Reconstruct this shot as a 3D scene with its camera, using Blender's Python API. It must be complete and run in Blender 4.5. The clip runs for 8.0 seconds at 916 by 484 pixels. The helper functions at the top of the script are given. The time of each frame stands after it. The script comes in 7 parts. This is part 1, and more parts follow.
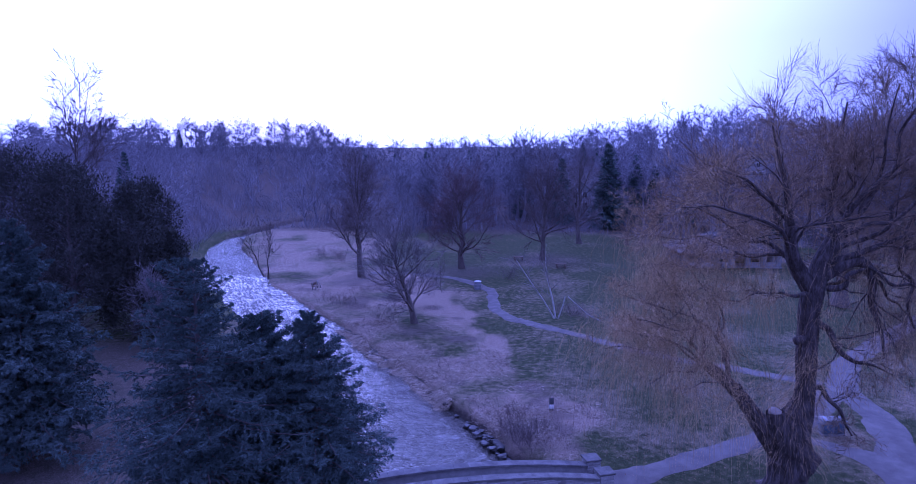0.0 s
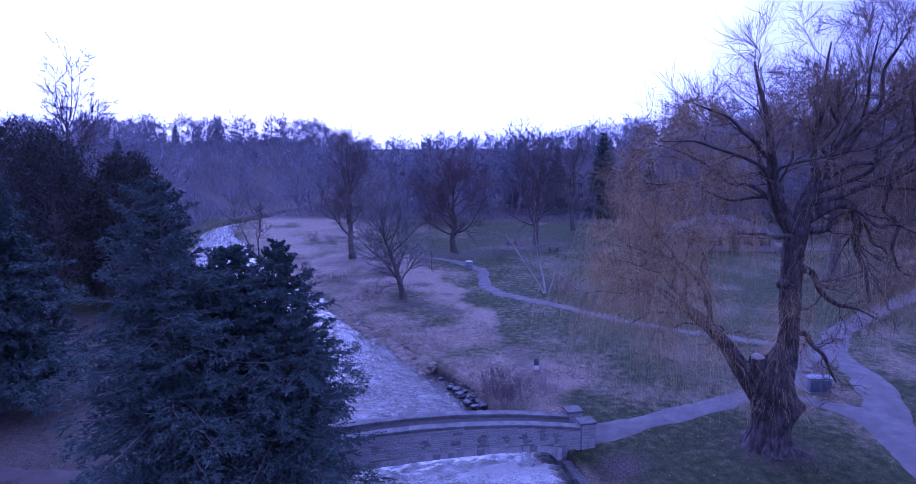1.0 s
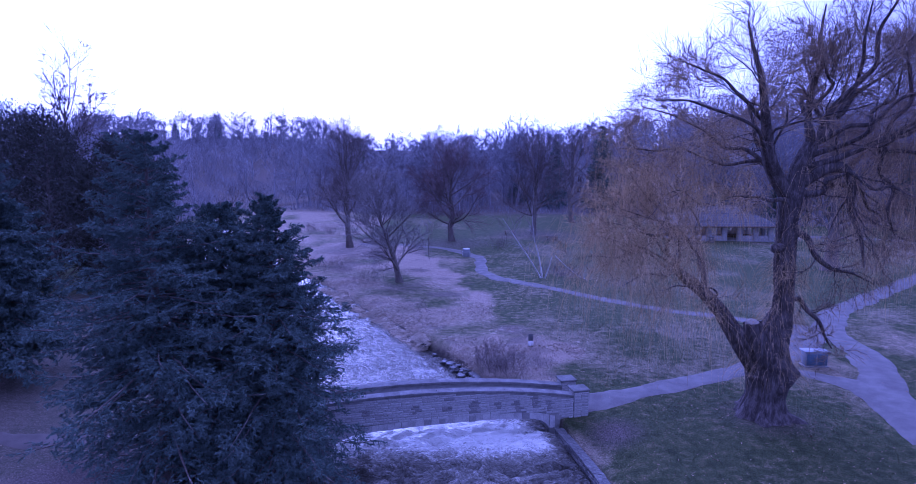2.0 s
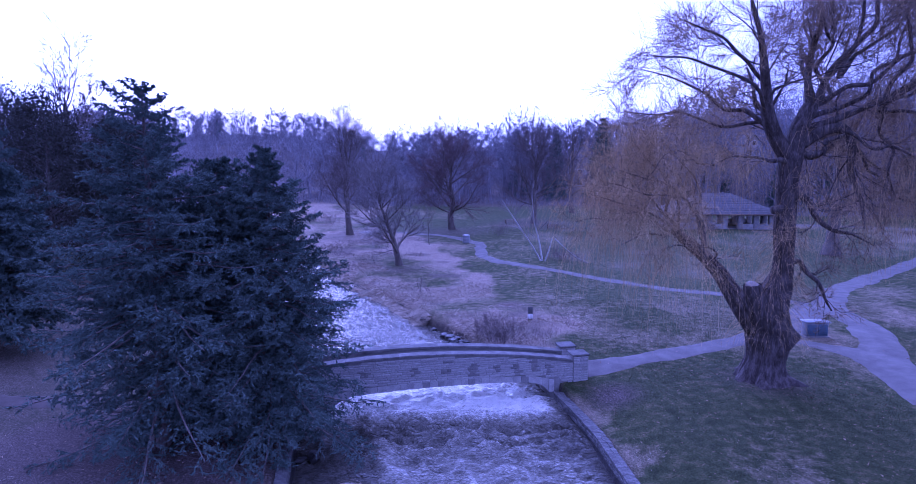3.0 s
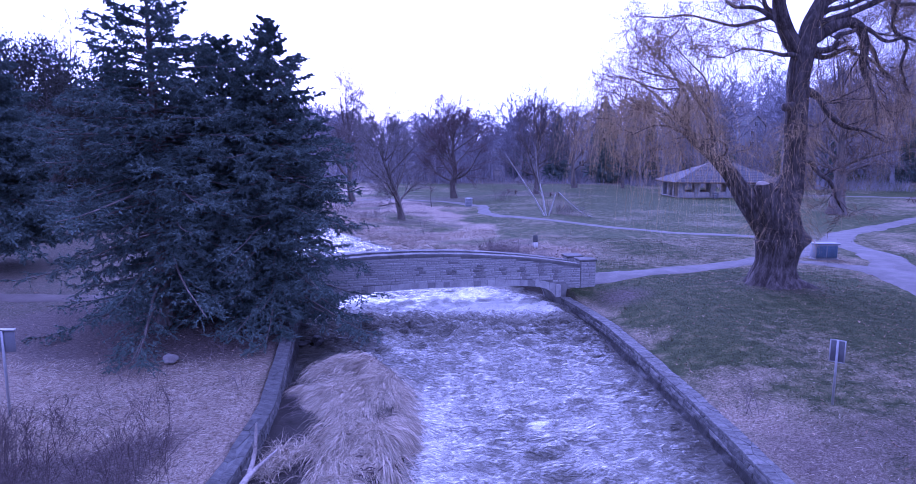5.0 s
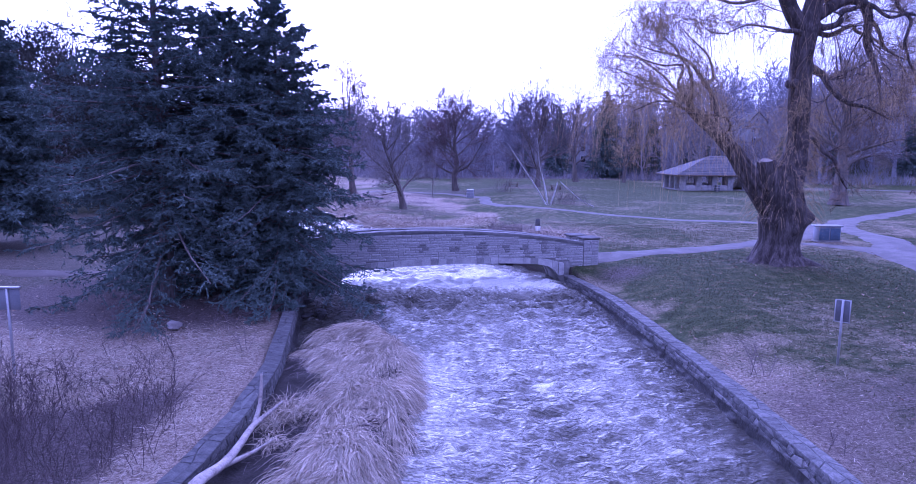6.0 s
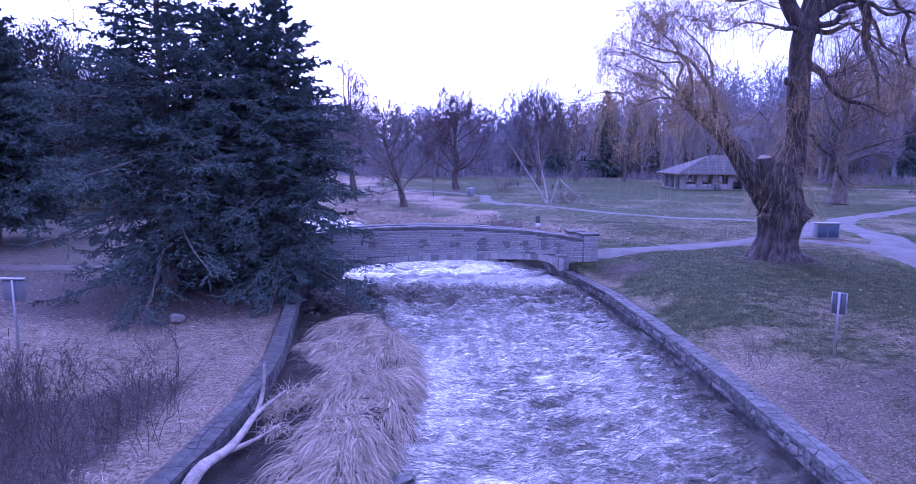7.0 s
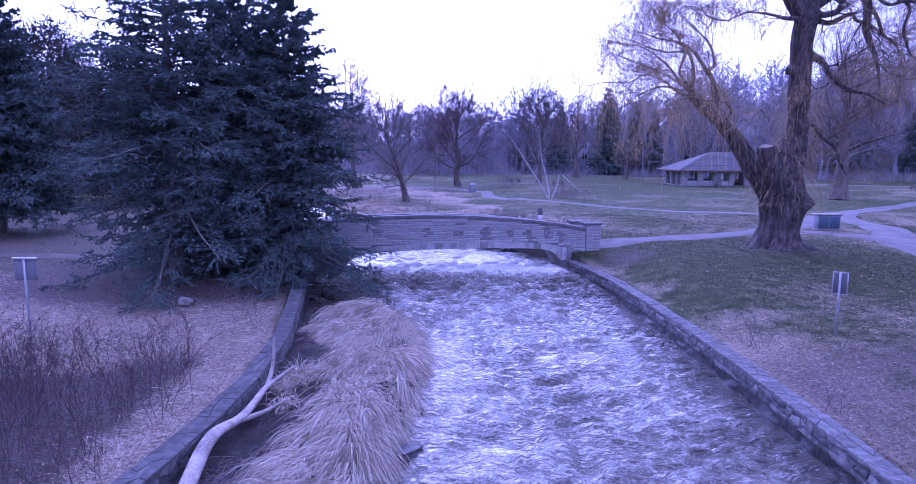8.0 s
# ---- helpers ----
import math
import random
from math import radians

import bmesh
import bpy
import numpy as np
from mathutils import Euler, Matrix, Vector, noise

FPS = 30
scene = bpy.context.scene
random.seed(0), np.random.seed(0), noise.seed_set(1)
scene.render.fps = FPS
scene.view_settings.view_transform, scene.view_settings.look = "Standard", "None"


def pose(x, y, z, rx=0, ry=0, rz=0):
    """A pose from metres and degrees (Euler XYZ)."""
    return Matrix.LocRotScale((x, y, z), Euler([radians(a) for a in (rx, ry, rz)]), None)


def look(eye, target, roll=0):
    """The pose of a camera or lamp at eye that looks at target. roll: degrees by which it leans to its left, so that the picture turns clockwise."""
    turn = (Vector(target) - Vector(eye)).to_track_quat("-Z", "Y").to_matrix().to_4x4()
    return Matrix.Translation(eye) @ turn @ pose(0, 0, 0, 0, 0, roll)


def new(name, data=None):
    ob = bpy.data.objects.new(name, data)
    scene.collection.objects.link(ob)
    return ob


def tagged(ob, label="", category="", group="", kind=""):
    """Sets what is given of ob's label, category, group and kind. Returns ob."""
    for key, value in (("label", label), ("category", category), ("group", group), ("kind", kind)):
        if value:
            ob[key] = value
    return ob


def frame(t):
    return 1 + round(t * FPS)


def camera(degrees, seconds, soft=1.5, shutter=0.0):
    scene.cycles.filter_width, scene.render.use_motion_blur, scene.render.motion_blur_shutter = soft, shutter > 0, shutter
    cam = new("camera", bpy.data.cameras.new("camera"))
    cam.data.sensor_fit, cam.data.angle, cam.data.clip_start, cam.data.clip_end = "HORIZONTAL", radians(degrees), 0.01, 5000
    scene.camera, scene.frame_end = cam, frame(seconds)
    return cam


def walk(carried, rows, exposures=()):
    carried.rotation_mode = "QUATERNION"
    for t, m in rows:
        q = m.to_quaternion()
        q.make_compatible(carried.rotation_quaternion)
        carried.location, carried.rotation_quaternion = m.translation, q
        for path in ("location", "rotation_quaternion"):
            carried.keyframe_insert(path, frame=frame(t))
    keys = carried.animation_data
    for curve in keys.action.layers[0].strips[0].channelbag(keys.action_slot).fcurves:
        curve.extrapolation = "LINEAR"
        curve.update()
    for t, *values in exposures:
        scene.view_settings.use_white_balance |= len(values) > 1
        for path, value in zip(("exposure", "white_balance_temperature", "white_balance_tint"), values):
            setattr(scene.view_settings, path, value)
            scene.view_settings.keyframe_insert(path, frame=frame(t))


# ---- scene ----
cam = camera(71.5, 8.0, soft=0.6)
METRES, EYE, TILT, LEAN, TURN = 15.0, 19.8, -8.6, 0.0, 0.0
ROWS = [
    (0.0, 0.0, 0.0, 0.0, -0.0, 0.0, -0.0),
    (0.5, 0.0448, 0.0192, -0.1059, -0.04, 0.09, -0.05),
    (1.0, 0.0758, 0.0385, -0.2122, -0.07, 0.2, -0.09),
    (1.5, 0.0958, 0.0519, -0.2881, -0.05, 0.3, -0.2),
    (3.0, 0.1139, 0.0643, -0.4792, 0.04, 0.4, -0.18),
    (3.5, 0.1154, 0.0759, -0.5791, 0.08, 0.47, -0.19),
    (4.0, 0.1111, 0.0845, -0.6667, 0.06, 0.52, -0.2),
    (4.5, 0.1038, 0.0953, -0.7573, 0.05, 0.49, -0.23),
    (6.0, 0.0893, 0.104, -0.9105, 0.14, 0.49, -0.34),
    (6.5, 0.091, 0.0992, -0.92, 0.16, 0.5, -0.38),
    (7.0, 0.0891, 0.0908, -0.9245, 0.17, 0.47, -0.43),
    (7.5, 0.0853, 0.0828, -0.942, 0.19, 0.48, -0.44),
    (8.0, 0.0794, 0.0753, -0.9636, 0.23, 0.47, -0.42),
]
WARM, TINT = 4200, 66
walk(cam, [(t, pose(0, 0, EYE, TILT, LEAN, TURN) @ pose(METRES * x, METRES * y, METRES * z, 90 + pitch, roll, yaw)) for t, x, y, z, yaw, pitch, roll in ROWS],
     exposures=[(0.0, -1.0, WARM - 250, TINT), (1.5, -0.75, WARM - 250, TINT), (3.5, -0.38, WARM - 200, TINT), (4.5, -0.13, WARM - 120, TINT), (6.0, 0.04, WARM, TINT), (8.0, 0.03, WARM, TINT)])

# ---- sky and light: an overcast dusk, the glow ahead of the camera ----
world = bpy.data.worlds.new("world")
scene.world = world
world.use_nodes = True
wn = world.node_tree
wn.nodes.clear()
w_out = wn.nodes.new("ShaderNodeOutputWorld")
w_bg = wn.nodes.new("ShaderNodeBackground")
w_sky = wn.nodes.new("ShaderNodeTexSky")
w_sky.sky_type = "NISHITA"
w_sky.sun_disc = False
w_sky.sun_elevation = radians(9)
w_sky.sun_rotation = radians(-13)
w_sky.air_density, w_sky.dust_density, w_sky.ozone_density = 1.0, 3.0, 1.0
w_mix = wn.nodes.new("ShaderNodeMix")
w_mix.data_type = "RGBA"
w_noise = wn.nodes.new("ShaderNodeTexNoise")
w_noise.inputs["Scale"].default_value = 1.6
w_noise.inputs["Detail"].default_value = 4
w_ramp = wn.nodes.new("ShaderNodeMapRange")
w_ramp.inputs["From Min"].default_value, w_ramp.inputs["From Max"].default_value = 0.35, 0.65
w_ramp.inputs["To Min"].default_value, w_ramp.inputs["To Max"].default_value = 0.93, 0.985
w_coord = wn.nodes.new("ShaderNodeTexCoord")
w_map = wn.nodes.new("ShaderNodeMapping")
w_map.inputs["Scale"].default_value = (1, 1, 2.5)
wn.links.new(w_coord.outputs["Generated"], w_map.inputs["Vector"])
wn.links.new(w_map.outputs["Vector"], w_noise.inputs["Vector"])
wn.links.new(w_noise.outputs["Fac"], w_ramp.inputs["Value"])
wn.links.new(w_ramp.outputs["Result"], w_mix.inputs["Factor"])
wn.links.new(w_sky.outputs["Color"], w_mix.inputs["A"])
w_mix.inputs["B"].default_value = (8.3, 8.0, 8.4, 1)
# the cloud is brightest round the hidden sun and falls off all round the sky
w_dot = wn.nodes.new("ShaderNodeVectorMath")
w_dot.operation = "DOT_PRODUCT"
w_dot.inputs[1].default_value = Vector((-0.22, 0.95, 0.2)).normalized()
wn.links.new(w_coord.outputs["Generated"], w_dot.inputs[0])
w_glow = wn.nodes.new("ShaderNodeMapRange")
w_glow.interpolation_type = "SMOOTHSTEP"
w_glow.inputs["From Min"].default_value, w_glow.inputs["From Max"].default_value = 0.58, 1.0
w_glow.inputs["To Min"].default_value, w_glow.inputs["To Max"].default_value = 0.083, 0.43
wn.links.new(w_dot.outputs["Value"], w_glow.inputs["Value"])
wn.links.new(w_mix.outputs["Result"], w_bg.inputs["Color"])
# overcast: the zenith is brighter than the horizon
w_sep = wn.nodes.new("ShaderNodeSeparateXYZ")
wn.links.new(w_coord.outputs["Generated"], w_sep.inputs[0])
w_high = wn.nodes.new("ShaderNodeMapRange")
w_high.inputs["From Min"].default_value, w_high.inputs["From Max"].default_value = 0.15, 1.0
w_high.inputs["To Min"].default_value, w_high.inputs["To Max"].default_value = 1.0, 2.4
wn.links.new(w_sep.outputs["Z"], w_high.inputs["Value"])
w_mul = wn.nodes.new("ShaderNodeMath")
w_mul.operation = "MULTIPLY"
wn.links.new(w_glow.outputs["Result"], w_mul.inputs[0])
wn.links.new(w_high.outputs["Result"], w_mul.inputs[1])
wn.links.new(w_mul.outputs[0], w_bg.inputs["Strength"])
wn.links.new(w_bg.outputs["Background"], w_out.inputs["Surface"])

sun_data = bpy.data.lights.new("sun", "SUN")
sun_data.energy, sun_data.angle, sun_data.color = 0.6, radians(25), (1.0, 0.95, 0.88)
sun = new("sun", sun_data)
sun.matrix_world = look((0, 60, 60), (14, 0, 45))


# ---- materials ----
def material(name, colours, scale=4.0, rough=0.85, bump=0.3, fine=30.0, metal=0.0, stretch=(1, 1, 1), spec=0.3, per_object=0.0, island=0.0):
    """Procedural surface: two noises over a ramp of colours, a fine bump, and a tone by object or island."""
    m = bpy.data.materials.new(name)
    m.use_nodes = True
    n, l = m.node_tree.nodes, m.node_tree.links
    b = n["Principled BSDF"]
    b.inputs["Roughness"].default_value = rough
    b.inputs["Metallic"].default_value = metal
    b.inputs["Specular IOR Level"].default_value = spec
    co, mp = n.new("ShaderNodeTexCoord"), n.new("ShaderNodeMapping")
    mp.inputs["Scale"].default_value = stretch
    l.new(co.outputs["Object"], mp.inputs["Vector"])
    big, small = n.new("ShaderNodeTexNoise"), n.new("ShaderNodeTexNoise")
    big.inputs["Scale"].default_value, big.inputs["Detail"].default_value = scale, 5
    small.inputs["Scale"].default_value, small.inputs["Detail"].default_value = fine, 4
    l.new(mp.outputs["Vector"], big.inputs["Vector"])
    l.new(mp.outputs["Vector"], small.inputs["Vector"])
    add = n.new("ShaderNodeMix")
    add.inputs["Factor"].default_value = 0.42
    l.new(big.outputs["Fac"], add.inputs["A"])
    l.new(small.outputs["Fac"], add.inputs["B"])
    ramp = n.new("ShaderNodeValToRGB")
    while len(ramp.color_ramp.elements) < len(colours):
        ramp.color_ramp.elements.new(0.5)
    for i, (e, c) in enumerate(zip(ramp.color_ramp.elements, colours)):
        e.position = 0.33 + 0.34 * i / max(1, len(colours) - 1)
        e.color = (*c, 1)
    l.new(add.outputs["Result"], ramp.inputs["Fac"])
    colour = ramp.outputs["Color"]
    for amount, node, out in ((per_object, "ShaderNodeObjectInfo", "Random"), (island, "ShaderNodeNewGeometry", "Random Per Island")):
        if amount:
            src, rng, mul = n.new(node), n.new("ShaderNodeMapRange"), n.new("ShaderNodeHueSaturation")
            rng.inputs["To Min"].default_value, rng.inputs["To Max"].default_value = 1 - amount, 1 + amount
            l.new(src.outputs[out], rng.inputs["Value"])
            l.new(rng.outputs["Result"], mul.inputs["Value"])
            l.new(colour, mul.inputs["Color"])
            colour = mul.outputs["Color"]
    l.new(colour, b.inputs["Base Color"])
    if bump:
        bp = n.new("ShaderNodeBump")
        bp.inputs["Strength"].default_value = bump
        bp.inputs["Distance"].default_value = 0.05
        l.new(add.outputs["Result"], bp.inputs["Height"])
        l.new(bp.outputs["Normal"], b.inputs["Normal"])
    return m


BARK = material("bark", [(0.07, 0.06, 0.053), (0.145, 0.125, 0.11), (0.23, 0.2, 0.175)], 2.5, 0.95, 0.9, 14, stretch=(1, 1, 0.22))
WILLOW_BARK = material("willow_bark", [(0.02, 0.016, 0.015), (0.074, 0.062, 0.057), (0.175, 0.15, 0.137)], 5.0, 0.95, 1.0, 24, stretch=(1, 1, 0.3))
WILLOW_TWIG = material("willow_twig", [(0.37, 0.26, 0.13), (0.55, 0.42, 0.225)], 0.5, 0.8, 0, 20, island=0.35)
CROWN_TWIG = material("crown_twig", [(0.17, 0.123, 0.083), (0.3, 0.222, 0.148)], 0.4, 0.85, 0, 20, island=0.35)
SAWN = material("sawn_wood", [(0.2, 0.17, 0.145), (0.34, 0.3, 0.26)], 6.0, 0.9, 0.3, 30)
TWIG = material("twig", [(0.12, 0.098, 0.096), (0.21, 0.175, 0.17)], 1.0, 0.9, 0, 20, island=0.3)
GREY_TWIG = material("grey_twig", [(0.17, 0.155, 0.15), (0.27, 0.25, 0.24)], 1.0, 0.9, 0, 20, island=0.3)
TRAIL = material("dirt_trail", [(0.055, 0.045, 0.038), (0.085, 0.07, 0.06), (0.12, 0.1, 0.087)], 0.8, 0.95, 0.4, 30)
STEM = material("dark_stem", [(0.06, 0.046, 0.045), (0.13, 0.1, 0.096)], 1.0, 0.85, 0, 20, island=0.3)
# pale and bluish: the distance haze over the far wood is put into this colour
HAZE_TWIG = material("hazed_wood_twig", [(0.17, 0.163, 0.185), (0.35, 0.34, 0.37)], 0.13, 0.95, 0, 1.2, island=0.18)
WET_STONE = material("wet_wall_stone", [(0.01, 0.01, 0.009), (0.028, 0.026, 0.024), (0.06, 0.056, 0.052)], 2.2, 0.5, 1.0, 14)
TURF_BLADE = material("turf_blade", [(0.036, 0.046, 0.018), (0.064, 0.071, 0.03), (0.126, 0.106, 0.06)], 0.5, 0.8, 0, 9, island=0.3)
MAPLE_TWIG = material("maple_twig", [(0.12, 0.085, 0.085), (0.2, 0.145, 0.145)], 0.3, 0.9, 0, 3, island=0.3)
BIRCH = material("birch_bark", [(0.12, 0.11, 0.1), (0.48, 0.465, 0.45), (0.6, 0.585, 0.57)], 3.0, 0.75, 0.3, 12, stretch=(1, 1, 2.5))
NEEDLE = material("spruce_needle", [(0.07, 0.1, 0.088), (0.105, 0.143, 0.128), (0.138, 0.18, 0.162)], 0.9, 0.85, 0, 6, spec=0.1, island=0.15)
CEDAR = material("cedar_foliage", [(0.032, 0.035, 0.028), (0.053, 0.056, 0.043), (0.075, 0.075, 0.058)], 0.6, 0.7, 0, 5, island=0.35)
STRAW = material("dry_reed", [(0.3, 0.25, 0.185), (0.44, 0.38, 0.295), (0.58, 0.51, 0.41)], 2.0, 0.8, 0, 14, island=0.45)
STONE = material("limestone", [(0.25, 0.245, 0.24), (0.37, 0.36, 0.35), (0.47, 0.455, 0.435)], 2.5, 0.9, 0.5, 22, per_object=0.1)
DAMP = material("damp_limestone", [(0.15, 0.147, 0.143), (0.22, 0.215, 0.21), (0.3, 0.29, 0.28)], 2.5, 0.8, 0.5, 22, per_object=0.2)
CAP = material("coping_stone", [(0.1, 0.098, 0.094), (0.16, 0.156, 0.15), (0.23, 0.224, 0.215)], 2.0, 0.95, 0.4, 18, spec=0.08, per_object=0.12)
WALL_STONE = material("river_wall_stone", [(0.06, 0.058, 0.057), (0.12, 0.117, 0.113), (0.21, 0.202, 0.195)], 5.0, 0.9, 0.8, 24, per_object=0.22)
DARK_CAP = material("dark_wall_stone", [(0.05, 0.05, 0.05), (0.088, 0.086, 0.083), (0.15, 0.145, 0.14)], 5.0, 0.92, 0.8, 26, per_object=0.14)
WALL_MORTAR = material("wall_mortar", [(0.09, 0.088, 0.085), (0.17, 0.166, 0.16)], 4.0, 0.95, 0.5, 25)
PALE_WALL = material("pale_wall_stone", [(0.12, 0.117, 0.113), (0.19, 0.185, 0.18), (0.27, 0.262, 0.25)], 3.0, 0.9, 0.7, 18, per_object=0.2)
MORTAR = material("mortar", [(0.18, 0.175, 0.168), (0.28, 0.272, 0.26)], 4.0, 0.95, 0.5, 25)
BOULDER = material("wet_rock", [(0.012, 0.012, 0.012), (0.035, 0.033, 0.032), (0.06, 0.057, 0.054)], 3.0, 0.45, 0.7, 16)
PALE_ROCK = material("pale_rock", [(0.17, 0.15, 0.14), (0.28, 0.26, 0.24)], 3.0, 0.9, 0.6, 16)
ASPHALT = material("asphalt_path", [(0.095, 0.086, 0.082), (0.138, 0.126, 0.119), (0.192, 0.177, 0.167)], 1.1, 0.92, 0.4, 26)
DRIFT = material("bleached_wood", [(0.16, 0.135, 0.115), (0.34, 0.3, 0.26), (0.48, 0.43, 0.38)], 3.5, 0.9, 0.8, 22, stretch=(1, 1, 1))
STEEL = material("galvanised_steel", [(0.35, 0.35, 0.36), (0.5, 0.5, 0.51)], 5.0, 0.5, 0.1, 40, metal=0.7)
SIGN_BACK = material("sign_back", [(0.14, 0.145, 0.16), (0.22, 0.225, 0.24)], 3.0, 0.6, 0.05, 30)
SIGN_WHITE = material("sign_white", [(0.66, 0.66, 0.66), (0.78, 0.78, 0.78)], 5.0, 0.5, 0.0, 30)
SIGN_DARK = material("sign_dark", [(0.09, 0.093, 0.1), (0.14, 0.145, 0.15)], 5.0, 0.6, 0.05, 30)
BIN_PANEL = material("bin_panel", [(0.085, 0.12, 0.17), (0.14, 0.2, 0.28)], 3.0, 0.6, 0.1, 20)
BIN_LID = material("bin_lid", [(0.2, 0.21, 0.23), (0.29, 0.3, 0.32)], 3.0, 0.5, 0.1, 20)
SHINGLE = material("roof_shingle", [(0.065, 0.06, 0.062), (0.095, 0.09, 0.09), (0.125, 0.118, 0.116)], 1.2, 0.9, 0.4, 9, per_object=0.15)
TIMBER = material("weathered_timber", [(0.1, 0.075, 0.055), (0.18, 0.14, 0.105)], 3.0, 0.85, 0.3, 18, stretch=(1, 1, 0.3))
SIDING = material("house_siding", [(0.3, 0.3, 0.31), (0.4, 0.4, 0.4)], 0.8, 0.8, 0.1, 10)
DARK_ROOF = material("dark_roof", [(0.06, 0.055, 0.055), (0.1, 0.095, 0.09)], 1.0, 0.9, 0.2, 12)
GLASS_DARK = material("window_glass", [(0.015, 0.015, 0.02), (0.03, 0.03, 0.035)], 1.0, 0.12, 0.0, 5, spec=0.6)


def ground_material():
    """Turf, dry straw, leaf litter (its tone also paints tree shade) and mud, mixed by the ground's cover attributes
    and broken up by noise.
    """
    m = bpy.data.materials.new("park_ground")
    m.use_nodes = True
    n, l = m.node_tree.nodes, m.node_tree.links
    b = n["Principled BSDF"]
    b.inputs["Roughness"].default_value = 0.95
    b.inputs["Specular IOR Level"].default_value = 0.15
    geo = n.new("ShaderNodeNewGeometry")

    def tex(scale, detail=6, rough=0.6):
        t = n.new("ShaderNodeTexNoise")
        t.inputs["Scale"].default_value, t.inputs["Detail"].default_value, t.inputs["Roughness"].default_value = scale, detail, rough
        l.new(geo.outputs["Position"], t.inputs["Vector"])
        return t.outputs["Fac"]

    def ramp(fac, stops):
        r = n.new("ShaderNodeValToRGB")
        while len(r.color_ramp.elements) < len(stops):
            r.color_ramp.elements.new(0.5)
        for e, (p, c) in zip(r.color_ramp.elements, stops):
            e.position, e.color = p, (*c, 1)
        l.new(fac, r.inputs["Fac"])
        return r.outputs["Color"]

    def mix(fac, a, c):
        x = n.new("ShaderNodeMix")
        x.data_type = "RGBA"
        l.new(fac, x.inputs["Factor"])
        l.new(a, x.inputs["A"])
        l.new(c, x.inputs["B"])
        return x.outputs["Result"]

    def cover(name, fac, width=0.3):
        at = n.new("ShaderNodeAttribute")
        at.attribute_name = name
        s = n.new("ShaderNodeMath")
        s.operation = "MULTIPLY_ADD"
        l.new(fac, s.inputs[0])
        s.inputs[1].default_value = 0.9
        l.new(at.outputs["Fac"], s.inputs[2])
        r = n.new("ShaderNodeMapRange")
        r.inputs["From Min"].default_value, r.inputs["From Max"].default_value = 0.95 - width, 0.95 + width
        l.new(s.outputs[0], r.inputs["Value"])
        return r.outputs["Result"]

    mid, fine, dust = tex(1.7), tex(11.0, 8, 0.7), tex(34.0, 4, 0.7)
    both = n.new("ShaderNodeMix")
    both.inputs["Factor"].default_value = 0.5
    l.new(mid, both.inputs["A"])
    l.new(fine, both.inputs["B"])
    fine2 = n.new("ShaderNodeMix")
    fine2.inputs["Factor"].default_value = 0.5
    l.new(fine, fine2.inputs["A"])
    l.new(dust, fine2.inputs["B"])
    turf = ramp(both.outputs["Result"], [(0.38, (0.029, 0.037, 0.015)), (0.47, (0.045, 0.058, 0.022)), (0.54, (0.071, 0.081, 0.034)), (0.62, (0.138, 0.126, 0.069))])
    straw = ramp(fine2.outputs["Result"], [(0.4, (0.07, 0.05, 0.038)), (0.46, (0.175, 0.136, 0.1)), (0.53, (0.31, 0.25, 0.19)), (0.6, (0.5, 0.425, 0.335))])
    litter = ramp(fine2.outputs["Result"], [(0.4, (0.035, 0.027, 0.024)), (0.5, (0.09, 0.072, 0.063)), (0.6, (0.2, 0.165, 0.145))])
    mud = ramp(fine2.outputs["Result"], [(0.38, (0.03, 0.025, 0.022)), (0.62, (0.09, 0.075, 0.065))])
    col = mix(cover("dry", mid), turf, straw)
    col = mix(cover("litter", both.outputs["Result"]), col, litter)
    col = mix(cover("mud", mid, 0.2), col, mud)
    l.new(col, b.inputs["Base Color"])
    bp = n.new("ShaderNodeBump")
    bp.inputs["Strength"].default_value, bp.inputs["Distance"].default_value = 0.8, 0.12
    l.new(fine2.outputs["Result"], bp.inputs["Height"])
    l.new(bp.outputs["Normal"], b.inputs["Normal"])
    return m


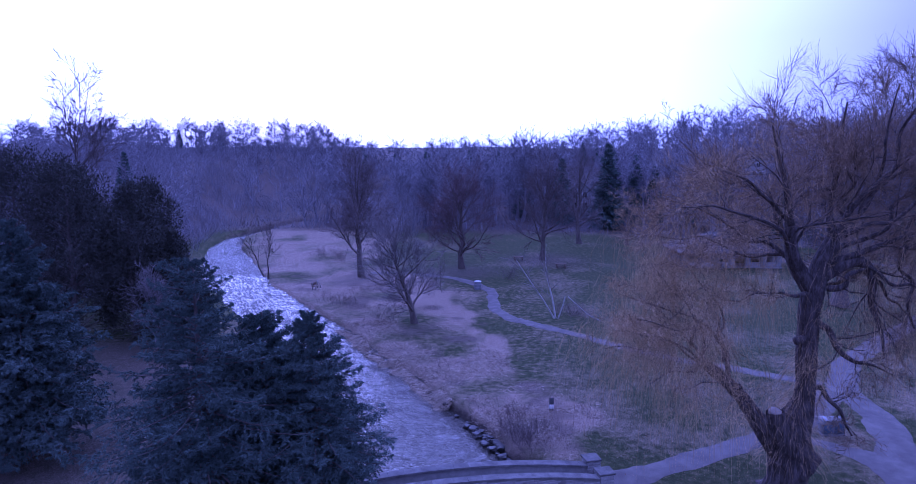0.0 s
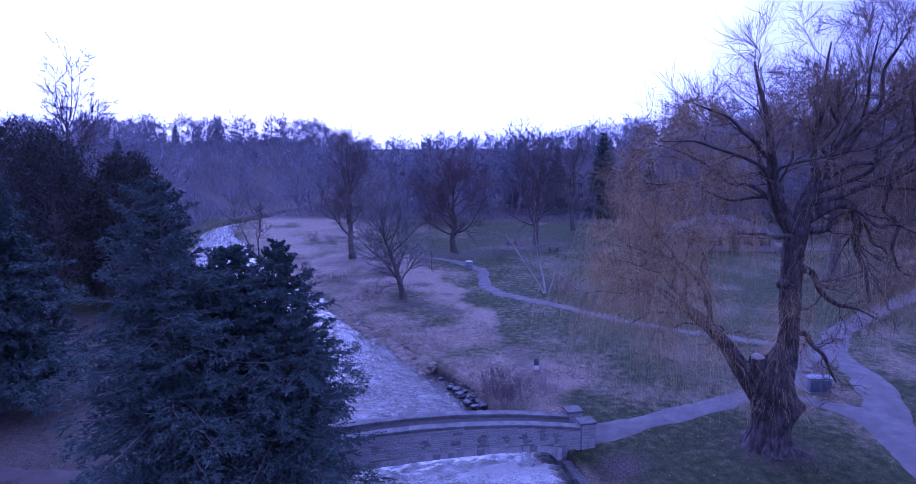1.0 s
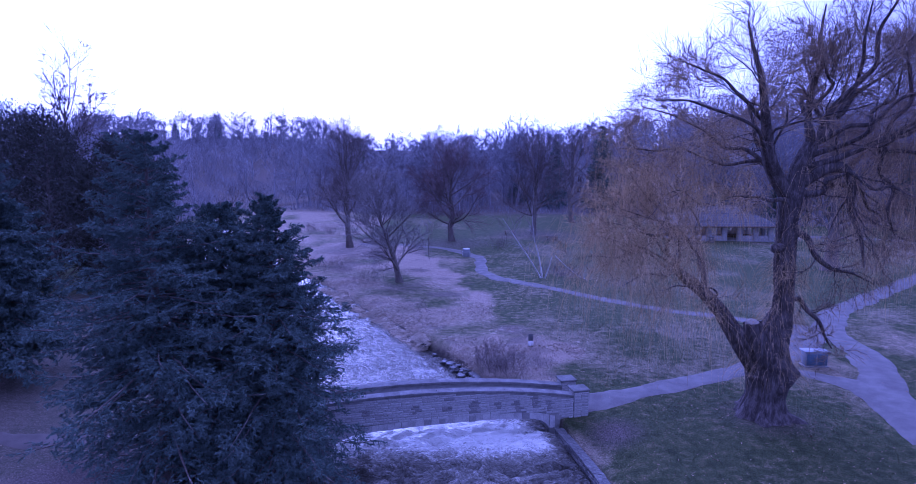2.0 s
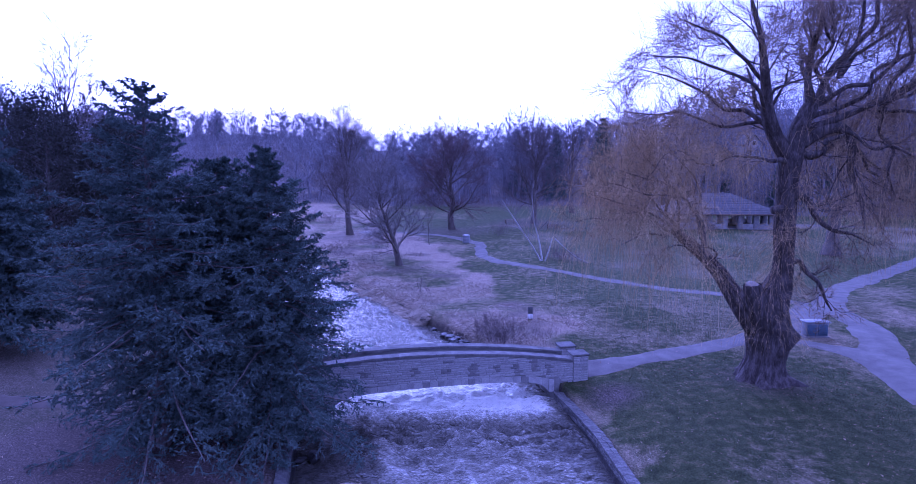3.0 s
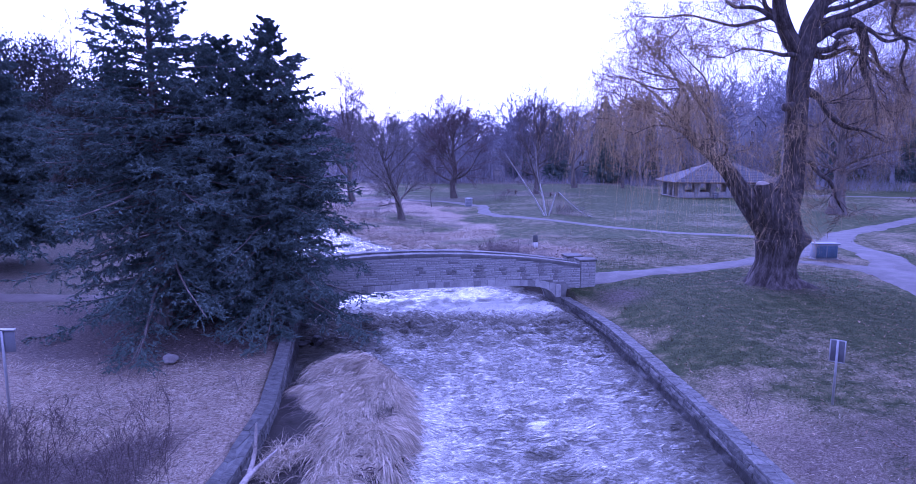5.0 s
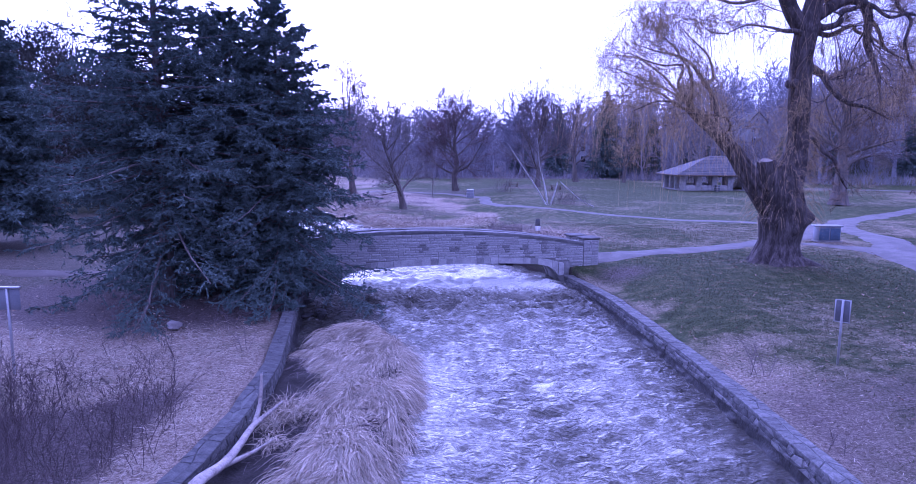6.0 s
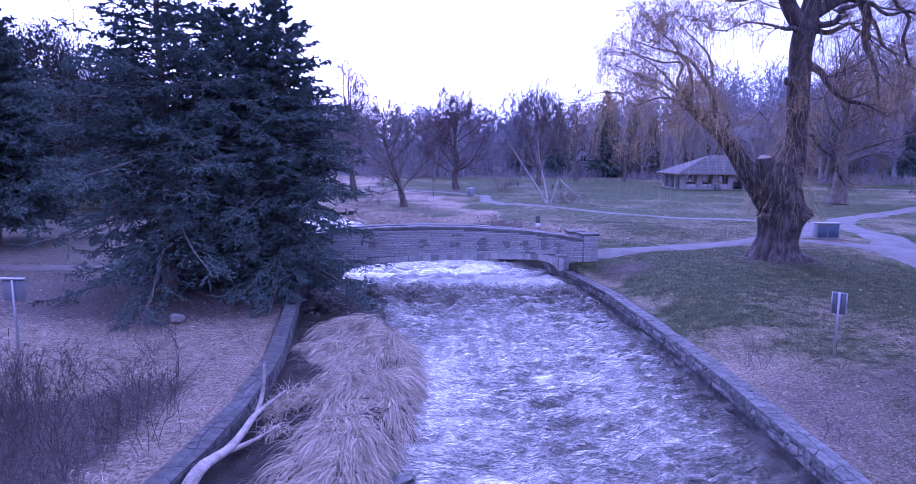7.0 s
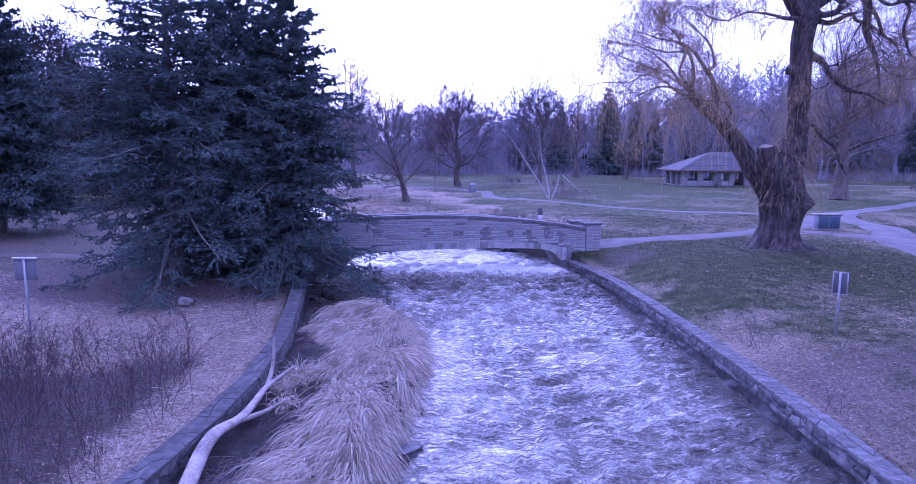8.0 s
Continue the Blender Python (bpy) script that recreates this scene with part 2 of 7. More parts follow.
def water_material():
    m = bpy.data.materials.new("river_water")
    m.use_nodes = True
    n, l = m.node_tree.nodes, m.node_tree.links
    b = n["Principled BSDF"]
    b.inputs["Base Color"].default_value = (0.15, 0.15, 0.145, 1)
    b.inputs["Roughness"].default_value = 0.1
    b.inputs["IOR"].default_value = 1.36
    b.inputs["Specular IOR Level"].default_value = 0.5
    geo = n.new("ShaderNodeNewGeometry")
    mp = n.new("ShaderNodeMapping")
    mp.inputs["Scale"].default_value = (0.8, 1.9, 1.0)
    l.new(geo.outputs["Position"], mp.inputs["Vector"])
    a, c = n.new("ShaderNodeTexNoise"), n.new("ShaderNodeTexNoise")
    a.inputs["Scale"].default_value, a.inputs["Detail"].default_value, a.inputs["Distortion"].default_value = 3.6, 7, 0.9
    c.inputs["Scale"].default_value, c.inputs["Detail"].default_value, c.inputs["Distortion"].default_value = 5.5, 9, 1.6
    c.inputs["Roughness"].default_value = 0.62
    l.new(mp.outputs["Vector"], a.inputs["Vector"])
    l.new(mp.outputs["Vector"], c.inputs["Vector"])
    foam_glint = n.new("ShaderNodeAttribute")
    foam_glint.attribute_name = "foam_glint"
    s = n.new("ShaderNodeMath")
    s.operation = "MULTIPLY_ADD"
    l.new(c.outputs["Fac"], s.inputs[0])
    s.inputs[1].default_value = 0.9
    l.new(foam_glint.outputs["Fac"], s.inputs[2])
    r = n.new("ShaderNodeMapRange")
    r.inputs["From Min"].default_value, r.inputs["From Max"].default_value = 0.3, 1.0
    l.new(s.outputs[0], r.inputs["Value"])
    # clear brown water in the hollows, bubbles above, white on the crests; sky reflection is partly painted into this
    # ramp
    ramp = n.new("ShaderNodeValToRGB")
    for _ in range(2):
        ramp.color_ramp.elements.new(0.5)
    for e, (p, c4) in zip(ramp.color_ramp.elements, [(0.1, (0.055, 0.051, 0.04)), (0.36, (0.125, 0.118, 0.097)), (0.58, (0.28, 0.268, 0.235)), (0.86, (0.8, 0.785, 0.74))]):
        e.position, e.color = p, (*c4, 1)
    l.new(r.outputs["Result"], ramp.inputs["Fac"])
    l.new(ramp.outputs["Color"], b.inputs["Base Color"])
    rr = n.new("ShaderNodeMapRange")
    rr.inputs["From Min"].default_value = 0.55
    rr.inputs["To Min"].default_value, rr.inputs["To Max"].default_value = 0.045, 0.4
    l.new(r.outputs["Result"], rr.inputs["Value"])
    l.new(rr.outputs["Result"], b.inputs["Roughness"])
    bp = n.new("ShaderNodeBump")
    bp.inputs["Strength"].default_value, bp.inputs["Distance"].default_value = 0.9, 0.24
    l.new(a.outputs["Fac"], bp.inputs["Height"])
    l.new(bp.outputs["Normal"], b.inputs["Normal"])
    return m


GROUND, WATER = ground_material(), water_material()


# ---- building helpers ----
class Mass:
    """Gathers vertices, quads and triangles from arrays and turns them into one mesh."""

    def __init__(self):
        self.v, self.q, self.t, self.n = [], [], [], 0

    def add(self, v, quads=None, tris=None):
        v = np.asarray(v, float).reshape(-1, 3)
        if quads is not None and len(quads):
            self.q.append(np.asarray(quads, np.int64).reshape(-1, 4) + self.n)
        if tris is not None and len(tris):
            self.t.append(np.asarray(tris, np.int64).reshape(-1, 3) + self.n)
        self.v.append(v)
        self.n += len(v)
        return self

    def arrays(self):
        v = np.concatenate(self.v) if self.v else np.zeros((0, 3))
        q = np.concatenate(self.q) if self.q else np.zeros((0, 4), np.int64)
        t = np.concatenate(self.t) if self.t else np.zeros((0, 3), np.int64)
        return v, q, t

    def mesh(self, name, mat, smooth=True):
        v, q, t = self.arrays()
        me = bpy.data.meshes.new(name)
        me.vertices.add(len(v))
        me.vertices.foreach_set("co", v.astype(np.float32).ravel())
        me.loops.add(q.size + t.size)
        me.loops.foreach_set("vertex_index", np.concatenate([q.ravel(), t.ravel()]).astype(np.int32))
        me.polygons.add(len(q) + len(t))
        me.polygons.foreach_set("loop_start", np.concatenate([np.arange(len(q)) * 4, q.size + np.arange(len(t)) * 3]).astype(np.int32))
        me.polygons.foreach_set("use_smooth", np.full(len(q) + len(t), smooth))
        me.update(calc_edges=True)
        me.materials.append(mat)
        return me


def thing(name, label, category, at=(0, 0, 0), group="", kind=""):
    e = new(name)
    e.empty_display_size = 0.3
    e.matrix_basis = Matrix.Translation(at)
    return tagged(e, label, category, group, kind)


def part(name, mass, mat, parent, label="", smooth=True, kind=""):
    """One mesh object under a thing or part; the mesh is given in the world and shifted to the parent's place."""
    me = mass if isinstance(mass, bpy.types.Mesh) else mass.mesh(name, mat, smooth)
    ob = new(name, me)
    ob.parent = parent
    top = parent
    while top.parent:
        top = top.parent
    if not isinstance(mass, bpy.types.Mesh) and parent is top:
        ob.location = -parent.matrix_basis.translation
    return tagged(ob, label, kind=kind)


def single(name, mass, mat, label, category, group="", kind="", smooth=True):
    return tagged(new(name, mass.mesh(name, mat, smooth)), label, category, group, kind)


def unit(a):
    return a / np.maximum(np.linalg.norm(a, axis=-1, keepdims=True), 1e-9)


def tubes(mass, P, R, sides=5):
    """Tapered tubes along B polylines of K points: P (B, K, 3), R (B, K)."""
    P, R = np.asarray(P, float), np.asarray(R, float)
    B, K, _ = P.shape
    T = unit(np.gradient(P, axis=1))
    ref = np.where(np.abs(T[..., 2:3]) > 0.8, np.array([1.0, 0.2, 0]), np.array([0, 0, 1.0]))
    ref = np.broadcast_to(ref[:, :1], T.shape)
    U = unit(np.cross(T, ref))
    W = np.cross(T, U)
    a = np.linspace(0, 2 * np.pi, sides, endpoint=False)
    ring = P[:, :, None] + R[:, :, None, None] * (np.cos(a)[:, None] * U[:, :, None] + np.sin(a)[:, None] * W[:, :, None])
    idx = np.arange(B * K * sides).reshape(B, K, sides)
    nxt = np.roll(idx, -1, axis=2)
    quads = np.stack([idx[:, :-1], nxt[:, :-1], nxt[:, 1:], idx[:, 1:]], -1)
    mass.add(ring.reshape(-1, 3), quads.reshape(-1, 4))
    return mass


def grow(rs, P, R, n, angle, length, K=5, wander=0.15, trop=0.05, span=(0.25, 0.98), thick=0.55, tip=0.25, by_t=0.4, flat=0.0):
    """n children on each parent polyline. angle in degrees (mean, spread); length as a share of the parent's own; trop lifts (or sinks) them."""
    B, Kp, _ = P.shape
    par = np.repeat(np.arange(B), n)
    t = np.tile((np.arange(n) + 0.5) / n, B) + rs.uniform(-0.5, 0.5, B * n) / n
    t = span[0] + (span[1] - span[0]) * t
    f = t * (Kp - 1)
    i = np.minimum(f.astype(int), Kp - 2)
    w = (f - i)[:, None]
    start = P[par, i] * (1 - w) + P[par, i + 1] * w
    r0 = (R[par, i] * (1 - w[:, 0]) + R[par, i + 1] * w[:, 0]) * thick
    d = unit(P[par, i + 1] - P[par, i])
    plen = np.linalg.norm(np.diff(P, axis=1), axis=2).sum(1)[par]
    side = unit(np.cross(d, rs.normal(size=d.shape)))
    if flat:
        side = unit(side * np.array([1, 1, 1 - flat]))
    a = np.radians(rs.normal(angle[0], angle[1], len(par)))[:, None]
    cur = unit(np.cos(a) * d + np.sin(a) * side)
    L = plen * length * rs.uniform(0.65, 1.2, len(par)) * (1 - by_t * (t - span[0]) / (span[1] - span[0]))
    pts = [start]
    for k in range(K - 1):
        pts.append(pts[-1] + cur * (L / (K - 1))[:, None])
        cur = unit(cur + wander * rs.normal(size=cur.shape) + np.array([0, 0, trop]))
    Q = np.stack(pts, 1)
    S = r0[:, None] * np.linspace(1, tip, K)[None]
    return Q, S


def blades(mass, p, d, length, width, rs, sag=0.0):
    """Slim pointed leaves: from p along d."""
    p, d = np.asarray(p, float), unit(np.asarray(d, float))
    s = unit(np.cross(d, rs.normal(size=d.shape)))
    length, width = np.broadcast_to(length, len(p))[:, None], np.broadcast_to(width, len(p))[:, None]
    end = p + d * length + np.array([0, 0, -1.0]) * sag * length
    v = np.stack([p + s * width, end, p - s * width], 1)
    mass.add(v.reshape(-1, 3), None, np.arange(len(p) * 3).reshape(-1, 3))
    return mass


def strands(mass, p, d, length, width, rs, drop=0.55, K=4, wander=0.12):
    """Ribbons that leave p along d and bend down."""
    n = len(p)
    cur = unit(d)
    pts = [p]
    for k in range(K - 1):
        pts.append(pts[-1] + cur * (length / (K - 1))[:, None])
        cur = unit(cur + np.array([0, 0, -drop]) + wander * rs.normal(size=cur.shape))
    return ribbons(mass, np.stack(pts, 1), width, rs)


def ribbons(mass, P, width, rs):
    """Flat tapering ribbons along B polylines, each turned its own way."""
    n, K, _ = P.shape
    d = unit(P[:, -1] - P[:, 0])
    s = unit(np.cross(d, rs.normal(size=d.shape)))
    w = width * np.interp(np.linspace(0, 1, K), [0, 0.5, 1], [0.9, 1.0, 0.3])
    v = np.stack([P - s[:, None] * w[None, :, None], P + s[:, None] * w[None, :, None]], 2)
    i = np.arange(n * K * 2).reshape(n, K, 2)
    q = np.stack([i[:, :-1, 0], i[:, :-1, 1], i[:, 1:, 1], i[:, 1:, 0]], -1)
    mass.add(v, q.reshape(-1, 4))
    return mass


def box(mass, x0, y0, z0, x1, y1, z1, m=None):
    v = np.array([[x, y, z] for z in (z0, z1) for x, y in ((x0, y0), (x1, y0), (x1, y1), (x0, y1))], float)
    if m is not None:
        v = v @ np.array(m.to_3x3()).T + np.array(m.translation)
    mass.add(v, [[3, 2, 1, 0], [4, 5, 6, 7], [0, 1, 5, 4], [1, 2, 6, 5], [2, 3, 7, 6], [3, 0, 4, 7]])
    return mass


def chamfer_box(mass, x0, y0, z0, x1, y1, z1, c=0.02, m=None):
    """A box with its edges cut off."""
    lo, hi = np.array([x0, y0, z0], float), np.array([x1, y1, z1], float)
    bm = bmesh.new()
    bmesh.ops.create_cube(bm, size=1)
    for v in bm.verts:
        v.co = Vector([lo[i] + (v.co[i] + 0.5) * (hi[i] - lo[i]) for i in range(3)])
    bmesh.ops.bevel(bm, geom=bm.edges[:], offset=c, segments=1, affect="EDGES")
    bmesh.ops.triangulate(bm, faces=bm.faces[:])
    bm.verts.index_update()
    v = np.array([(m @ w.co if m is not None else w.co) for w in bm.verts])
    mass.add(v, None, [[w.index for w in f.verts] for f in bm.faces])
    bm.free()
    return mass


def value_noise(x, y, seed=0):
    """Smooth 2D noise in -1..1 on arrays."""
    rs = np.random.RandomState(seed)
    g = rs.uniform(-1, 1, (256, 256))
    xi, yi = np.floor(x).astype(int), np.floor(y).astype(int)
    fx, fy = x - xi, y - yi
    fx, fy = fx * fx * (3 - 2 * fx), fy * fy * (3 - 2 * fy)
    a, b = g[xi % 256, yi % 256], g[(xi + 1) % 256, yi % 256]
    c, d = g[xi % 256, (yi + 1) % 256], g[(xi + 1) % 256, (yi + 1) % 256]
    return (a * (1 - fx) + b * fx) * (1 - fy) + (c * (1 - fx) + d * fx) * fy


def fractal(x, y, seed=0, octaves=3):
    return sum(value_noise(x * 2 ** o + 17.3 * o, y * 2 ** o - 9.1 * o, seed + o) / 2 ** o for o in range(octaves))


def smooth(a):
    a = np.clip(a, 0, 1)
    return a * a * (3 - 2 * a)


# ---- lie of the land ----
RIVER_Y = [-60, 0, 9, 11.5, 14, 16.5, 18, 23, 28, 33, 37, 39.7, 43.6, 48.3, 55.4, 61.1, 68, 84, 93, 104, 128, 141, 160, 210, 400]
RIGHT_X = [9.2, 9.0, 8.92, 8.92, 8.9, 8.85, 8.8, 8.48, 8.02, 6.95, 5.3, 3.0, 1.5, -1.1, -4.5, -8.4, -11.9, -22.5, -28.8, -33.5, -45, -48.3, -44, -30, -12]
LEFT_X = [-5.5, -5.2, -4.1, -3.82, -3.74, -3.88, -4.04, -4.95, -5.9, -6.3, -6.5, -7.2, -9, -11.5, -15, -18, -21.5, -31, -37, -42, -50, -51.5, -46.5, -33, -15]
LEVEL, LEVEL_UP = -1.15, -0.87


def right_x(y):
    return np.interp(y, RIVER_Y, RIGHT_X)


def left_x(y):
    return np.interp(y, RIVER_Y, LEFT_X)


def water_level(y):
    return LEVEL + (LEVEL_UP - LEVEL) * smooth((y - 25) / 7)


def land(x, y):
    """Height of the ground."""
    x, y = np.asarray(x, float), np.asarray(y, float)
    h = 0.12 * fractal(x / 9, y / 9, 3, 3) + 0.25 * value_noise(x / 40, y / 40, 8) * smooth((y - 45) / 30)
    h = h * smooth((np.hypot(x - 7, y - 33) - 2) / 8)
    h += (9.0 + 1.6 * value_noise(x / 37, y / 60, 66)) * smooth((y - 165 + 0.15 * x) / 160) * (1 - smooth((y - 345) / 120))
    h += 16.0 * smooth(((x - 60) * 0.55 + (y - 128) * 0.83) / 70) * smooth((x - 42) / 55) * (1 - 0.75 * smooth((y - 205) / 75))
    # the east bank slopes down to the top of the river wall
    h -= 0.52 * (1 - smooth((x - right_x(y) - 0.4) / 3.2)) * (1 - smooth((y - 31) / 3)) * (x > 4)
    # the lawn by the willow lies a little higher than the river banks
    h += 0.25 * smooth((x - 8.5 + 5.5 * smooth((y - 34) / 5)) / 3.5) * smooth((y - 27) / 5) * (1 - smooth((y - 48) / 14))
    h += 9.0 * smooth((-x - 58 + 0.1 * (y - 100)) / 50) * smooth((y - 40) / 60)
    h -= 0.45 * smooth((y - 46) / 22) * smooth((10 - x) / 9) * (1 - smooth((y - 108) / 30))
    h += 0.1 * np.exp(-((x - 18.35) ** 2 + (y - 33.05) ** 2) / 9)
    h -= 0.27 * smooth((-x - 1) / 2) * (1 - smooth((y - 23) / 6)) * smooth((y + 30) / 20)
    inside = np.minimum(x - left_x(y), right_x(y) - x)
    walled = 1 - smooth((y - 33) / 3)
    width = 0.3 * walled + (1 - walled) * (1.7 + 0.5 * value_noise(x / 2, y / 2, 5))
    edge = -0.15 * walled + 0.5 * (1 - walled)
    drop = smooth((inside - edge + width) / width)
    return h * (1 - drop) + drop * -2.1


def cover(x, y):
    """How much dry straw, leaf litter (with painted tree shade) and mud lies at a place."""
    n1, n2 = fractal(x / 5, y / 5, 21, 3), fractal(x / 14, y / 14, 31, 2)
    inside = np.minimum(x - left_x(y), right_x(y) - x)
    edge = np.interp(y, [30, 37, 44, 49, 56, 66, 85, 93, 110], [9, 9.9, 10.8, 9.0, 6.5, 4.3, -0.5, -3, -12])
    dry = smooth((edge + 1.2 * n1 - x) / 2.5) * smooth((y - 36) / 2) * (x > left_x(y))
    near = smooth((14.3 + 2.5 * n1 - x - 0.26 * np.maximum(y - 14, 0)) / 4) * (y < 34) * (x > 5)
    left = smooth((-x - 3) / 1.5) * smooth((27.5 + n1 - y) / 3)
    dry = np.maximum(dry, 0.72 * near)
    dry = np.maximum(np.maximum(dry * (0.72 + 0.45 * n1), left * (0.85 + 0.2 * n1)), 0.22 + 0.22 * n1 + 0.2 * n2)
    # needle litter, widened so that its dark tone paints the spruces' shade too
    spruce = np.exp(-(((x + 11.5) / 9.0) ** 2 + ((y - 26.0) / 5.4) ** 2) ** 2)
    litter = np.maximum(spruce, 0.75 * smooth((y - 138 + 0.1 * x) / 14))
    litter = np.maximum(litter, smooth((-x - 52) / 10) * smooth((y - 50) / 20))
    litter = np.maximum(litter, 1.0 * smooth((17 + 1.5 * n1 - y) / 3) * smooth((-x - 5.0) / 1.5))
    # the cedars' shade on the west lawn, painted with the litter tone
    litter = np.maximum(litter, 0.6 * smooth((-x - 13) / 3) * smooth((y - 24) / 4) * (1 - smooth((y - 62) / 8)))
    litter = np.maximum(litter, (0.5 + 0.2 * n1) * smooth((19 - y) / 4) * smooth((x - 8.8) / 1.2))
    litter = np.maximum(litter, 0.8 * np.exp(-((x - 9.8) ** 2 + (y - 31.5) ** 2) / 3))
    for cx, cy, r in ((-4.8, 68, 3.5), (0.6, 100, 8), (-15, 95.5, 6), (18.4, 33.0, 3.2), (15, 109, 10), (4.5, 41, 3.5)):
        litter = np.maximum(litter, 0.55 * np.exp(-((x - cx) ** 2 + (y - cy) ** 2) / r ** 2))
    patch = smooth((fractal(x / 3.2, y / 2.6, 171, 3) - 0.05) / 0.5) * smooth((x - right_x(y) - 0.5) / 1.5) * smooth((y - 37) / 3) * (1 - smooth((y - 100) / 20)) * smooth((11 - 0.2 * (y - 40) - x) / 3)
    litter = np.maximum(litter, 0.55 * patch)
    mud = smooth((inside + 0.9) / 0.8)
    return dry, litter, mud


def axis(stops):
    """Grid lines: stops of (from, to, step)."""
    out = [np.arange(a, b, s) for a, b, s in stops]
    return np.concatenate(out + [[stops[-1][1]]])


def build_ground():
    gx = axis([(-2500, -600, 300), (-600, -150, 30), (-150, -60, 4), (-60, -24, 1.0), (-24, -7, 0.4), (-7, 10, 0.22), (10, 34, 0.4), (34, 70, 1.0), (70, 160, 4), (160, 600, 30), (600, 2500, 300)])
    gy = axis([(-400, -60, 40), (-60, -4, 4), (-4, 48, 0.4), (48, 112, 0.6), (112, 180, 2), (180, 400, 8), (400, 1000, 60), (1000, 4000, 300)])
    X, Y = np.meshgrid(gx, gy)
    Z = land(X, Y)
    v = np.stack([X, Y, Z], -1).reshape(-1, 3)
    i = np.arange(X.size).reshape(X.shape)
    q = np.stack([i[:-1, :-1], i[:-1, 1:], i[1:, 1:], i[1:, :-1]], -1).reshape(-1, 4)
    me = Mass().add(v, q).mesh("ground", GROUND)
    for name, a in zip(("dry", "litter", "mud"), cover(X.ravel(), Y.ravel())):
        at = me.attributes.new(name, "FLOAT", "POINT")
        at.data.foreach_set("value", np.asarray(a, np.float32))
    return tagged(new("ground", me), "park lawn with patches of dry straw and bare soil", "ground", kind="structure")


def build_river():
    ys = axis([(-70, -12, 1.0), (-12, 6, 0.3), (6, 40, 0.075), (40, 100, 0.4), (100, 210, 1.5)])
    us = np.linspace(0, 1, 150)
    Y, U = np.meshgrid(ys, us, indexing="ij")
    lx, rx = left_x(Y) - 0.5, right_x(Y) + 0.5
    up = smooth((Y - 36) / 4)
    lx, rx = lx - 0.6 * up, rx + 0.6 * up
    X = lx + (rx - lx) * U
    rough = 0.62 + 0.7 * np.exp(-((Y - 30.5) / 4.0) ** 2) + 0.25 * smooth((20 - Y) / 10)
    rough = rough * smooth(np.minimum(X - left_x(Y), right_x(Y) - X) / 1.2 + 0.25)
    rough = np.where(Y > 36, 0.62 - 0.12 * smooth((Y - 36) / 4), rough)
    calm = np.exp(-((X + 3.2) / 1.4) ** 2) * smooth((26 - Y) / 4)
    rough = rough * (1 - 0.8 * calm)
    wx, wy = X + 0.35 * fractal(X / 2, Y / 2, 61, 2), Y + 0.5 * fractal(X / 2.2, Y / 2.2, 62, 2)
    ridged = 1 - np.abs(fractal(wx / 1.9, wy / 0.95, 41, 2))
    swell, chop = fractal(wx / 1.7, wy / 0.75, 51, 3), fractal(wx / 0.5, wy / 0.3, 57, 2)
    wave = 0.1 * swell + 0.16 * (ridged - 0.6) + 0.13 * chop
    # standing waves below the bridge
    rapid = np.exp(-((Y - 29.2) / 2.0) ** 2) * smooth((X + 5.5) / 3)
    wave = wave + 0.36 * rapid * (1 - np.abs(fractal(wx / 1.1, wy / 0.6, 45, 2)) - 0.55)
    Z = water_level(Y) + rough * wave
    crest = np.clip((ridged - 0.7) * 2.2, 0, 1)
    # crest foam, plus sky glitter below the bridge painted in as pale colour
    foam_glint = 0.13 + 0.34 * wave * np.minimum(1, rough + 0.3) + 0.05 * fractal(X / 2.6, Y / 2.0, 58, 2) + 0.42 * np.exp(-((Y - 33.0) / 3.2) ** 2) - 0.2 * rapid
    foam_glint += 0.3 * np.clip(crest - 0.3, 0, 1) * np.exp(-((Y - 30) / 5.0) ** 2) + 0.1 * np.exp(-((X - 1.1) / 1.5) ** 2) * smooth((22 - Y) / 3) - 0.08 * smooth((Y - 37) / 3) - 0.12 * smooth((Y - 60) / 25)
    foam_glint += 0.35 * np.clip(fractal(wx / 1.3, wy / 0.7, 63, 3) - 0.7, 0, 1) * smooth((27 - Y) / 3)
    foam_glint -= 0.1 * smooth((3.2 - (right_x(Y) - X)) / 3) + 0.25 * smooth((1.1 - (right_x(Y) - X)) / 1.0) + 0.3 * smooth((-1.2 - X) / 1.5) * smooth((30 - Y) / 4)
    i = np.arange(X.size).reshape(X.shape)
    q = np.stack([i[:-1, :-1], i[:-1, 1:], i[1:, 1:], i[1:, :-1]], -1).reshape(-1, 4)
    me = Mass().add(np.stack([X, Y, Z], -1), q).mesh("water", WATER)
    at = me.attributes.new("foam_glint", "FLOAT", "POINT")
    at.data.foreach_set("value", foam_glint.ravel().astype(np.float32))
    return tagged(new("water", me), "shallow fast river with choppy silver ripples", "river", kind="structure")


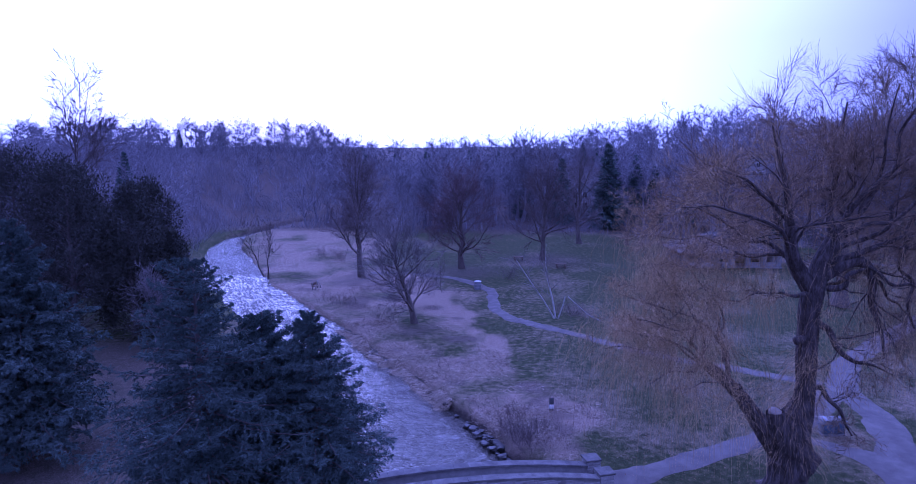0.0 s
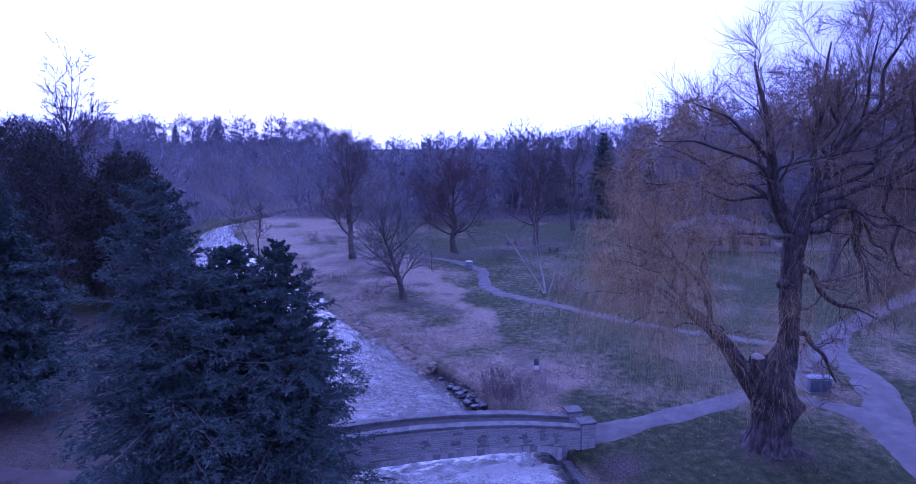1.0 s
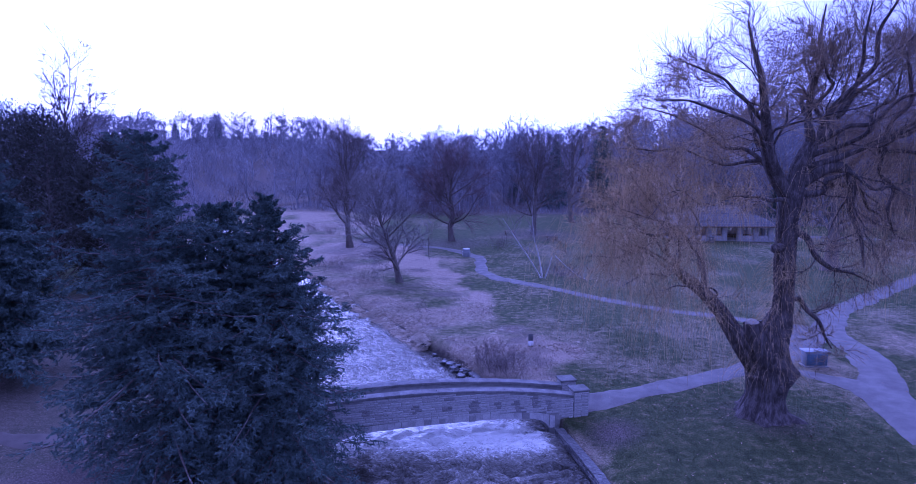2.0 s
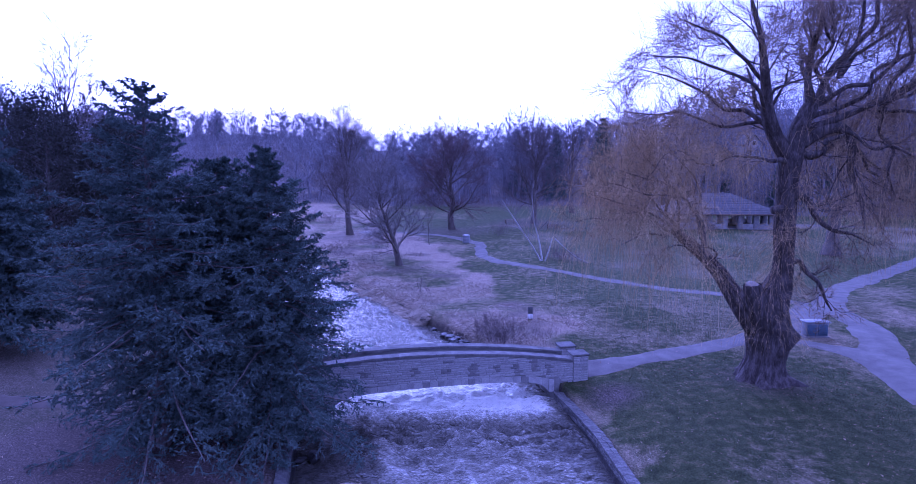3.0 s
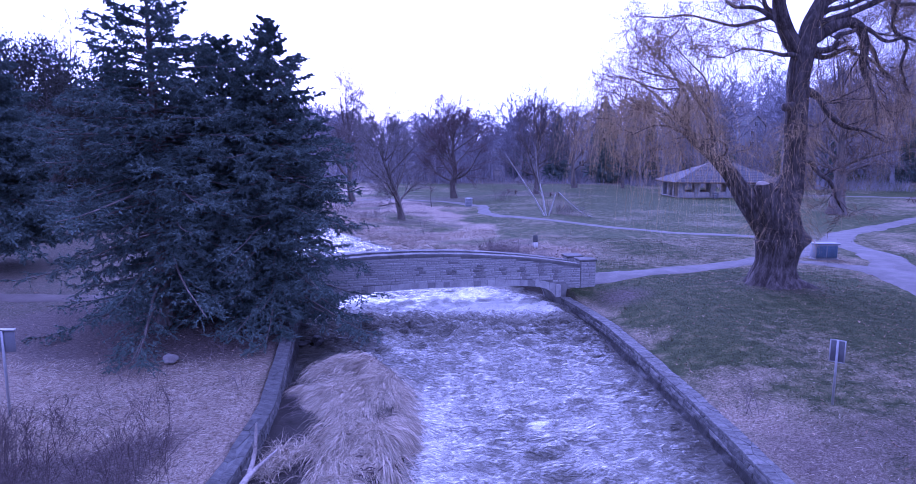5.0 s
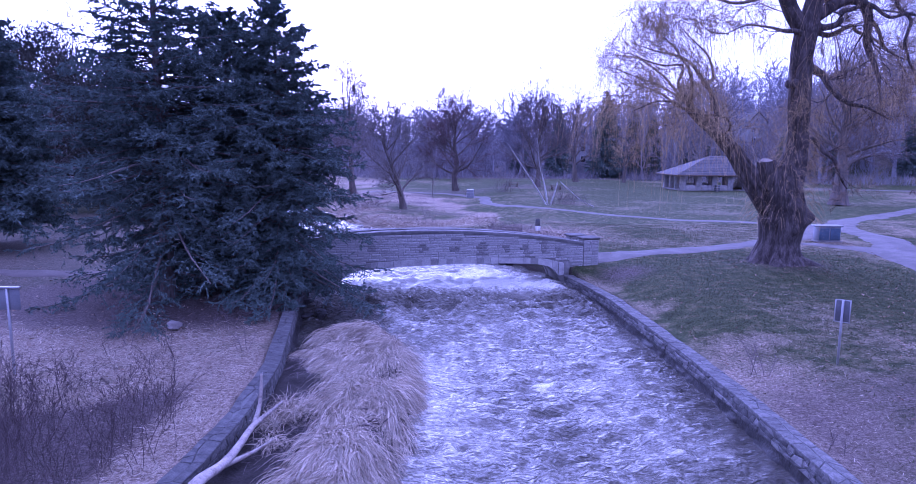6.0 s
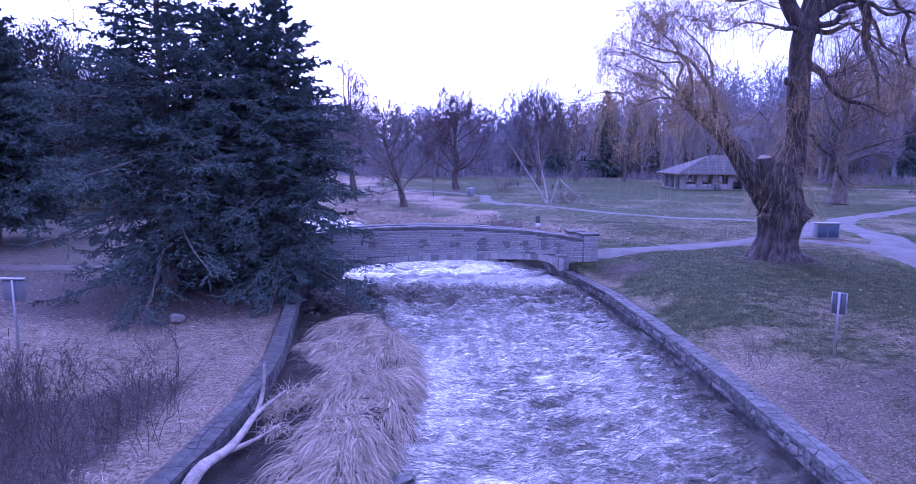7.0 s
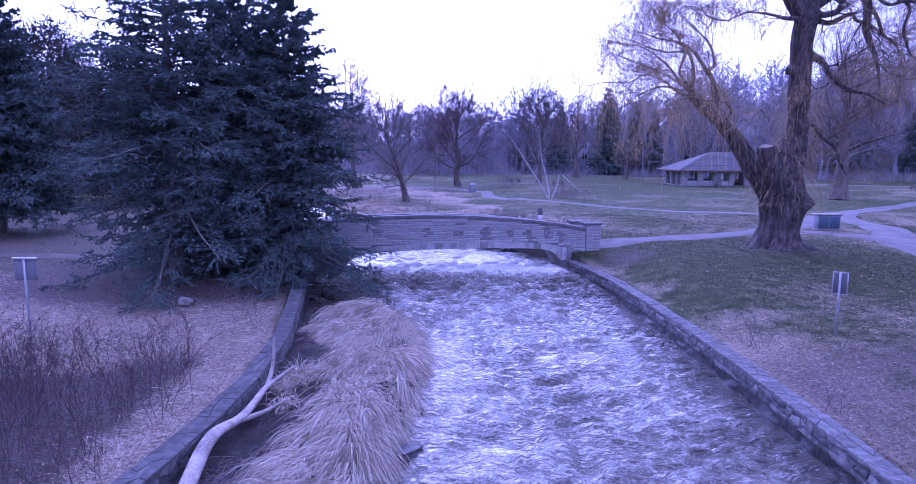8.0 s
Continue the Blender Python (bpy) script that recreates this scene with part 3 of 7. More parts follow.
def ribbon(name, line, width, label, seed, mat=ASPHALT):
    """A footpath along a line of (x, y), with worn uneven edges, 3 cm proud of the turf."""
    pts = np.array(line, float)
    seg = np.r_[0, np.cumsum(np.linalg.norm(np.diff(pts, axis=0), axis=1))]
    s = np.arange(0, seg[-1], 0.4)
    # rounded corners by averaging the sampled line
    c = np.stack([np.interp(s, seg, pts[:, k]) for k in (0, 1)], -1)
    w = np.interp(s, seg, width) if np.ndim(width) else np.full(len(s), width)
    for _ in range(12):
        c[1:-1] = 0.25 * c[:-2] + 0.5 * c[1:-1] + 0.25 * c[2:]
    d = unit(np.gradient(c, axis=0))
    nrm = np.stack([-d[:, 1], d[:, 0]], -1)
    cols = np.linspace(-0.5, 0.5, 9)
    wob = 0.16 * fractal(s / 1.3, s * 0 + seed, seed, 3), 0.16 * fractal(s / 1.3, s * 0 + seed, seed + 9, 3)
    rows = []
    for k in cols:
        off = k * w + (wob[0] if k > 0 else wob[1]) * abs(k) * 2
        xy = c + nrm * off[:, None]
        z = land(xy[:, 0], xy[:, 1]) + 0.045 - 0.035 * (abs(k) > 0.49)
        rows.append(np.c_[xy, z])
    V = np.stack(rows, 1)
    i = np.arange(V.shape[0] * 9).reshape(-1, 9)
    q = np.stack([i[:-1, 1:], i[:-1, :-1], i[1:, :-1], i[1:, 1:]], -1).reshape(-1, 4)
    return single(name, Mass().add(V, q), mat, label, "path", kind="structure")


build_ground()
build_river()
ribbon("path_main", [(-14, 100.5), (-7.8, 99.5), (-0.4, 96), (2.9, 91.4), (4.7, 86.7), (4.6, 76), (6.4, 71), (9.5, 67.6), (13.2, 64.4), (17.9, 59.4), (22.3, 56), (26.3, 52.9), (30.2, 50.3)], 1.5, "narrow grey asphalt footpath winding over the lawn", 3)
ribbon("path_bridge", [(8.6, 34.8), (10.75, 35.4), (13.25, 36.9), (16.75, 38.8), (20.85, 40.6), (25.65, 44.2), (30.25, 49.3)], [2.0, 1.8, 1.7, 1.7, 1.9, 2.4, 3.0], "grey footpath leading from the stone bridge", 5)
ribbon("path_lawn", [(23.05, 40.4), (24.75, 39.05), (26.3, 37.7), (26.7, 34.3), (26, 29.4)], [1.0, 1.4, 2.4, 3.4, 3.8], "worn gravel footpath crossing the park lawn", 7)
ribbon("path_east", [(26.5, 35.3), (28.95, 39.7), (30.65, 44.15), (31.1, 49.3), (36, 56.6), (43.6, 63.3), (54, 72.2), (70, 85)], [2.6, 2.4, 2.4, 2.4, 2.1, 2.1, 2.0, 2.0], "wide grey footpath curving past the bins", 9)
ribbon("path_far", [(52, 108), (67, 107), (90, 95)], 2.4, "pale distant footpath under the slope", 11)
ribbon("path_west", [(-8.2, 31.0), (-11.5, 30.7), (-20.5, 30.3), (-30, 32.5), (-45, 40)], 1.4, "trodden dirt footpath leading away from the bridge", 13, TRAIL)


# ---- the stone bridge ----
FRONT, BACK = 33.2, 35.3


def crown(x):
    """Top of the parapet's coping."""
    return 2.07 - 0.0098 * (x + 1.2) ** 2


def soffit(x):
    return np.interp(np.abs(x - 0.75), [0, 2, 4, 4.8, 5.3, 5.7, 6.0, 6.1], [0.28, 0.27, 0.19, 0.12, -0.03, -0.3, -0.9, -1.6])


def ring_top(x):
    return np.interp(np.abs(x - 0.75), [0, 2, 4, 5.1, 6.2, 7.5], [0.6, 0.59, 0.52, 0.42, 0.14, -0.4])


def slab(mass, xs, lo, hi, y0, y1):
    """A thick curved wall: bottom and top heights at each x, from y0 to y1."""
    n = len(xs)
    rows = [np.c_[xs, np.full(n, y), z] for y, z in ((y0, lo), (y0, hi), (y1, hi), (y1, lo))]
    v = np.stack(rows, 1)
    i = np.arange(n * 4).reshape(n, 4)
    q = [np.stack([i[:-1, k], i[1:, k], i[1:, (k + 1) % 4], i[:-1, (k + 1) % 4]], -1) for k in range(4)]
    q += [i[0][None, ::-1], i[-1][None]]
    mass.add(v, np.concatenate(q))
    return mass


def stone_mesh(name, mat, seed, rough=0.06):
    """A unit block with a cut front and ragged corners; faces -y."""
    rs = np.random.RandomState(seed)
    b = np.array([[x, y, z] for y in (0.5, -0.3) for x, z in ((-0.5, -0.5), (0.5, -0.5), (0.5, 0.5), (-0.5, 0.5))], float)
    f = np.array([[x, -0.5, z] for x, z in ((-0.45, -0.4), (0.45, -0.4), (0.45, 0.4), (-0.45, 0.4))], float)
    v = np.r_[b, f] + rs.uniform(-rough, rough, (12, 3)) * np.array([0.5, 1, 1])
    c = np.array([[rs.uniform(-0.2, 0.2), -0.6 + rs.uniform(-0.1, 0.1), rs.uniform(-0.2, 0.2)]])
    q = [[k, (k + 1) % 4, 4 + (k + 1) % 4, 4 + k] for k in range(4)] + [[4 + k, 4 + (k + 1) % 4, 8 + (k + 1) % 4, 8 + k] for k in range(4)]
    t = [[8 + k, 8 + (k + 1) % 4, 12] for k in range(4)]
    return Mass().add(np.r_[v, c], q, t).mesh(name, mat, smooth=False)


FACE_STONES = [stone_mesh("stone", STONE, s) for s in range(8)]
DARK_STONES = [stone_mesh("stone", DAMP, s + 40, 0.1) for s in range(8)]


def piece(name, mesh, parent, m, scale):
    ob = new(name, mesh)
    ob.parent = parent
    ob.matrix_basis = m @ Matrix.Diagonal((*scale, 1))
    return ob


# damp, blackened patches of the facing (x, z, half height)
STAINS = [(-0.8, 1.2, 0.24), (0.8, 1.05, 0.16), (2.3, 1.0, 0.36), (3.7, 0.98, 0.16), (4.75, 0.92, 0.32), (5.75, 1.15, 0.4), (6.6, 0.72, 0.3), (-3.4, 1.2, 0.2)]


def build_bridge():
    rs = np.random.RandomState(4)
    b = thing("stone_bridge", "low arched grey limestone footbridge over the river", "bridge")
    x0, x1 = -7.4, 7.95
    xs = np.linspace(x0, x1, 70)
    body = Mass()
    slab(body, xs, soffit(xs) + 0.02, crown(xs) - 0.13, FRONT + 0.012, FRONT + 0.42)
    slab(body, xs, soffit(xs) + 0.02, crown(xs) - 0.21, BACK - 0.42, BACK)
    slab(body, xs, soffit(xs) + 0.02, crown(xs) - 0.95, FRONT + 0.42, BACK - 0.42)
    box(body, -7.4, FRONT + 0.06, -2.0, -5.4, BACK, 0.0)
    box(body, 6.75, FRONT + 0.06, -2.0, 7.95, BACK, 0.0)
    part("body", body, MORTAR, b, "mortared rubble core")
    # four end piers with caps
    for px, py, top in ((8.4, FRONT + 0.35, 1.5), (8.4, BACK + 0.05, 1.42), (-7.8, FRONT + 0.35, 1.8), (-7.8, BACK + 0.05, 1.7)):
        pier = part("pier", chamfer_box(Mass(), px - 0.42, py - 0.38, -0.6, px + 0.42, py + 0.38, top - 0.12, 0.02), MORTAR, b)
        part("pier_cap", chamfer_box(Mass(), px - 0.5, py - 0.46, top - 0.12, px + 0.5, py + 0.46, top, 0.03), CAP, pier, "pale stone cap", smooth=False)
        z = -0.3
        while z < top - 0.2:
            hgt = min(rs.uniform(0.11, 0.2), top - 0.13 - z)
            cut = rs.uniform(0.3, 0.54)
            for a, c in ((0, cut), (cut, 0.84)):
                piece("stone", FACE_STONES[rs.randint(8)], pier, Matrix.Translation((px - 0.42 + (a + c) / 2, py - 0.38, z + hgt / 2)), (c - a - 0.012, 0.09, hgt - 0.012))
            piece("stone", FACE_STONES[rs.randint(8)], pier, Matrix.Translation((px + 0.42, py, z + hgt / 2)) @ Matrix.Rotation(radians(90), 4, "Z"), (0.74, 0.07, hgt - 0.012))
            z += hgt
    # coping slabs on both parapets
    for y0, y1, dz in ((FRONT - 0.05, FRONT + 0.5, 0.0), (BACK - 0.5, BACK + 0.05, 0.08)):
        x = x0
        while x < x1 - 0.1:
            w = min(rs.uniform(0.8, 1.15), x1 - x)
            cx = np.array([x + 0.006, x + w / 2, x + w - 0.006])
            m = slab(Mass(), cx, crown(cx) - 0.13 - dz, crown(cx) - dz + rs.uniform(-0.008, 0.008), y0, y1)
            part("coping_slab", m, CAP, b, smooth=False)
            x += w
    # arch ring, cut stones set on edge
    x = -5.4
    while x < 6.7:
        w = rs.uniform(0.3, 0.52)
        cx = np.linspace(x + 0.008, x + w - 0.008, 3)
        out = rs.choice([0.0, 0.0, 0.02, 0.05])
        m = slab(Mass(), cx, np.maximum(soffit(cx), -0.5), ring_top(cx) - 0.01, FRONT - 0.03 - out, FRONT + 0.3)
        part("arch_stone", m, DAMP if rs.rand() < 0.16 else STONE, b, smooth=False)
        x += w
    # coursed facing
    z = -0.35
    while z < 2.0:
        hgt = rs.uniform(0.085, 0.16)
        x = x0
        while x < x1:
            w = rs.uniform(0.25, 0.75)
            if any(abs(x + w / 2 - px) < 0.3 and abs(z + hgt / 2 - pz) < ph for px, pz, ph in STAINS):
                w = rs.uniform(0.16, 0.34)
            if x + w > x1 - 0.15:
                w = x1 - x
            c = x + w / 2
            if z > max(ring_top(c - w / 2), ring_top(c + w / 2)) - 0.05 and z + hgt < min(crown(c - w / 2), crown(c + w / 2)) - 0.11 and w > 0.05:
                dark = rs.rand() < 0.015 or any(abs(c - px) < 0.24 and abs(z + hgt / 2 - pz) < ph for px, pz, ph in STAINS)
                piece("stone", (DARK_STONES if dark else FACE_STONES)[rs.randint(8)], b, Matrix.Translation((c, FRONT + 0.03, z + hgt / 2)), (w - 0.014, 0.09 + rs.uniform(0, 0.05), hgt - 0.012))
            x += w
        z += hgt
    # the bridge crosses the river at a slant
    b.matrix_basis = Matrix.Translation((8.45, 33.6, 0)) @ Matrix.Rotation(radians(13), 4, "Z") @ Matrix.Translation((-8.4, -33.2, 0))


# ---- river walls ----
def rubble(name, mat, parent, us, vs, place, rs, jitter=0.3, joint=0.012, thick=0.07, bulge=0.02):
    """Fitted rubble: a grid of stones with shifted shared corners, each a piece of its own. place(u, v, h) gives the world."""
    nu, nv = len(us), len(vs)
    U, V = np.meshgrid(us, vs, indexing="ij")
    du, dv = np.diff(us).mean(), np.diff(vs).mean()
    U = U + rs.uniform(-jitter, jitter, U.shape) * du
    move = rs.uniform(-jitter, jitter, V.shape) * dv
    move[:, [0, -1]] *= 0.15
    V = V + move
    # now and then two neighbours are one long stone
    for b in range(nv - 1):
        a = 0
        while a < nu - 1:
            step = 2 if rs.rand() < 0.28 and a < nu - 2 else 1
            u = np.array([U[a, b], U[a + step, b], U[a + step, b + 1], U[a, b + 1]])
            v = np.array([V[a, b], V[a + step, b], V[a + step, b + 1], V[a, b + 1]])
            cu, cv = u.mean(), v.mean()

            def ring(inset, h):
                su, sv = u - cu, v - cv
                r = np.maximum(np.hypot(su, sv), 1e-6)
                k = np.maximum(0.3, (r - inset) / r)
                return [place(cu + p * f, cv + q * f, h + rs.uniform(-0.006, 0.006)) for p, q, f in zip(su, sv, k)]
            out = rs.uniform(0, bulge)
            verts = np.array(ring(joint, -thick) + ring(joint * 1.2, out - 0.02) + ring(joint * 1.2 + 0.02, out) + [place(cu, cv, out + rs.uniform(0, bulge))])
            q = [[m + k, m + (k + 1) % 4, m + 4 + (k + 1) % 4, m + 4 + k] for m in (0, 4) for k in range(4)]
            t = [[8 + k, 8 + (k + 1) % 4, 12] for k in range(4)]
            centre = verts[12].copy()
            me = Mass().add(verts - centre, q, t).mesh(name, mat if not isinstance(mat, list) else mat[rs.randint(len(mat))], smooth=False)
            ob = new(name, me)
            ob.parent = parent
            ob.location = centre
            a += step


def build_wall(name, side, y0, y1, label, wide, top, cap, face, foot):
    """A mortared rubble wall along the water; side +1 is the east bank. The face ends at foot, over a rough wet footing."""
    rs = np.random.RandomState(12 + side)
    w = thing(name, label, "wall", kind="structure")
    ys = np.arange(y0, y1 + 0.01, 0.5)
    inner = right_x(ys) if side > 0 else left_x(ys)
    outer = inner + side * wide
    rows = [np.c_[inner + side * 0.014, ys, ys * 0 - 2.2], np.c_[inner + side * 0.014, ys, ys * 0 + top - 0.012], np.c_[outer - side * 0.03, ys, ys * 0 + top - 0.012], np.c_[outer - side * 0.03, ys, ys * 0 - 2.2]]
    v = np.stack(rows, 1)
    i = np.arange(len(ys) * 4).reshape(-1, 4)
    q = [np.stack([i[:-1, k], i[1:, k], i[1:, k + 1], i[:-1, k + 1]], -1) for k in range(3)] + [i[0][None], i[-1][None]]
    part("core", Mass().add(v, np.concatenate(q)), WALL_MORTAR, w, "rough pale mortar and rubble")

    def edge(y):
        return float(right_x(y) if side > 0 else left_x(y))

    def on_top(u, v, h):
        return edge(u) + side * v, u, top + h + 0.012 * math.sin(u * 1.7)

    def on_face(u, v, h):
        return edge(u) - side * h, u, v

    rubble("cap_stone", cap, w, np.arange(y0, y1, 0.36), np.array([-0.02, wide * 0.5, wide]), on_top, rs, 0.42, 0.005, 0.06, 0.01)
    rubble("stone", face, w, np.arange(y0, y1, 0.31), np.linspace(foot, top - 0.035, 4), on_face, rs, 0.4, 0.009, 0.07, 0.022)
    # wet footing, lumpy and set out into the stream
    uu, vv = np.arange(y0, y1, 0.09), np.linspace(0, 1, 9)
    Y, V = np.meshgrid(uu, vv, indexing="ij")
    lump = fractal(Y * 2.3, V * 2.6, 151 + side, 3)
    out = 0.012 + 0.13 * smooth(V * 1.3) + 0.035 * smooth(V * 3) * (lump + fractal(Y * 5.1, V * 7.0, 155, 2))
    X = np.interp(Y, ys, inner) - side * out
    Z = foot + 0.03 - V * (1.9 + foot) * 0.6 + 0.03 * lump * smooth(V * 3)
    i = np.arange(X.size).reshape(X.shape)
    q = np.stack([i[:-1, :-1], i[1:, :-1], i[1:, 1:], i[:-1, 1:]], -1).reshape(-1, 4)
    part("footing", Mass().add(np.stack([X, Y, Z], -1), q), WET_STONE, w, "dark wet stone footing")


# ---- trees ----
def trunk_mass(P, R, sides=26, ridges=0.12, flare=0.0, seed=0, step=0.2, burls=()):
    """A stout trunk with fluted bark along one polyline, resampled finely."""
    P, R = np.array(P, float), np.array(R, float)
    s = np.r_[0, np.cumsum(np.linalg.norm(np.diff(P, axis=0), axis=1))]
    t = np.linspace(0, s[-1], max(8, int(s[-1] / step)))
    C = np.stack([np.interp(t, s, P[:, k]) for k in range(3)], -1)
    r = np.interp(t, s, R)
    for _ in range(3):
        C[1:-1] = 0.25 * C[:-2] + 0.5 * C[1:-1] + 0.25 * C[2:]
        r[1:-1] = 0.25 * r[:-2] + 0.5 * r[1:-1] + 0.25 * r[2:]
    m = Mass()
    tubes(m, C[None], r[None], sides)
    v = m.v[0].reshape(len(t), sides, 3)
    a = np.arange(sides) / sides * 2 * np.pi
    A, T = np.meshgrid(a, t)
    n = fractal(np.cos(A) * 2.6 + seed * 3.1, np.sin(A) * 2.6 + T * 0.22, 90 + seed, 3)
    n += 0.6 * fractal(np.cos(A) * 6 + T * 0.1, np.sin(A) * 6 + T * 0.35, 95 + seed, 2)
    furrow = 1 - np.abs(fractal(A * sides / 15 + 0.5 * value_noise(A * 3, T * 1.5, 97), T * 0.9 + seed, 98 + seed, 2))
    grow_out = ridges * n + 0.25 * ridges * (furrow - 0.6) * (sides > 24)
    if flare:
        grow_out = grow_out + flare * np.exp(-T / 0.7) * (0.6 + 0.9 * np.maximum(0, np.sin(A * 5 + seed) + 0.6 * np.sin(A * 8 + 1)))
    out = unit(v - C[:, None])
    for bx, by, bz, amount, wide, high in burls:
        near = ((out - unit(np.array([bx, by, 0.0]))) ** 2).sum(-1)
        grow_out = grow_out + amount * np.exp(-near / wide ** 2 - ((v[..., 2] - bz) / high) ** 2)
    v = C[:, None] + (v - C[:, None]) * (1 + grow_out)[..., None]
    m.v[0] = v.reshape(-1, 3)
    return m


def spread(lines, K=8):
    """Polylines of differing lengths resampled to K points."""
    P, R = [], []
    for pts in lines:
        a = np.array(pts, float)
        s = np.r_[0, np.cumsum(np.linalg.norm(np.diff(a[:, :3], axis=0), axis=1))]
        t = np.linspace(0, s[-1], K)
        P.append(np.stack([np.interp(t, s, a[:, k]) for k in range(3)], -1))
        R.append(np.interp(t, s, a[:, 3]))
    P, R = np.array(P), np.array(R)
    for _ in range(1):
        P[:, 1:-1] = 0.2 * P[:, :-2] + 0.6 * P[:, 1:-1] + 0.2 * P[:, 2:]
    return P, R


def settle(mass):
    """Set the willow on its root and spread its crown."""
    for v in mass.v:
        q = (v - np.array([19.4, 35, 0])) * 0.95
        q[:, :2] *= 1 + 0.06 * smooth((q[:, 2:3] - 11) / 6)
        q[:, 2:3] += 0.06 * np.maximum(0, q[:, 2:3] - 11.5)
        v[:] = q + np.array([18.35, 33.05, 0.25])
    return mass


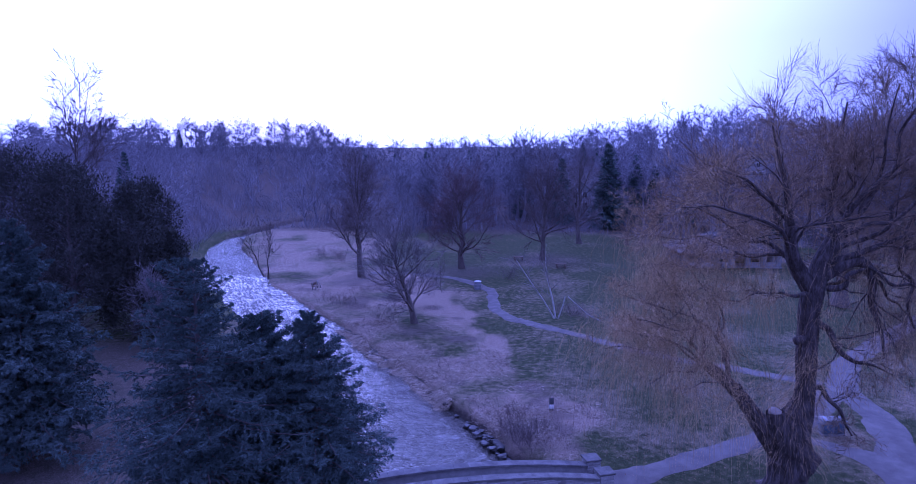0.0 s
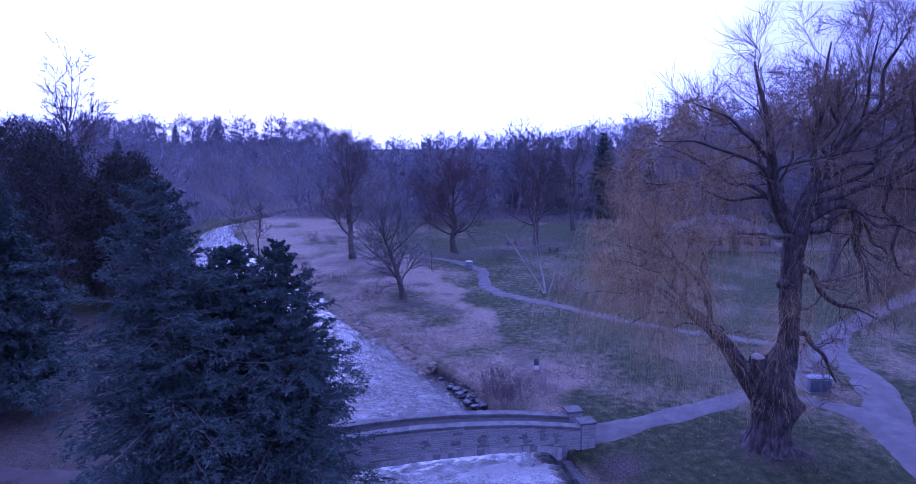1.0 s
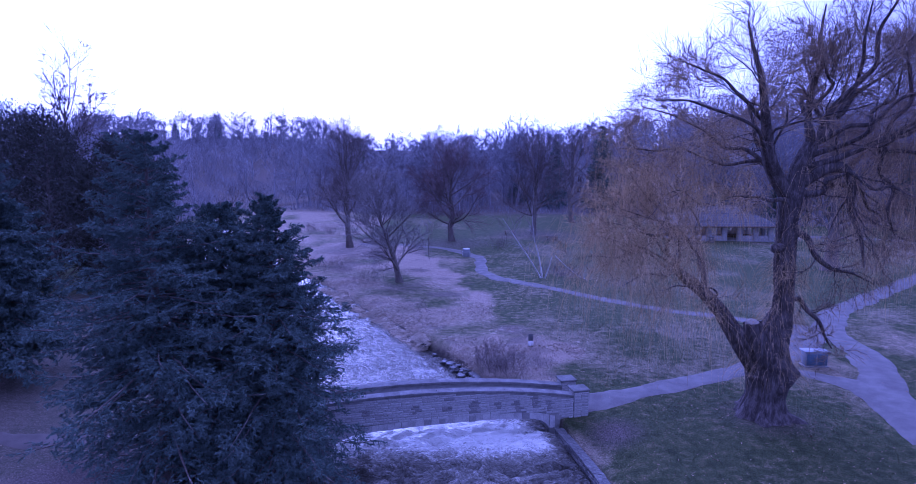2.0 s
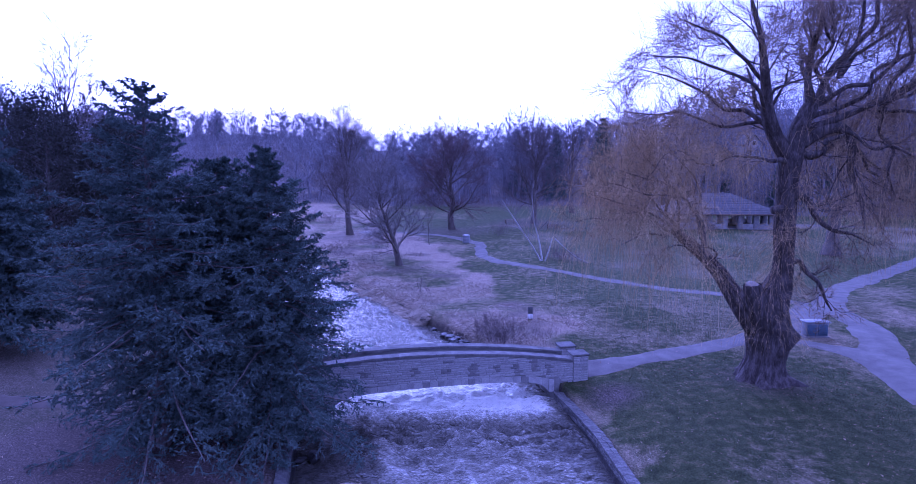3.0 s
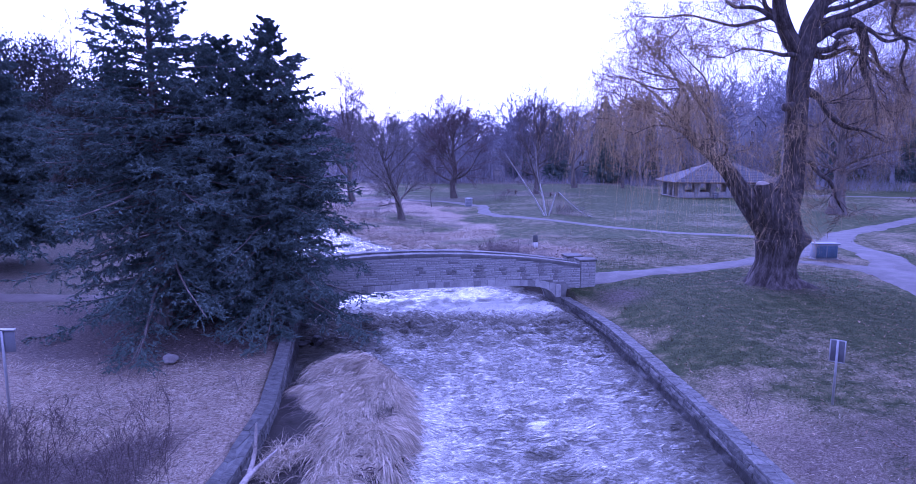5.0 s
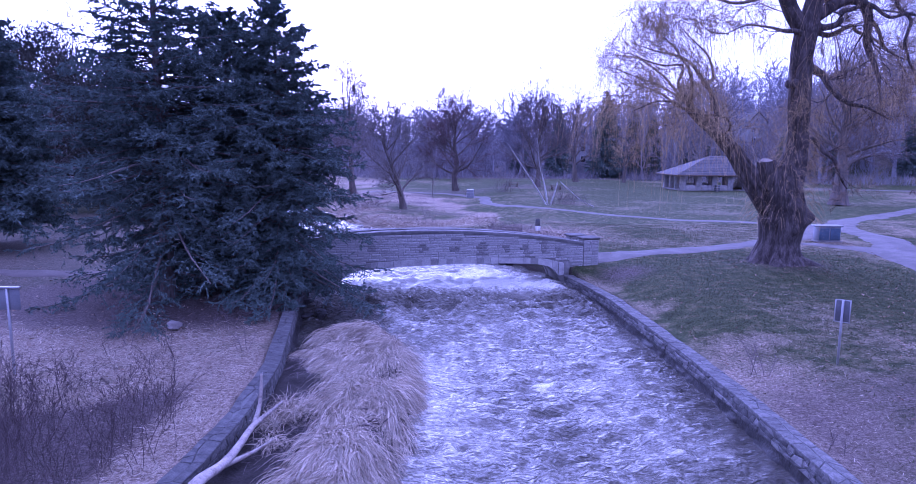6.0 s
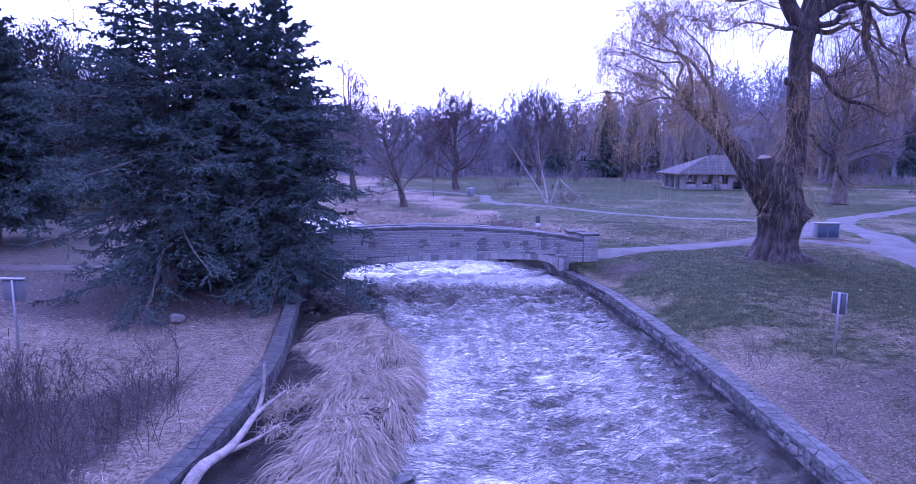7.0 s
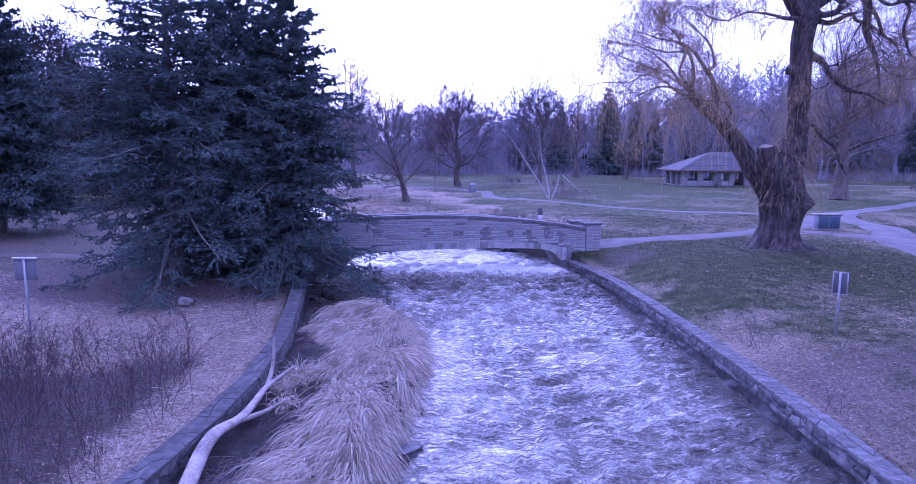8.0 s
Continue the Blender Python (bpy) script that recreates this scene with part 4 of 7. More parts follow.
def build_willow():
    rs = np.random.RandomState(7)
    w = thing("willow_tree", "huge old weeping willow, bare with golden hanging twigs", "tree", (18.35, 33.05, 0))
    trunk = trunk_mass([(19.4, 35, -0.3), (19.35, 35, 0.4), (19.42, 35, 1.2), (19.5, 35, 2.0), (19.55, 35, 2.6), (19.35, 35, 3.5), (19.3, 35, 4.3), (19.75, 35, 5.3), (19.97, 35, 6.2), (19.98, 35, 7.3), (19.9, 35, 8.3), (19.88, 35, 9.5), (19.86, 35, 11.2), (20.0, 35, 12.4), (20.3, 35.1, 14), (20.9, 35.2, 15.2)],
                       [1.42, 1.12, 0.95, 1.1, 1.2, 1.1, 1.0, 0.76, 0.54, 0.48, 0.52, 0.5, 0.52, 0.54, 0.44, 0.36], 84, 0.14, 0.55, 1, 0.1,
                       [(1, -0.25, 2.6, 0.3, 0.6, 0.34), (-1, -0.4, 2.5, 0.16, 0.5, 0.35), (0.3, -1, 3.2, 0.16, 0.4, 0.3), (-0.5, -1, 3.9, 0.2, 0.4, 0.35), (0.15, -1, 1.9, 0.14, 0.35, 0.28), (0.7, -1, 2.3, 0.18, 0.4, 0.25), (1, 0.1, 8.4, 0.22, 0.5, 0.35), (-0.3, -1, 4.7, 0.18, 0.4, 0.3), (0.5, -1, 4.4, 0.16, 0.4, 0.4)])
    tr = part("trunk", settle(trunk), WILLOW_BARK, w, "deeply furrowed grey trunk with flared roots")
    second = trunk_mass([(19.2, 35.0, 2.2), (18.4, 34.95, 3.6), (17.75, 34.9, 4.5), (17.1, 34.9, 5.3), (16.45, 34.9, 6.2), (15.55, 34.95, 7.15), (14.7, 35, 7.85), (13.9, 35, 8.5)], [0.5, 0.62, 0.58, 0.46, 0.38, 0.34, 0.34, 0.22], 60, 0.13, 0, 2, 0.1, [(-0.4, -1, 8.0, 0.35, 0.6, 0.3), (0.5, -1, 6.4, 0.2, 0.5, 0.25)])
    part("leaning_limb", settle(second), WILLOW_BARK, tr)
    stub = trunk_mass([(18.9, 34.9, 3.0), (18.5, 34.55, 4.3), (18.2, 34.5, 5.1), (18.1, 34.5, 5.68)], [0.6, 0.56, 0.48, 0.43], 40, 0.13, 0, 3, 0.1)
    cut = part("cut_stub", settle(stub), WILLOW_BARK, tr, "sawn-off limb stub")
    part("cut_face", settle(tubes(Mass(), np.array([[(18.11, 34.5, 5.45), (18.1, 34.5, 5.69), (18.1, 34.48, 5.74), (18.1, 34.48, 5.745)]]), np.array([[0.36, 0.36, 0.28, 0.0]]), 18)), SAWN, cut, "pale sawn wood")
    knob = tubes(Mass(), np.array([[(19.7, 34.8, 9.9), (19.3, 34.7, 9.8), (19.0, 34.62, 9.78), (18.93, 34.6, 9.77), (18.92, 34.6, 9.77)]]), np.array([[0.3, 0.22, 0.24, 0.15, 0.0]]), 12)
    part("healed_knob", settle(knob), WILLOW_BARK, tr)
    limbs = [
        [(15.5, 34.9, 7.5, .34), (15.2, 34.9, 8.6, .31), (14.9, 34.9, 9.4, .28), (14.45, 34.9, 10.2, .24), (13.9, 34.9, 10.9, .2), (13.2, 34.9, 11.45, .15), (12.0, 34.9, 11.5, .1), (10.6, 34.8, 11.9, .05)],
        [(14.0, 35, 8.3, .26), (13.7, 35.1, 9.9, .2), (13.3, 35.1, 11.2, .14), (12.4, 35.2, 12.1, .1), (11.3, 35.3, 13.7, .05)],
        [(14.1, 34.6, 8.3, .22), (13.4, 34.5, 9.4, .17), (12.8, 34.3, 10.3, .13), (11.4, 34, 11.0, .09), (9.6, 33.7, 11.3, .04)],
        [(14.1, 34.7, 8.3, .22), (13.1, 34.6, 9.0, .16), (12.4, 34.4, 9.5, .13), (11.2, 34.2, 10.1, .1), (9.4, 34, 10.5, .04)],
        [(14.0, 34.9, 8.4, .2), (12.9, 35, 8.85, .14), (11.3, 35.2, 9.3, .1), (9.4, 35.4, 9.3, .06), (8.4, 35.5, 9.0, .035)],
        [(14.3, 35, 8.2, .22), (13.4, 36, 9.8, .16), (11.6, 36.8, 11.2, .1), (9.8, 37.4, 11.8, .05)],
        [(15.2, 35, 8.4, .24), (15.2, 35.8, 10.4, .16), (14.6, 36.6, 12.2, .1), (13.6, 37.2, 13.6, .05)],
        [(16.2, 34.7, 6.4, .18), (15.3, 33.8, 7.6, .13), (13.6, 32.8, 8.2, .09), (12.2, 32, 8.0, .05)],
        [(14.2, 34.8, 8.2, .2), (13.2, 33.8, 8.6, .15), (11.6, 32.8, 8.7, .1), (10.2, 32.2, 8.2, .05)],
        [(20.1, 35, 12.2, .6), (19.3, 34.9, 13.3, .54), (18.6, 34.8, 14.3, .46), (18.0, 34.5, 15.6, .36), (17.6, 34.2, 17.4, .24), (17, 33.8, 19.4, .14), (16.5, 33.6, 21, .07)],
        [(18.9, 34.9, 13.9, .3), (17.8, 35.6, 14.8, .22), (16.2, 36.2, 15.6, .15), (14.2, 36.8, 16.8, .1), (12.6, 37, 17.2, .05)],
        [(20.8, 35.2, 14.8, .42), (21.2, 35.6, 16.8, .36), (21.6, 36.0, 19, .28), (21.4, 36.3, 20.6, .18), (21.8, 36.6, 22.4, .08)],
        [(20.9, 35.2, 14.9, .38), (22.0, 35.0, 16.6, .3), (23.2, 34.8, 19, .24), (23.6, 34.6, 21, .16), (24.4, 34.4, 22.8, .07)],
        [(20.4, 35.1, 14.0, .4), (22.0, 34.9, 14.5, .34), (24.2, 34.5, 15.2, .28), (26.4, 34.2, 17, .2), (27.6, 34, 19.6, .1)],
        [(20.3, 35, 13.2, .42), (21.5, 34.9, 13.95, .38), (22.65, 34.8, 13.9, .34), (23.05, 34.7, 12.7, .29), (23.45, 34.6, 11.35, .22), (23.7, 34.5, 10.5, .15), (23.9, 34.4, 8.8, .07)],
        [(20.3, 35, 13.05, .26), (21.35, 34.9, 13.1, .22), (22.1, 34.9, 13.5, .16), (22.7, 34.8, 13.8, .1)],
        [(20.0, 35, 10.9, .36), (21.0, 34.8, 10.4, .27), (21.5, 34.6, 9.4, .2), (22.15, 34.5, 8.8, .15), (23.3, 34.3, 8.5, .09), (24.4, 34.2, 7.9, .04)],
        [(24.3, 34.5, 15.1, .22), (24.4, 34.5, 14, .2), (24.85, 34.5, 13.3, .18), (24.7, 34.4, 11, .13), (25.2, 34.4, 10.5, .1), (26.6, 34.3, 10.2, .05)],
        [(19.8, 34.8, 12.3, .2), (18.5, 34.3, 12.45, .14), (17.9, 34.2, 12.55, .1), (16.4, 34, 12.7, .06), (15.2, 33.8, 12.2, .03)],
        [(19.9, 35, 7.2, .24), (21.4, 34.8, 6.0, .16), (21.9, 34.7, 5.3, .12), (22.6, 34.5, 4.2, .06)],
        [(24.0, 34.6, 14.9, .22), (25.6, 34.2, 14.8, .18), (27.2, 33.8, 14.0, .13), (28.6, 33.5, 12.2, .07)],
        [(20.3, 35.3, 12.2, .3), (20.2, 36.6, 13.6, .24), (19.6, 38, 15.4, .18), (19.2, 39.2, 17.6, .08)],
        [(20.9, 35.5, 14.6, .3), (22.6, 37, 16, .22), (24.2, 38.6, 17.8, .15), (25.2, 39.6, 19.8, .07)],
        [(18.8, 34.9, 14, .26), (17.4, 34.4, 17.2, .2), (15.2, 34, 18.6, .13), (13.4, 33.8, 19.2, .06)],
        [(18.5, 34.7, 14.6, .24), (16.6, 33.6, 16.4, .17), (14, 32.8, 17.2, .11), (11.8, 32.2, 17.2, .05)],
        [(18.6, 35.2, 14.4, .2), (16.2, 37, 14.6, .15), (13.8, 38, 15, .1), (11.6, 38.4, 15, .05)],
        [(24.2, 34.5, 15.2, .25), (26.5, 35.5, 16, .18), (28.5, 36.2, 17.6, .12), (30, 36.6, 19.5, .06)],
        [(22.0, 35, 16.6, .24), (24.5, 36.2, 18.2, .17), (26.5, 37, 20, .1), (27.8, 37.5, 21.8, .05)],
        [(22.6, 34.8, 13.9, .2), (24.5, 33.6, 13.2, .15), (26, 32.8, 12.4, .1), (27.5, 32, 11.2, .06)],
        [(20.6, 35.6, 12.6, .22), (23, 37, 13.2, .16), (25.4, 38.2, 13, .11), (27.6, 39, 11.8, .06)],
        [(20.9, 35.3, 14.6, .3), (23.4, 35.6, 15.8, .22), (25.4, 36.4, 17.6, .15), (26.8, 37.2, 20, .07)],
        [(21.4, 35.2, 15.4, .28), (24, 34, 17, .2), (26.6, 33, 18.2, .13), (29, 32.4, 18.4, .06)],
        [(21.1, 35.5, 15.6, .28), (21.6, 37.4, 17.2, .2), (22.4, 39.2, 19, .13), (22.8, 40.4, 20.8, .06)],
        [(24.2, 34.5, 15.2, .2), (25.4, 33.4, 16.6, .16), (27.4, 32.6, 18.6, .1), (28.4, 32.2, 20.6, .05)],
        [(26.3, 34.2, 16.8, .16), (28, 34.6, 16.4, .12), (29.6, 35, 15, .08), (30.4, 35.2, 13.4, .04)],
        [(22.8, 34.8, 13.4, .16), (24.2, 35.6, 12.2, .12), (25.8, 36.4, 11.6, .08), (27.2, 37, 10.2, .04)],
        [(22.0, 35, 16.6, .22), (22.7, 35, 19.2, .17), (23.1, 35.2, 21.4, .11), (23.4, 35, 23.2, .05)],
        [(21.4, 35.2, 15.4, .24), (21.1, 35, 17.8, .18), (20.9, 34.6, 19.2, .11), (20.6, 34.6, 20.2, .05)],
        [(24.2, 34.5, 15.4, .24), (25.2, 34.7, 18.6, .18), (25.8, 34.9, 21.0, .11), (26.4, 35, 22.8, .05)],
        [(15.4, 33.9, 12.2, .09), (13.6, 33.6, 12.7, .06), (12.0, 33.4, 12.1, .04), (10.7, 33.2, 10.8, .025)],
    ]
    P, R = spread(limbs, 15)
    # crooked growth: each limb snakes from side to side
    k = np.arange(15)
    for i in range(len(P)):
        sway = np.stack([value_noise(k * 0.42 + 7.3 * i, k * 0 + 3.1 * c, 140 + c) for c in range(3)], -1)
        P[i] += sway * 0.55 * np.sin(np.pi * np.minimum(1, k / 14 + 0.12))[:, None] * smooth(k / 3)[:, None]
    R = R * np.where(P[:, :1, 2] > 13.6, 0.5, np.where(P[:, :1, 0] < 16.3, 0.44, 0.74))
    for i in range(len(P)):
        part("limb", settle(trunk_mass(P[i], R[i], 9, 0.08, 0, 4 + i % 5)), WILLOW_BARK, tr)
    P2, R2 = grow(rs, P, R, 9, (48, 14), 0.46, 8, 0.24, 0.05, (0.22, 0.98), 0.45, 0.22, 0.3)
    P3, R3 = grow(rs, P2, R2, 7, (44, 16), 0.48, 6, 0.22, 0.03, (0.2, 0.98), 0.5, 0.3, 0.3)
    R2, R3 = R2 * 0.62, np.maximum(R3 * 0.7, 0.009)
    m = Mass()
    tubes(m, P2, R2, 5)
    tubes(m, P3, R3, 3)
    part("branchwork", settle(m), WILLOW_BARK, w, "crooked bare branches", kind="stuff")
    # hanging twigs: they set out upwards, arch over and drop
    tips = np.concatenate([P3, P2[:, :6]])
    tr_ = np.concatenate([R3[:, :6], R2[:, :6] * 0.5])
    P4, R4 = grow(rs, tips[:, :6], tr_, 11, (44, 18), 0.8, 4, 0.18, -0.02, (0.15, 1.0), 0.5, 0.5, 0.1)
    high = ((P4[:, 0, 2] > 16.5) & (P4[:, 0, 0] > 17.5)) | (P4[:, 0, 0] > 20.8)
    part("twig_mass", settle(ribbons(Mass(), P4[~high], 0.0066, rs)), WILLOW_TWIG, w, "fine bare twigs", kind="stuff")
    # the crown's top is a close haze of upright grey-brown shoots
    up = P3[:, 0, 2] > 14.0
    P5, R5 = grow(rs, P3[up], R3[up], 10, (34, 14), 1.15, 4, 0.16, 0.1, (0.1, 1.0), 0.5, 0.5, 0.1)
    part("crown_twig_mass", settle(ribbons(ribbons(Mass(), P4[high], 0.0075, rs), P5, 0.0088, rs)), CROWN_TWIG, w, "fine grey-brown upper twigs", kind="stuff")
    bare = (P4[:, 0, 2] < 9) & (P4[:, 0, 0] > 18.5)
    start = P4[~bare & (rs.rand(len(P4)) < np.where(P4[:, 0, 2] > 16, 0.35, np.where(P4[:, 0, 0] < 16.5, 0.45, 0.5)))][:, -1]
    n = len(start)
    L = rs.uniform(0.7, 4.4, n) * np.where(start[:, 2] > 17, 0.4, 1.0) * np.where((start[:, 0] < 16) & (start[:, 2] < 11), 1.3, 1.0)
    L = np.minimum(L, np.maximum(start[:, 2] - 1.2, 0.3))
    d = unit(rs.normal(size=(n, 3)) * np.array([1, 1, 0.25]))
    part("hanging_whip_mass", settle(strands(Mass(), start, d, L, 0.0045, rs, 1.6, 5, 0.09)), WILLOW_TWIG, w, "golden hanging whips", kind="stuff")
    # shoots sprouting from the trunk's burls
    n = 1000
    z = rs.uniform(2.4, 9.0, n)
    a = rs.uniform(0, 6.283, n)
    cx, r = np.interp(z, [2.2, 4.3, 6.2, 9.5], [19.5, 19.3, 19.95, 19.9]), np.interp(z, [2.2, 4.3, 6.2, 9.5], [1.2, 1.15, 0.55, 0.5])
    p = np.stack([cx + r * np.cos(a), 35 + r * np.sin(a), z], -1)
    out = np.stack([np.cos(a), np.sin(a), rs.uniform(0, 0.8, n)], -1)
    part("shoot_mass", settle(strands(Mass(), p, unit(out), rs.uniform(0.4, 2.0, n), 0.006, rs, 0.9, 5, 0.15)), WILLOW_TWIG, w, "tangled shoots on the trunk", kind="stuff")


def bare_tree(seed, height, r, n=(11, 7, 6, 4), first=0.22, spread_a=50, up=0.08, lean=(0, 0), reach=0.52, K=(8, 6, 4, 3), wander=0.13):
    """Arrays of a leafless broadleaf tree at the origin: trunk, limbs, twigs."""
    rs = np.random.RandomState(seed)
    k = np.linspace(0, 1, K[0])
    bole = 0.6 * height
    trunk = np.stack([lean[0] * k ** 1.3 + 0.02 * height * value_noise(k * 4, k * 0 + seed, seed), lean[1] * k ** 1.3 + 0.02 * height * value_noise(k * 4 + 9, k * 0 + seed, seed), bole * k], -1)[None]
    R = (r * (1 - 0.72 * k ** 0.9))[None]
    R[0, 0] *= 1.35
    top = max(4, n[0] // 3)
    A, RA = grow(rs, trunk, R, n[0] - top, (spread_a, 12), reach * 1.25, K[1], wander, up, (first / 0.6, 0.95), 0.55, 0.2, 0.25)
    C, RC = grow(rs, trunk, R, top, (24, 10), 0.72, K[1], wander * 0.8, up * 0.6, (0.86, 1.0), 0.75, 0.2, 0.0)
    P1, R1 = np.concatenate([A, C]), np.concatenate([RA, RC])
    P2, R2 = grow(rs, P1, R1, n[1], (42, 13), 0.48, K[2], wander + 0.03, up * 0.9, (0.2, 0.98), 0.55, 0.3, 0.4)
    P3, R3 = grow(rs, P2, R2, n[2], (36, 13), 0.66, K[3], wander + 0.04, up * 0.8, (0.15, 0.95), 0.55, 0.4, 0.35)
    out = [(trunk, R), (P1, R1), (P2, R2), (P3, R3)]
    if n[3]:
        out.append(grow(rs, P3, R3, n[3], (32, 13), 0.8, 3, 0.14, 0.05, (0.1, 0.9), 0.6, 0.5, 0.3))
    return out


def place_bare_tree(name, label, at, levels, bark, twig, floor=0.012, group=""):
    t = thing(name, label, "tree", at, group)
    off = np.array(at)
    a = Mass()
    tubes(a, levels[0][0] + off - np.array([0, 0, 0.3]), levels[0][1], 10)
    part("trunk", a, bark, t)
    for P, R in zip(*levels[1]):
        part("limb", tubes(Mass(), (P + off)[None], 0.8 * R[None], 6), bark, t)
    b = Mass()
    tubes(b, levels[2][0] + off, np.maximum(0.7 * levels[2][1], floor), 4)
    part("branchwork", b, bark, t, kind="stuff")
    c = Mass()
    for P, R in levels[3:]:
        if at[1] > 60 and P is levels[-1][0]:
            d = P[:, -1] - P[:, 0]
            blades(c, P[:, 0] + off, d, 1.2 * np.linalg.norm(d, axis=1), floor * 1.15, np.random.RandomState(1))
        else:
            tubes(c, P + off, np.maximum(R, floor), 3)
    part("twig_mass", c, twig, t, kind="stuff")
    return t


def spruce_parts(seed, height, radius, bare=0.06, droop=0.5, gap=0.35, layers=0.45, top_thin=0.9, blade=0.15, dense=1.0, per=(9, 5, 8), slim=0.17, hang=0.1, open_low=0.0):
    """Trunk, boughs and needles of a spruce at the origin."""
    rs = np.random.RandomState(seed)
    k = np.linspace(0, 1, 10)
    trunk = np.stack([0.15 * value_noise(k * 3, k * 0 + seed, seed), 0.15 * value_noise(k * 3 + 5, k * 0 + seed, seed), height * k - 0.3 * (1 - k)], -1)[None]
    tR = (0.021 * height * (1 - 0.93 * k) + 0.012)[None]
    zs, z = [], bare * height
    while z < height * 0.985:
        zs.append(z)
        z += gap * (1 + layers * smooth((z / height - 0.55) / 0.3))
    starts, dirs, lens = [], [], []
    for z in zs:
        f = 1 - z / height
        n = 9 if f > 0.45 else 7 if f > 0.25 else 6
        a0 = rs.uniform(0, 6.28)
        full = radius * (min(1.0, f / 0.75) ** top_thin) * rs.uniform(0.8, 1.12)
        for j in range(n):
            a = a0 + j * 6.283 / n + rs.normal(0, 0.25)
            if f > 0.68 and rs.rand() < open_low:
                continue
            starts.append((0, 0, z + rs.uniform(-0.12, 0.12)))
            lift = 0.5 * (1 - f) ** 4 + 0.14 * (1 - f) - 0.16 * f
            dirs.append((math.cos(a), math.sin(a), lift))
            lens.append(full * rs.choice([rs.uniform(0.5, 0.8), rs.uniform(0.85, 1.12)]) + 0.12)
    start, d, L = np.array(starts), unit(np.array(dirs)), np.array(lens)
    start[:, 0] += np.interp(start[:, 2], trunk[0, :, 2], trunk[0, :, 0])
    start[:, 1] += np.interp(start[:, 2], trunk[0, :, 2], trunk[0, :, 1])
    K = 7
    pts, cur = [start], d
    f = 1 - start[:, 2:3] / height
    for s in range(K - 1):
        pts.append(pts[-1] + cur * (L / (K - 1))[:, None])
        bend = np.array([0, 0, 1.0]) * (-droop * 0.22 * f if s < 3 else 0.13)
        cur = unit(cur + bend + 0.05 * rs.normal(size=cur.shape))
    B = np.stack(pts, 1)
    bR = (0.012 + 0.011 * L)[:, None] * np.linspace(1, 0.2, K)[None]
    # side sprays lie in the bough's plane
    n2 = int(17 * dense)
    S, sR = grow(rs, B, bR, n2, (56, 12), 0.3, 4, 0.12, -hang, (0.18, 0.98), 0.4, 0.3, 0.55, flat=0.9)
    S2, sR2 = grow(rs, S, sR, 4, (48, 12), 0.5, 3, 0.12, -hang * 1.2, (0.2, 0.95), 0.5, 0.4, 0.3, flat=0.6)
    wood = Mass()
    tubes(wood, B, bR, 4)
    need = Mass()

    def size(p):
        return np.interp(p.reshape(-1, 3)[:, 2] / height, [0, 0.8, 1], [1, 0.9, 0.6])

    for P, per in zip((S, S2, B[:, 3:]), per):
        n, K2, _ = P.shape
        t = rs.uniform(0.0, 1, (n, per)) * (K2 - 1)
        i = np.minimum(t.astype(int), K2 - 2)
        w = (t - i)[..., None]
        r = np.arange(n)[:, None]
        p = P[r, i] * (1 - w) + P[r, i + 1] * w
        dd = unit(P[r, i + 1] - P[r, i])
        dd = unit(dd + 0.5 * rs.normal(size=dd.shape) * np.array([1, 1, 0.7]) + np.array([0, 0, -0.08]))
        blades(need, p.reshape(-1, 3), dd.reshape(-1, 3), rs.uniform(0.7, 1.25, n * per) * blade * size(p), rs.uniform(0.6, 1.2, n * per) * blade * slim * size(p), rs)
    tm = Mass()
    tubes(tm, trunk, tR, 10)
    return tm, wood, need


def shift(mass, at):
    for v in mass.v:
        v += np.array(at, float)
    return mass


def place_spruce(label, at, **kw):
    t = thing("spruce_tree", label, "tree", at)
    tm, wood, need = spruce_parts(**kw)
    part("trunk", shift(tm, at), BARK, t)
    part("bough_wood", shift(wood, at), BARK, t, kind="stuff")
    part("needle_mass", shift(need, at), NEEDLE, t, kind="stuff")
    return t


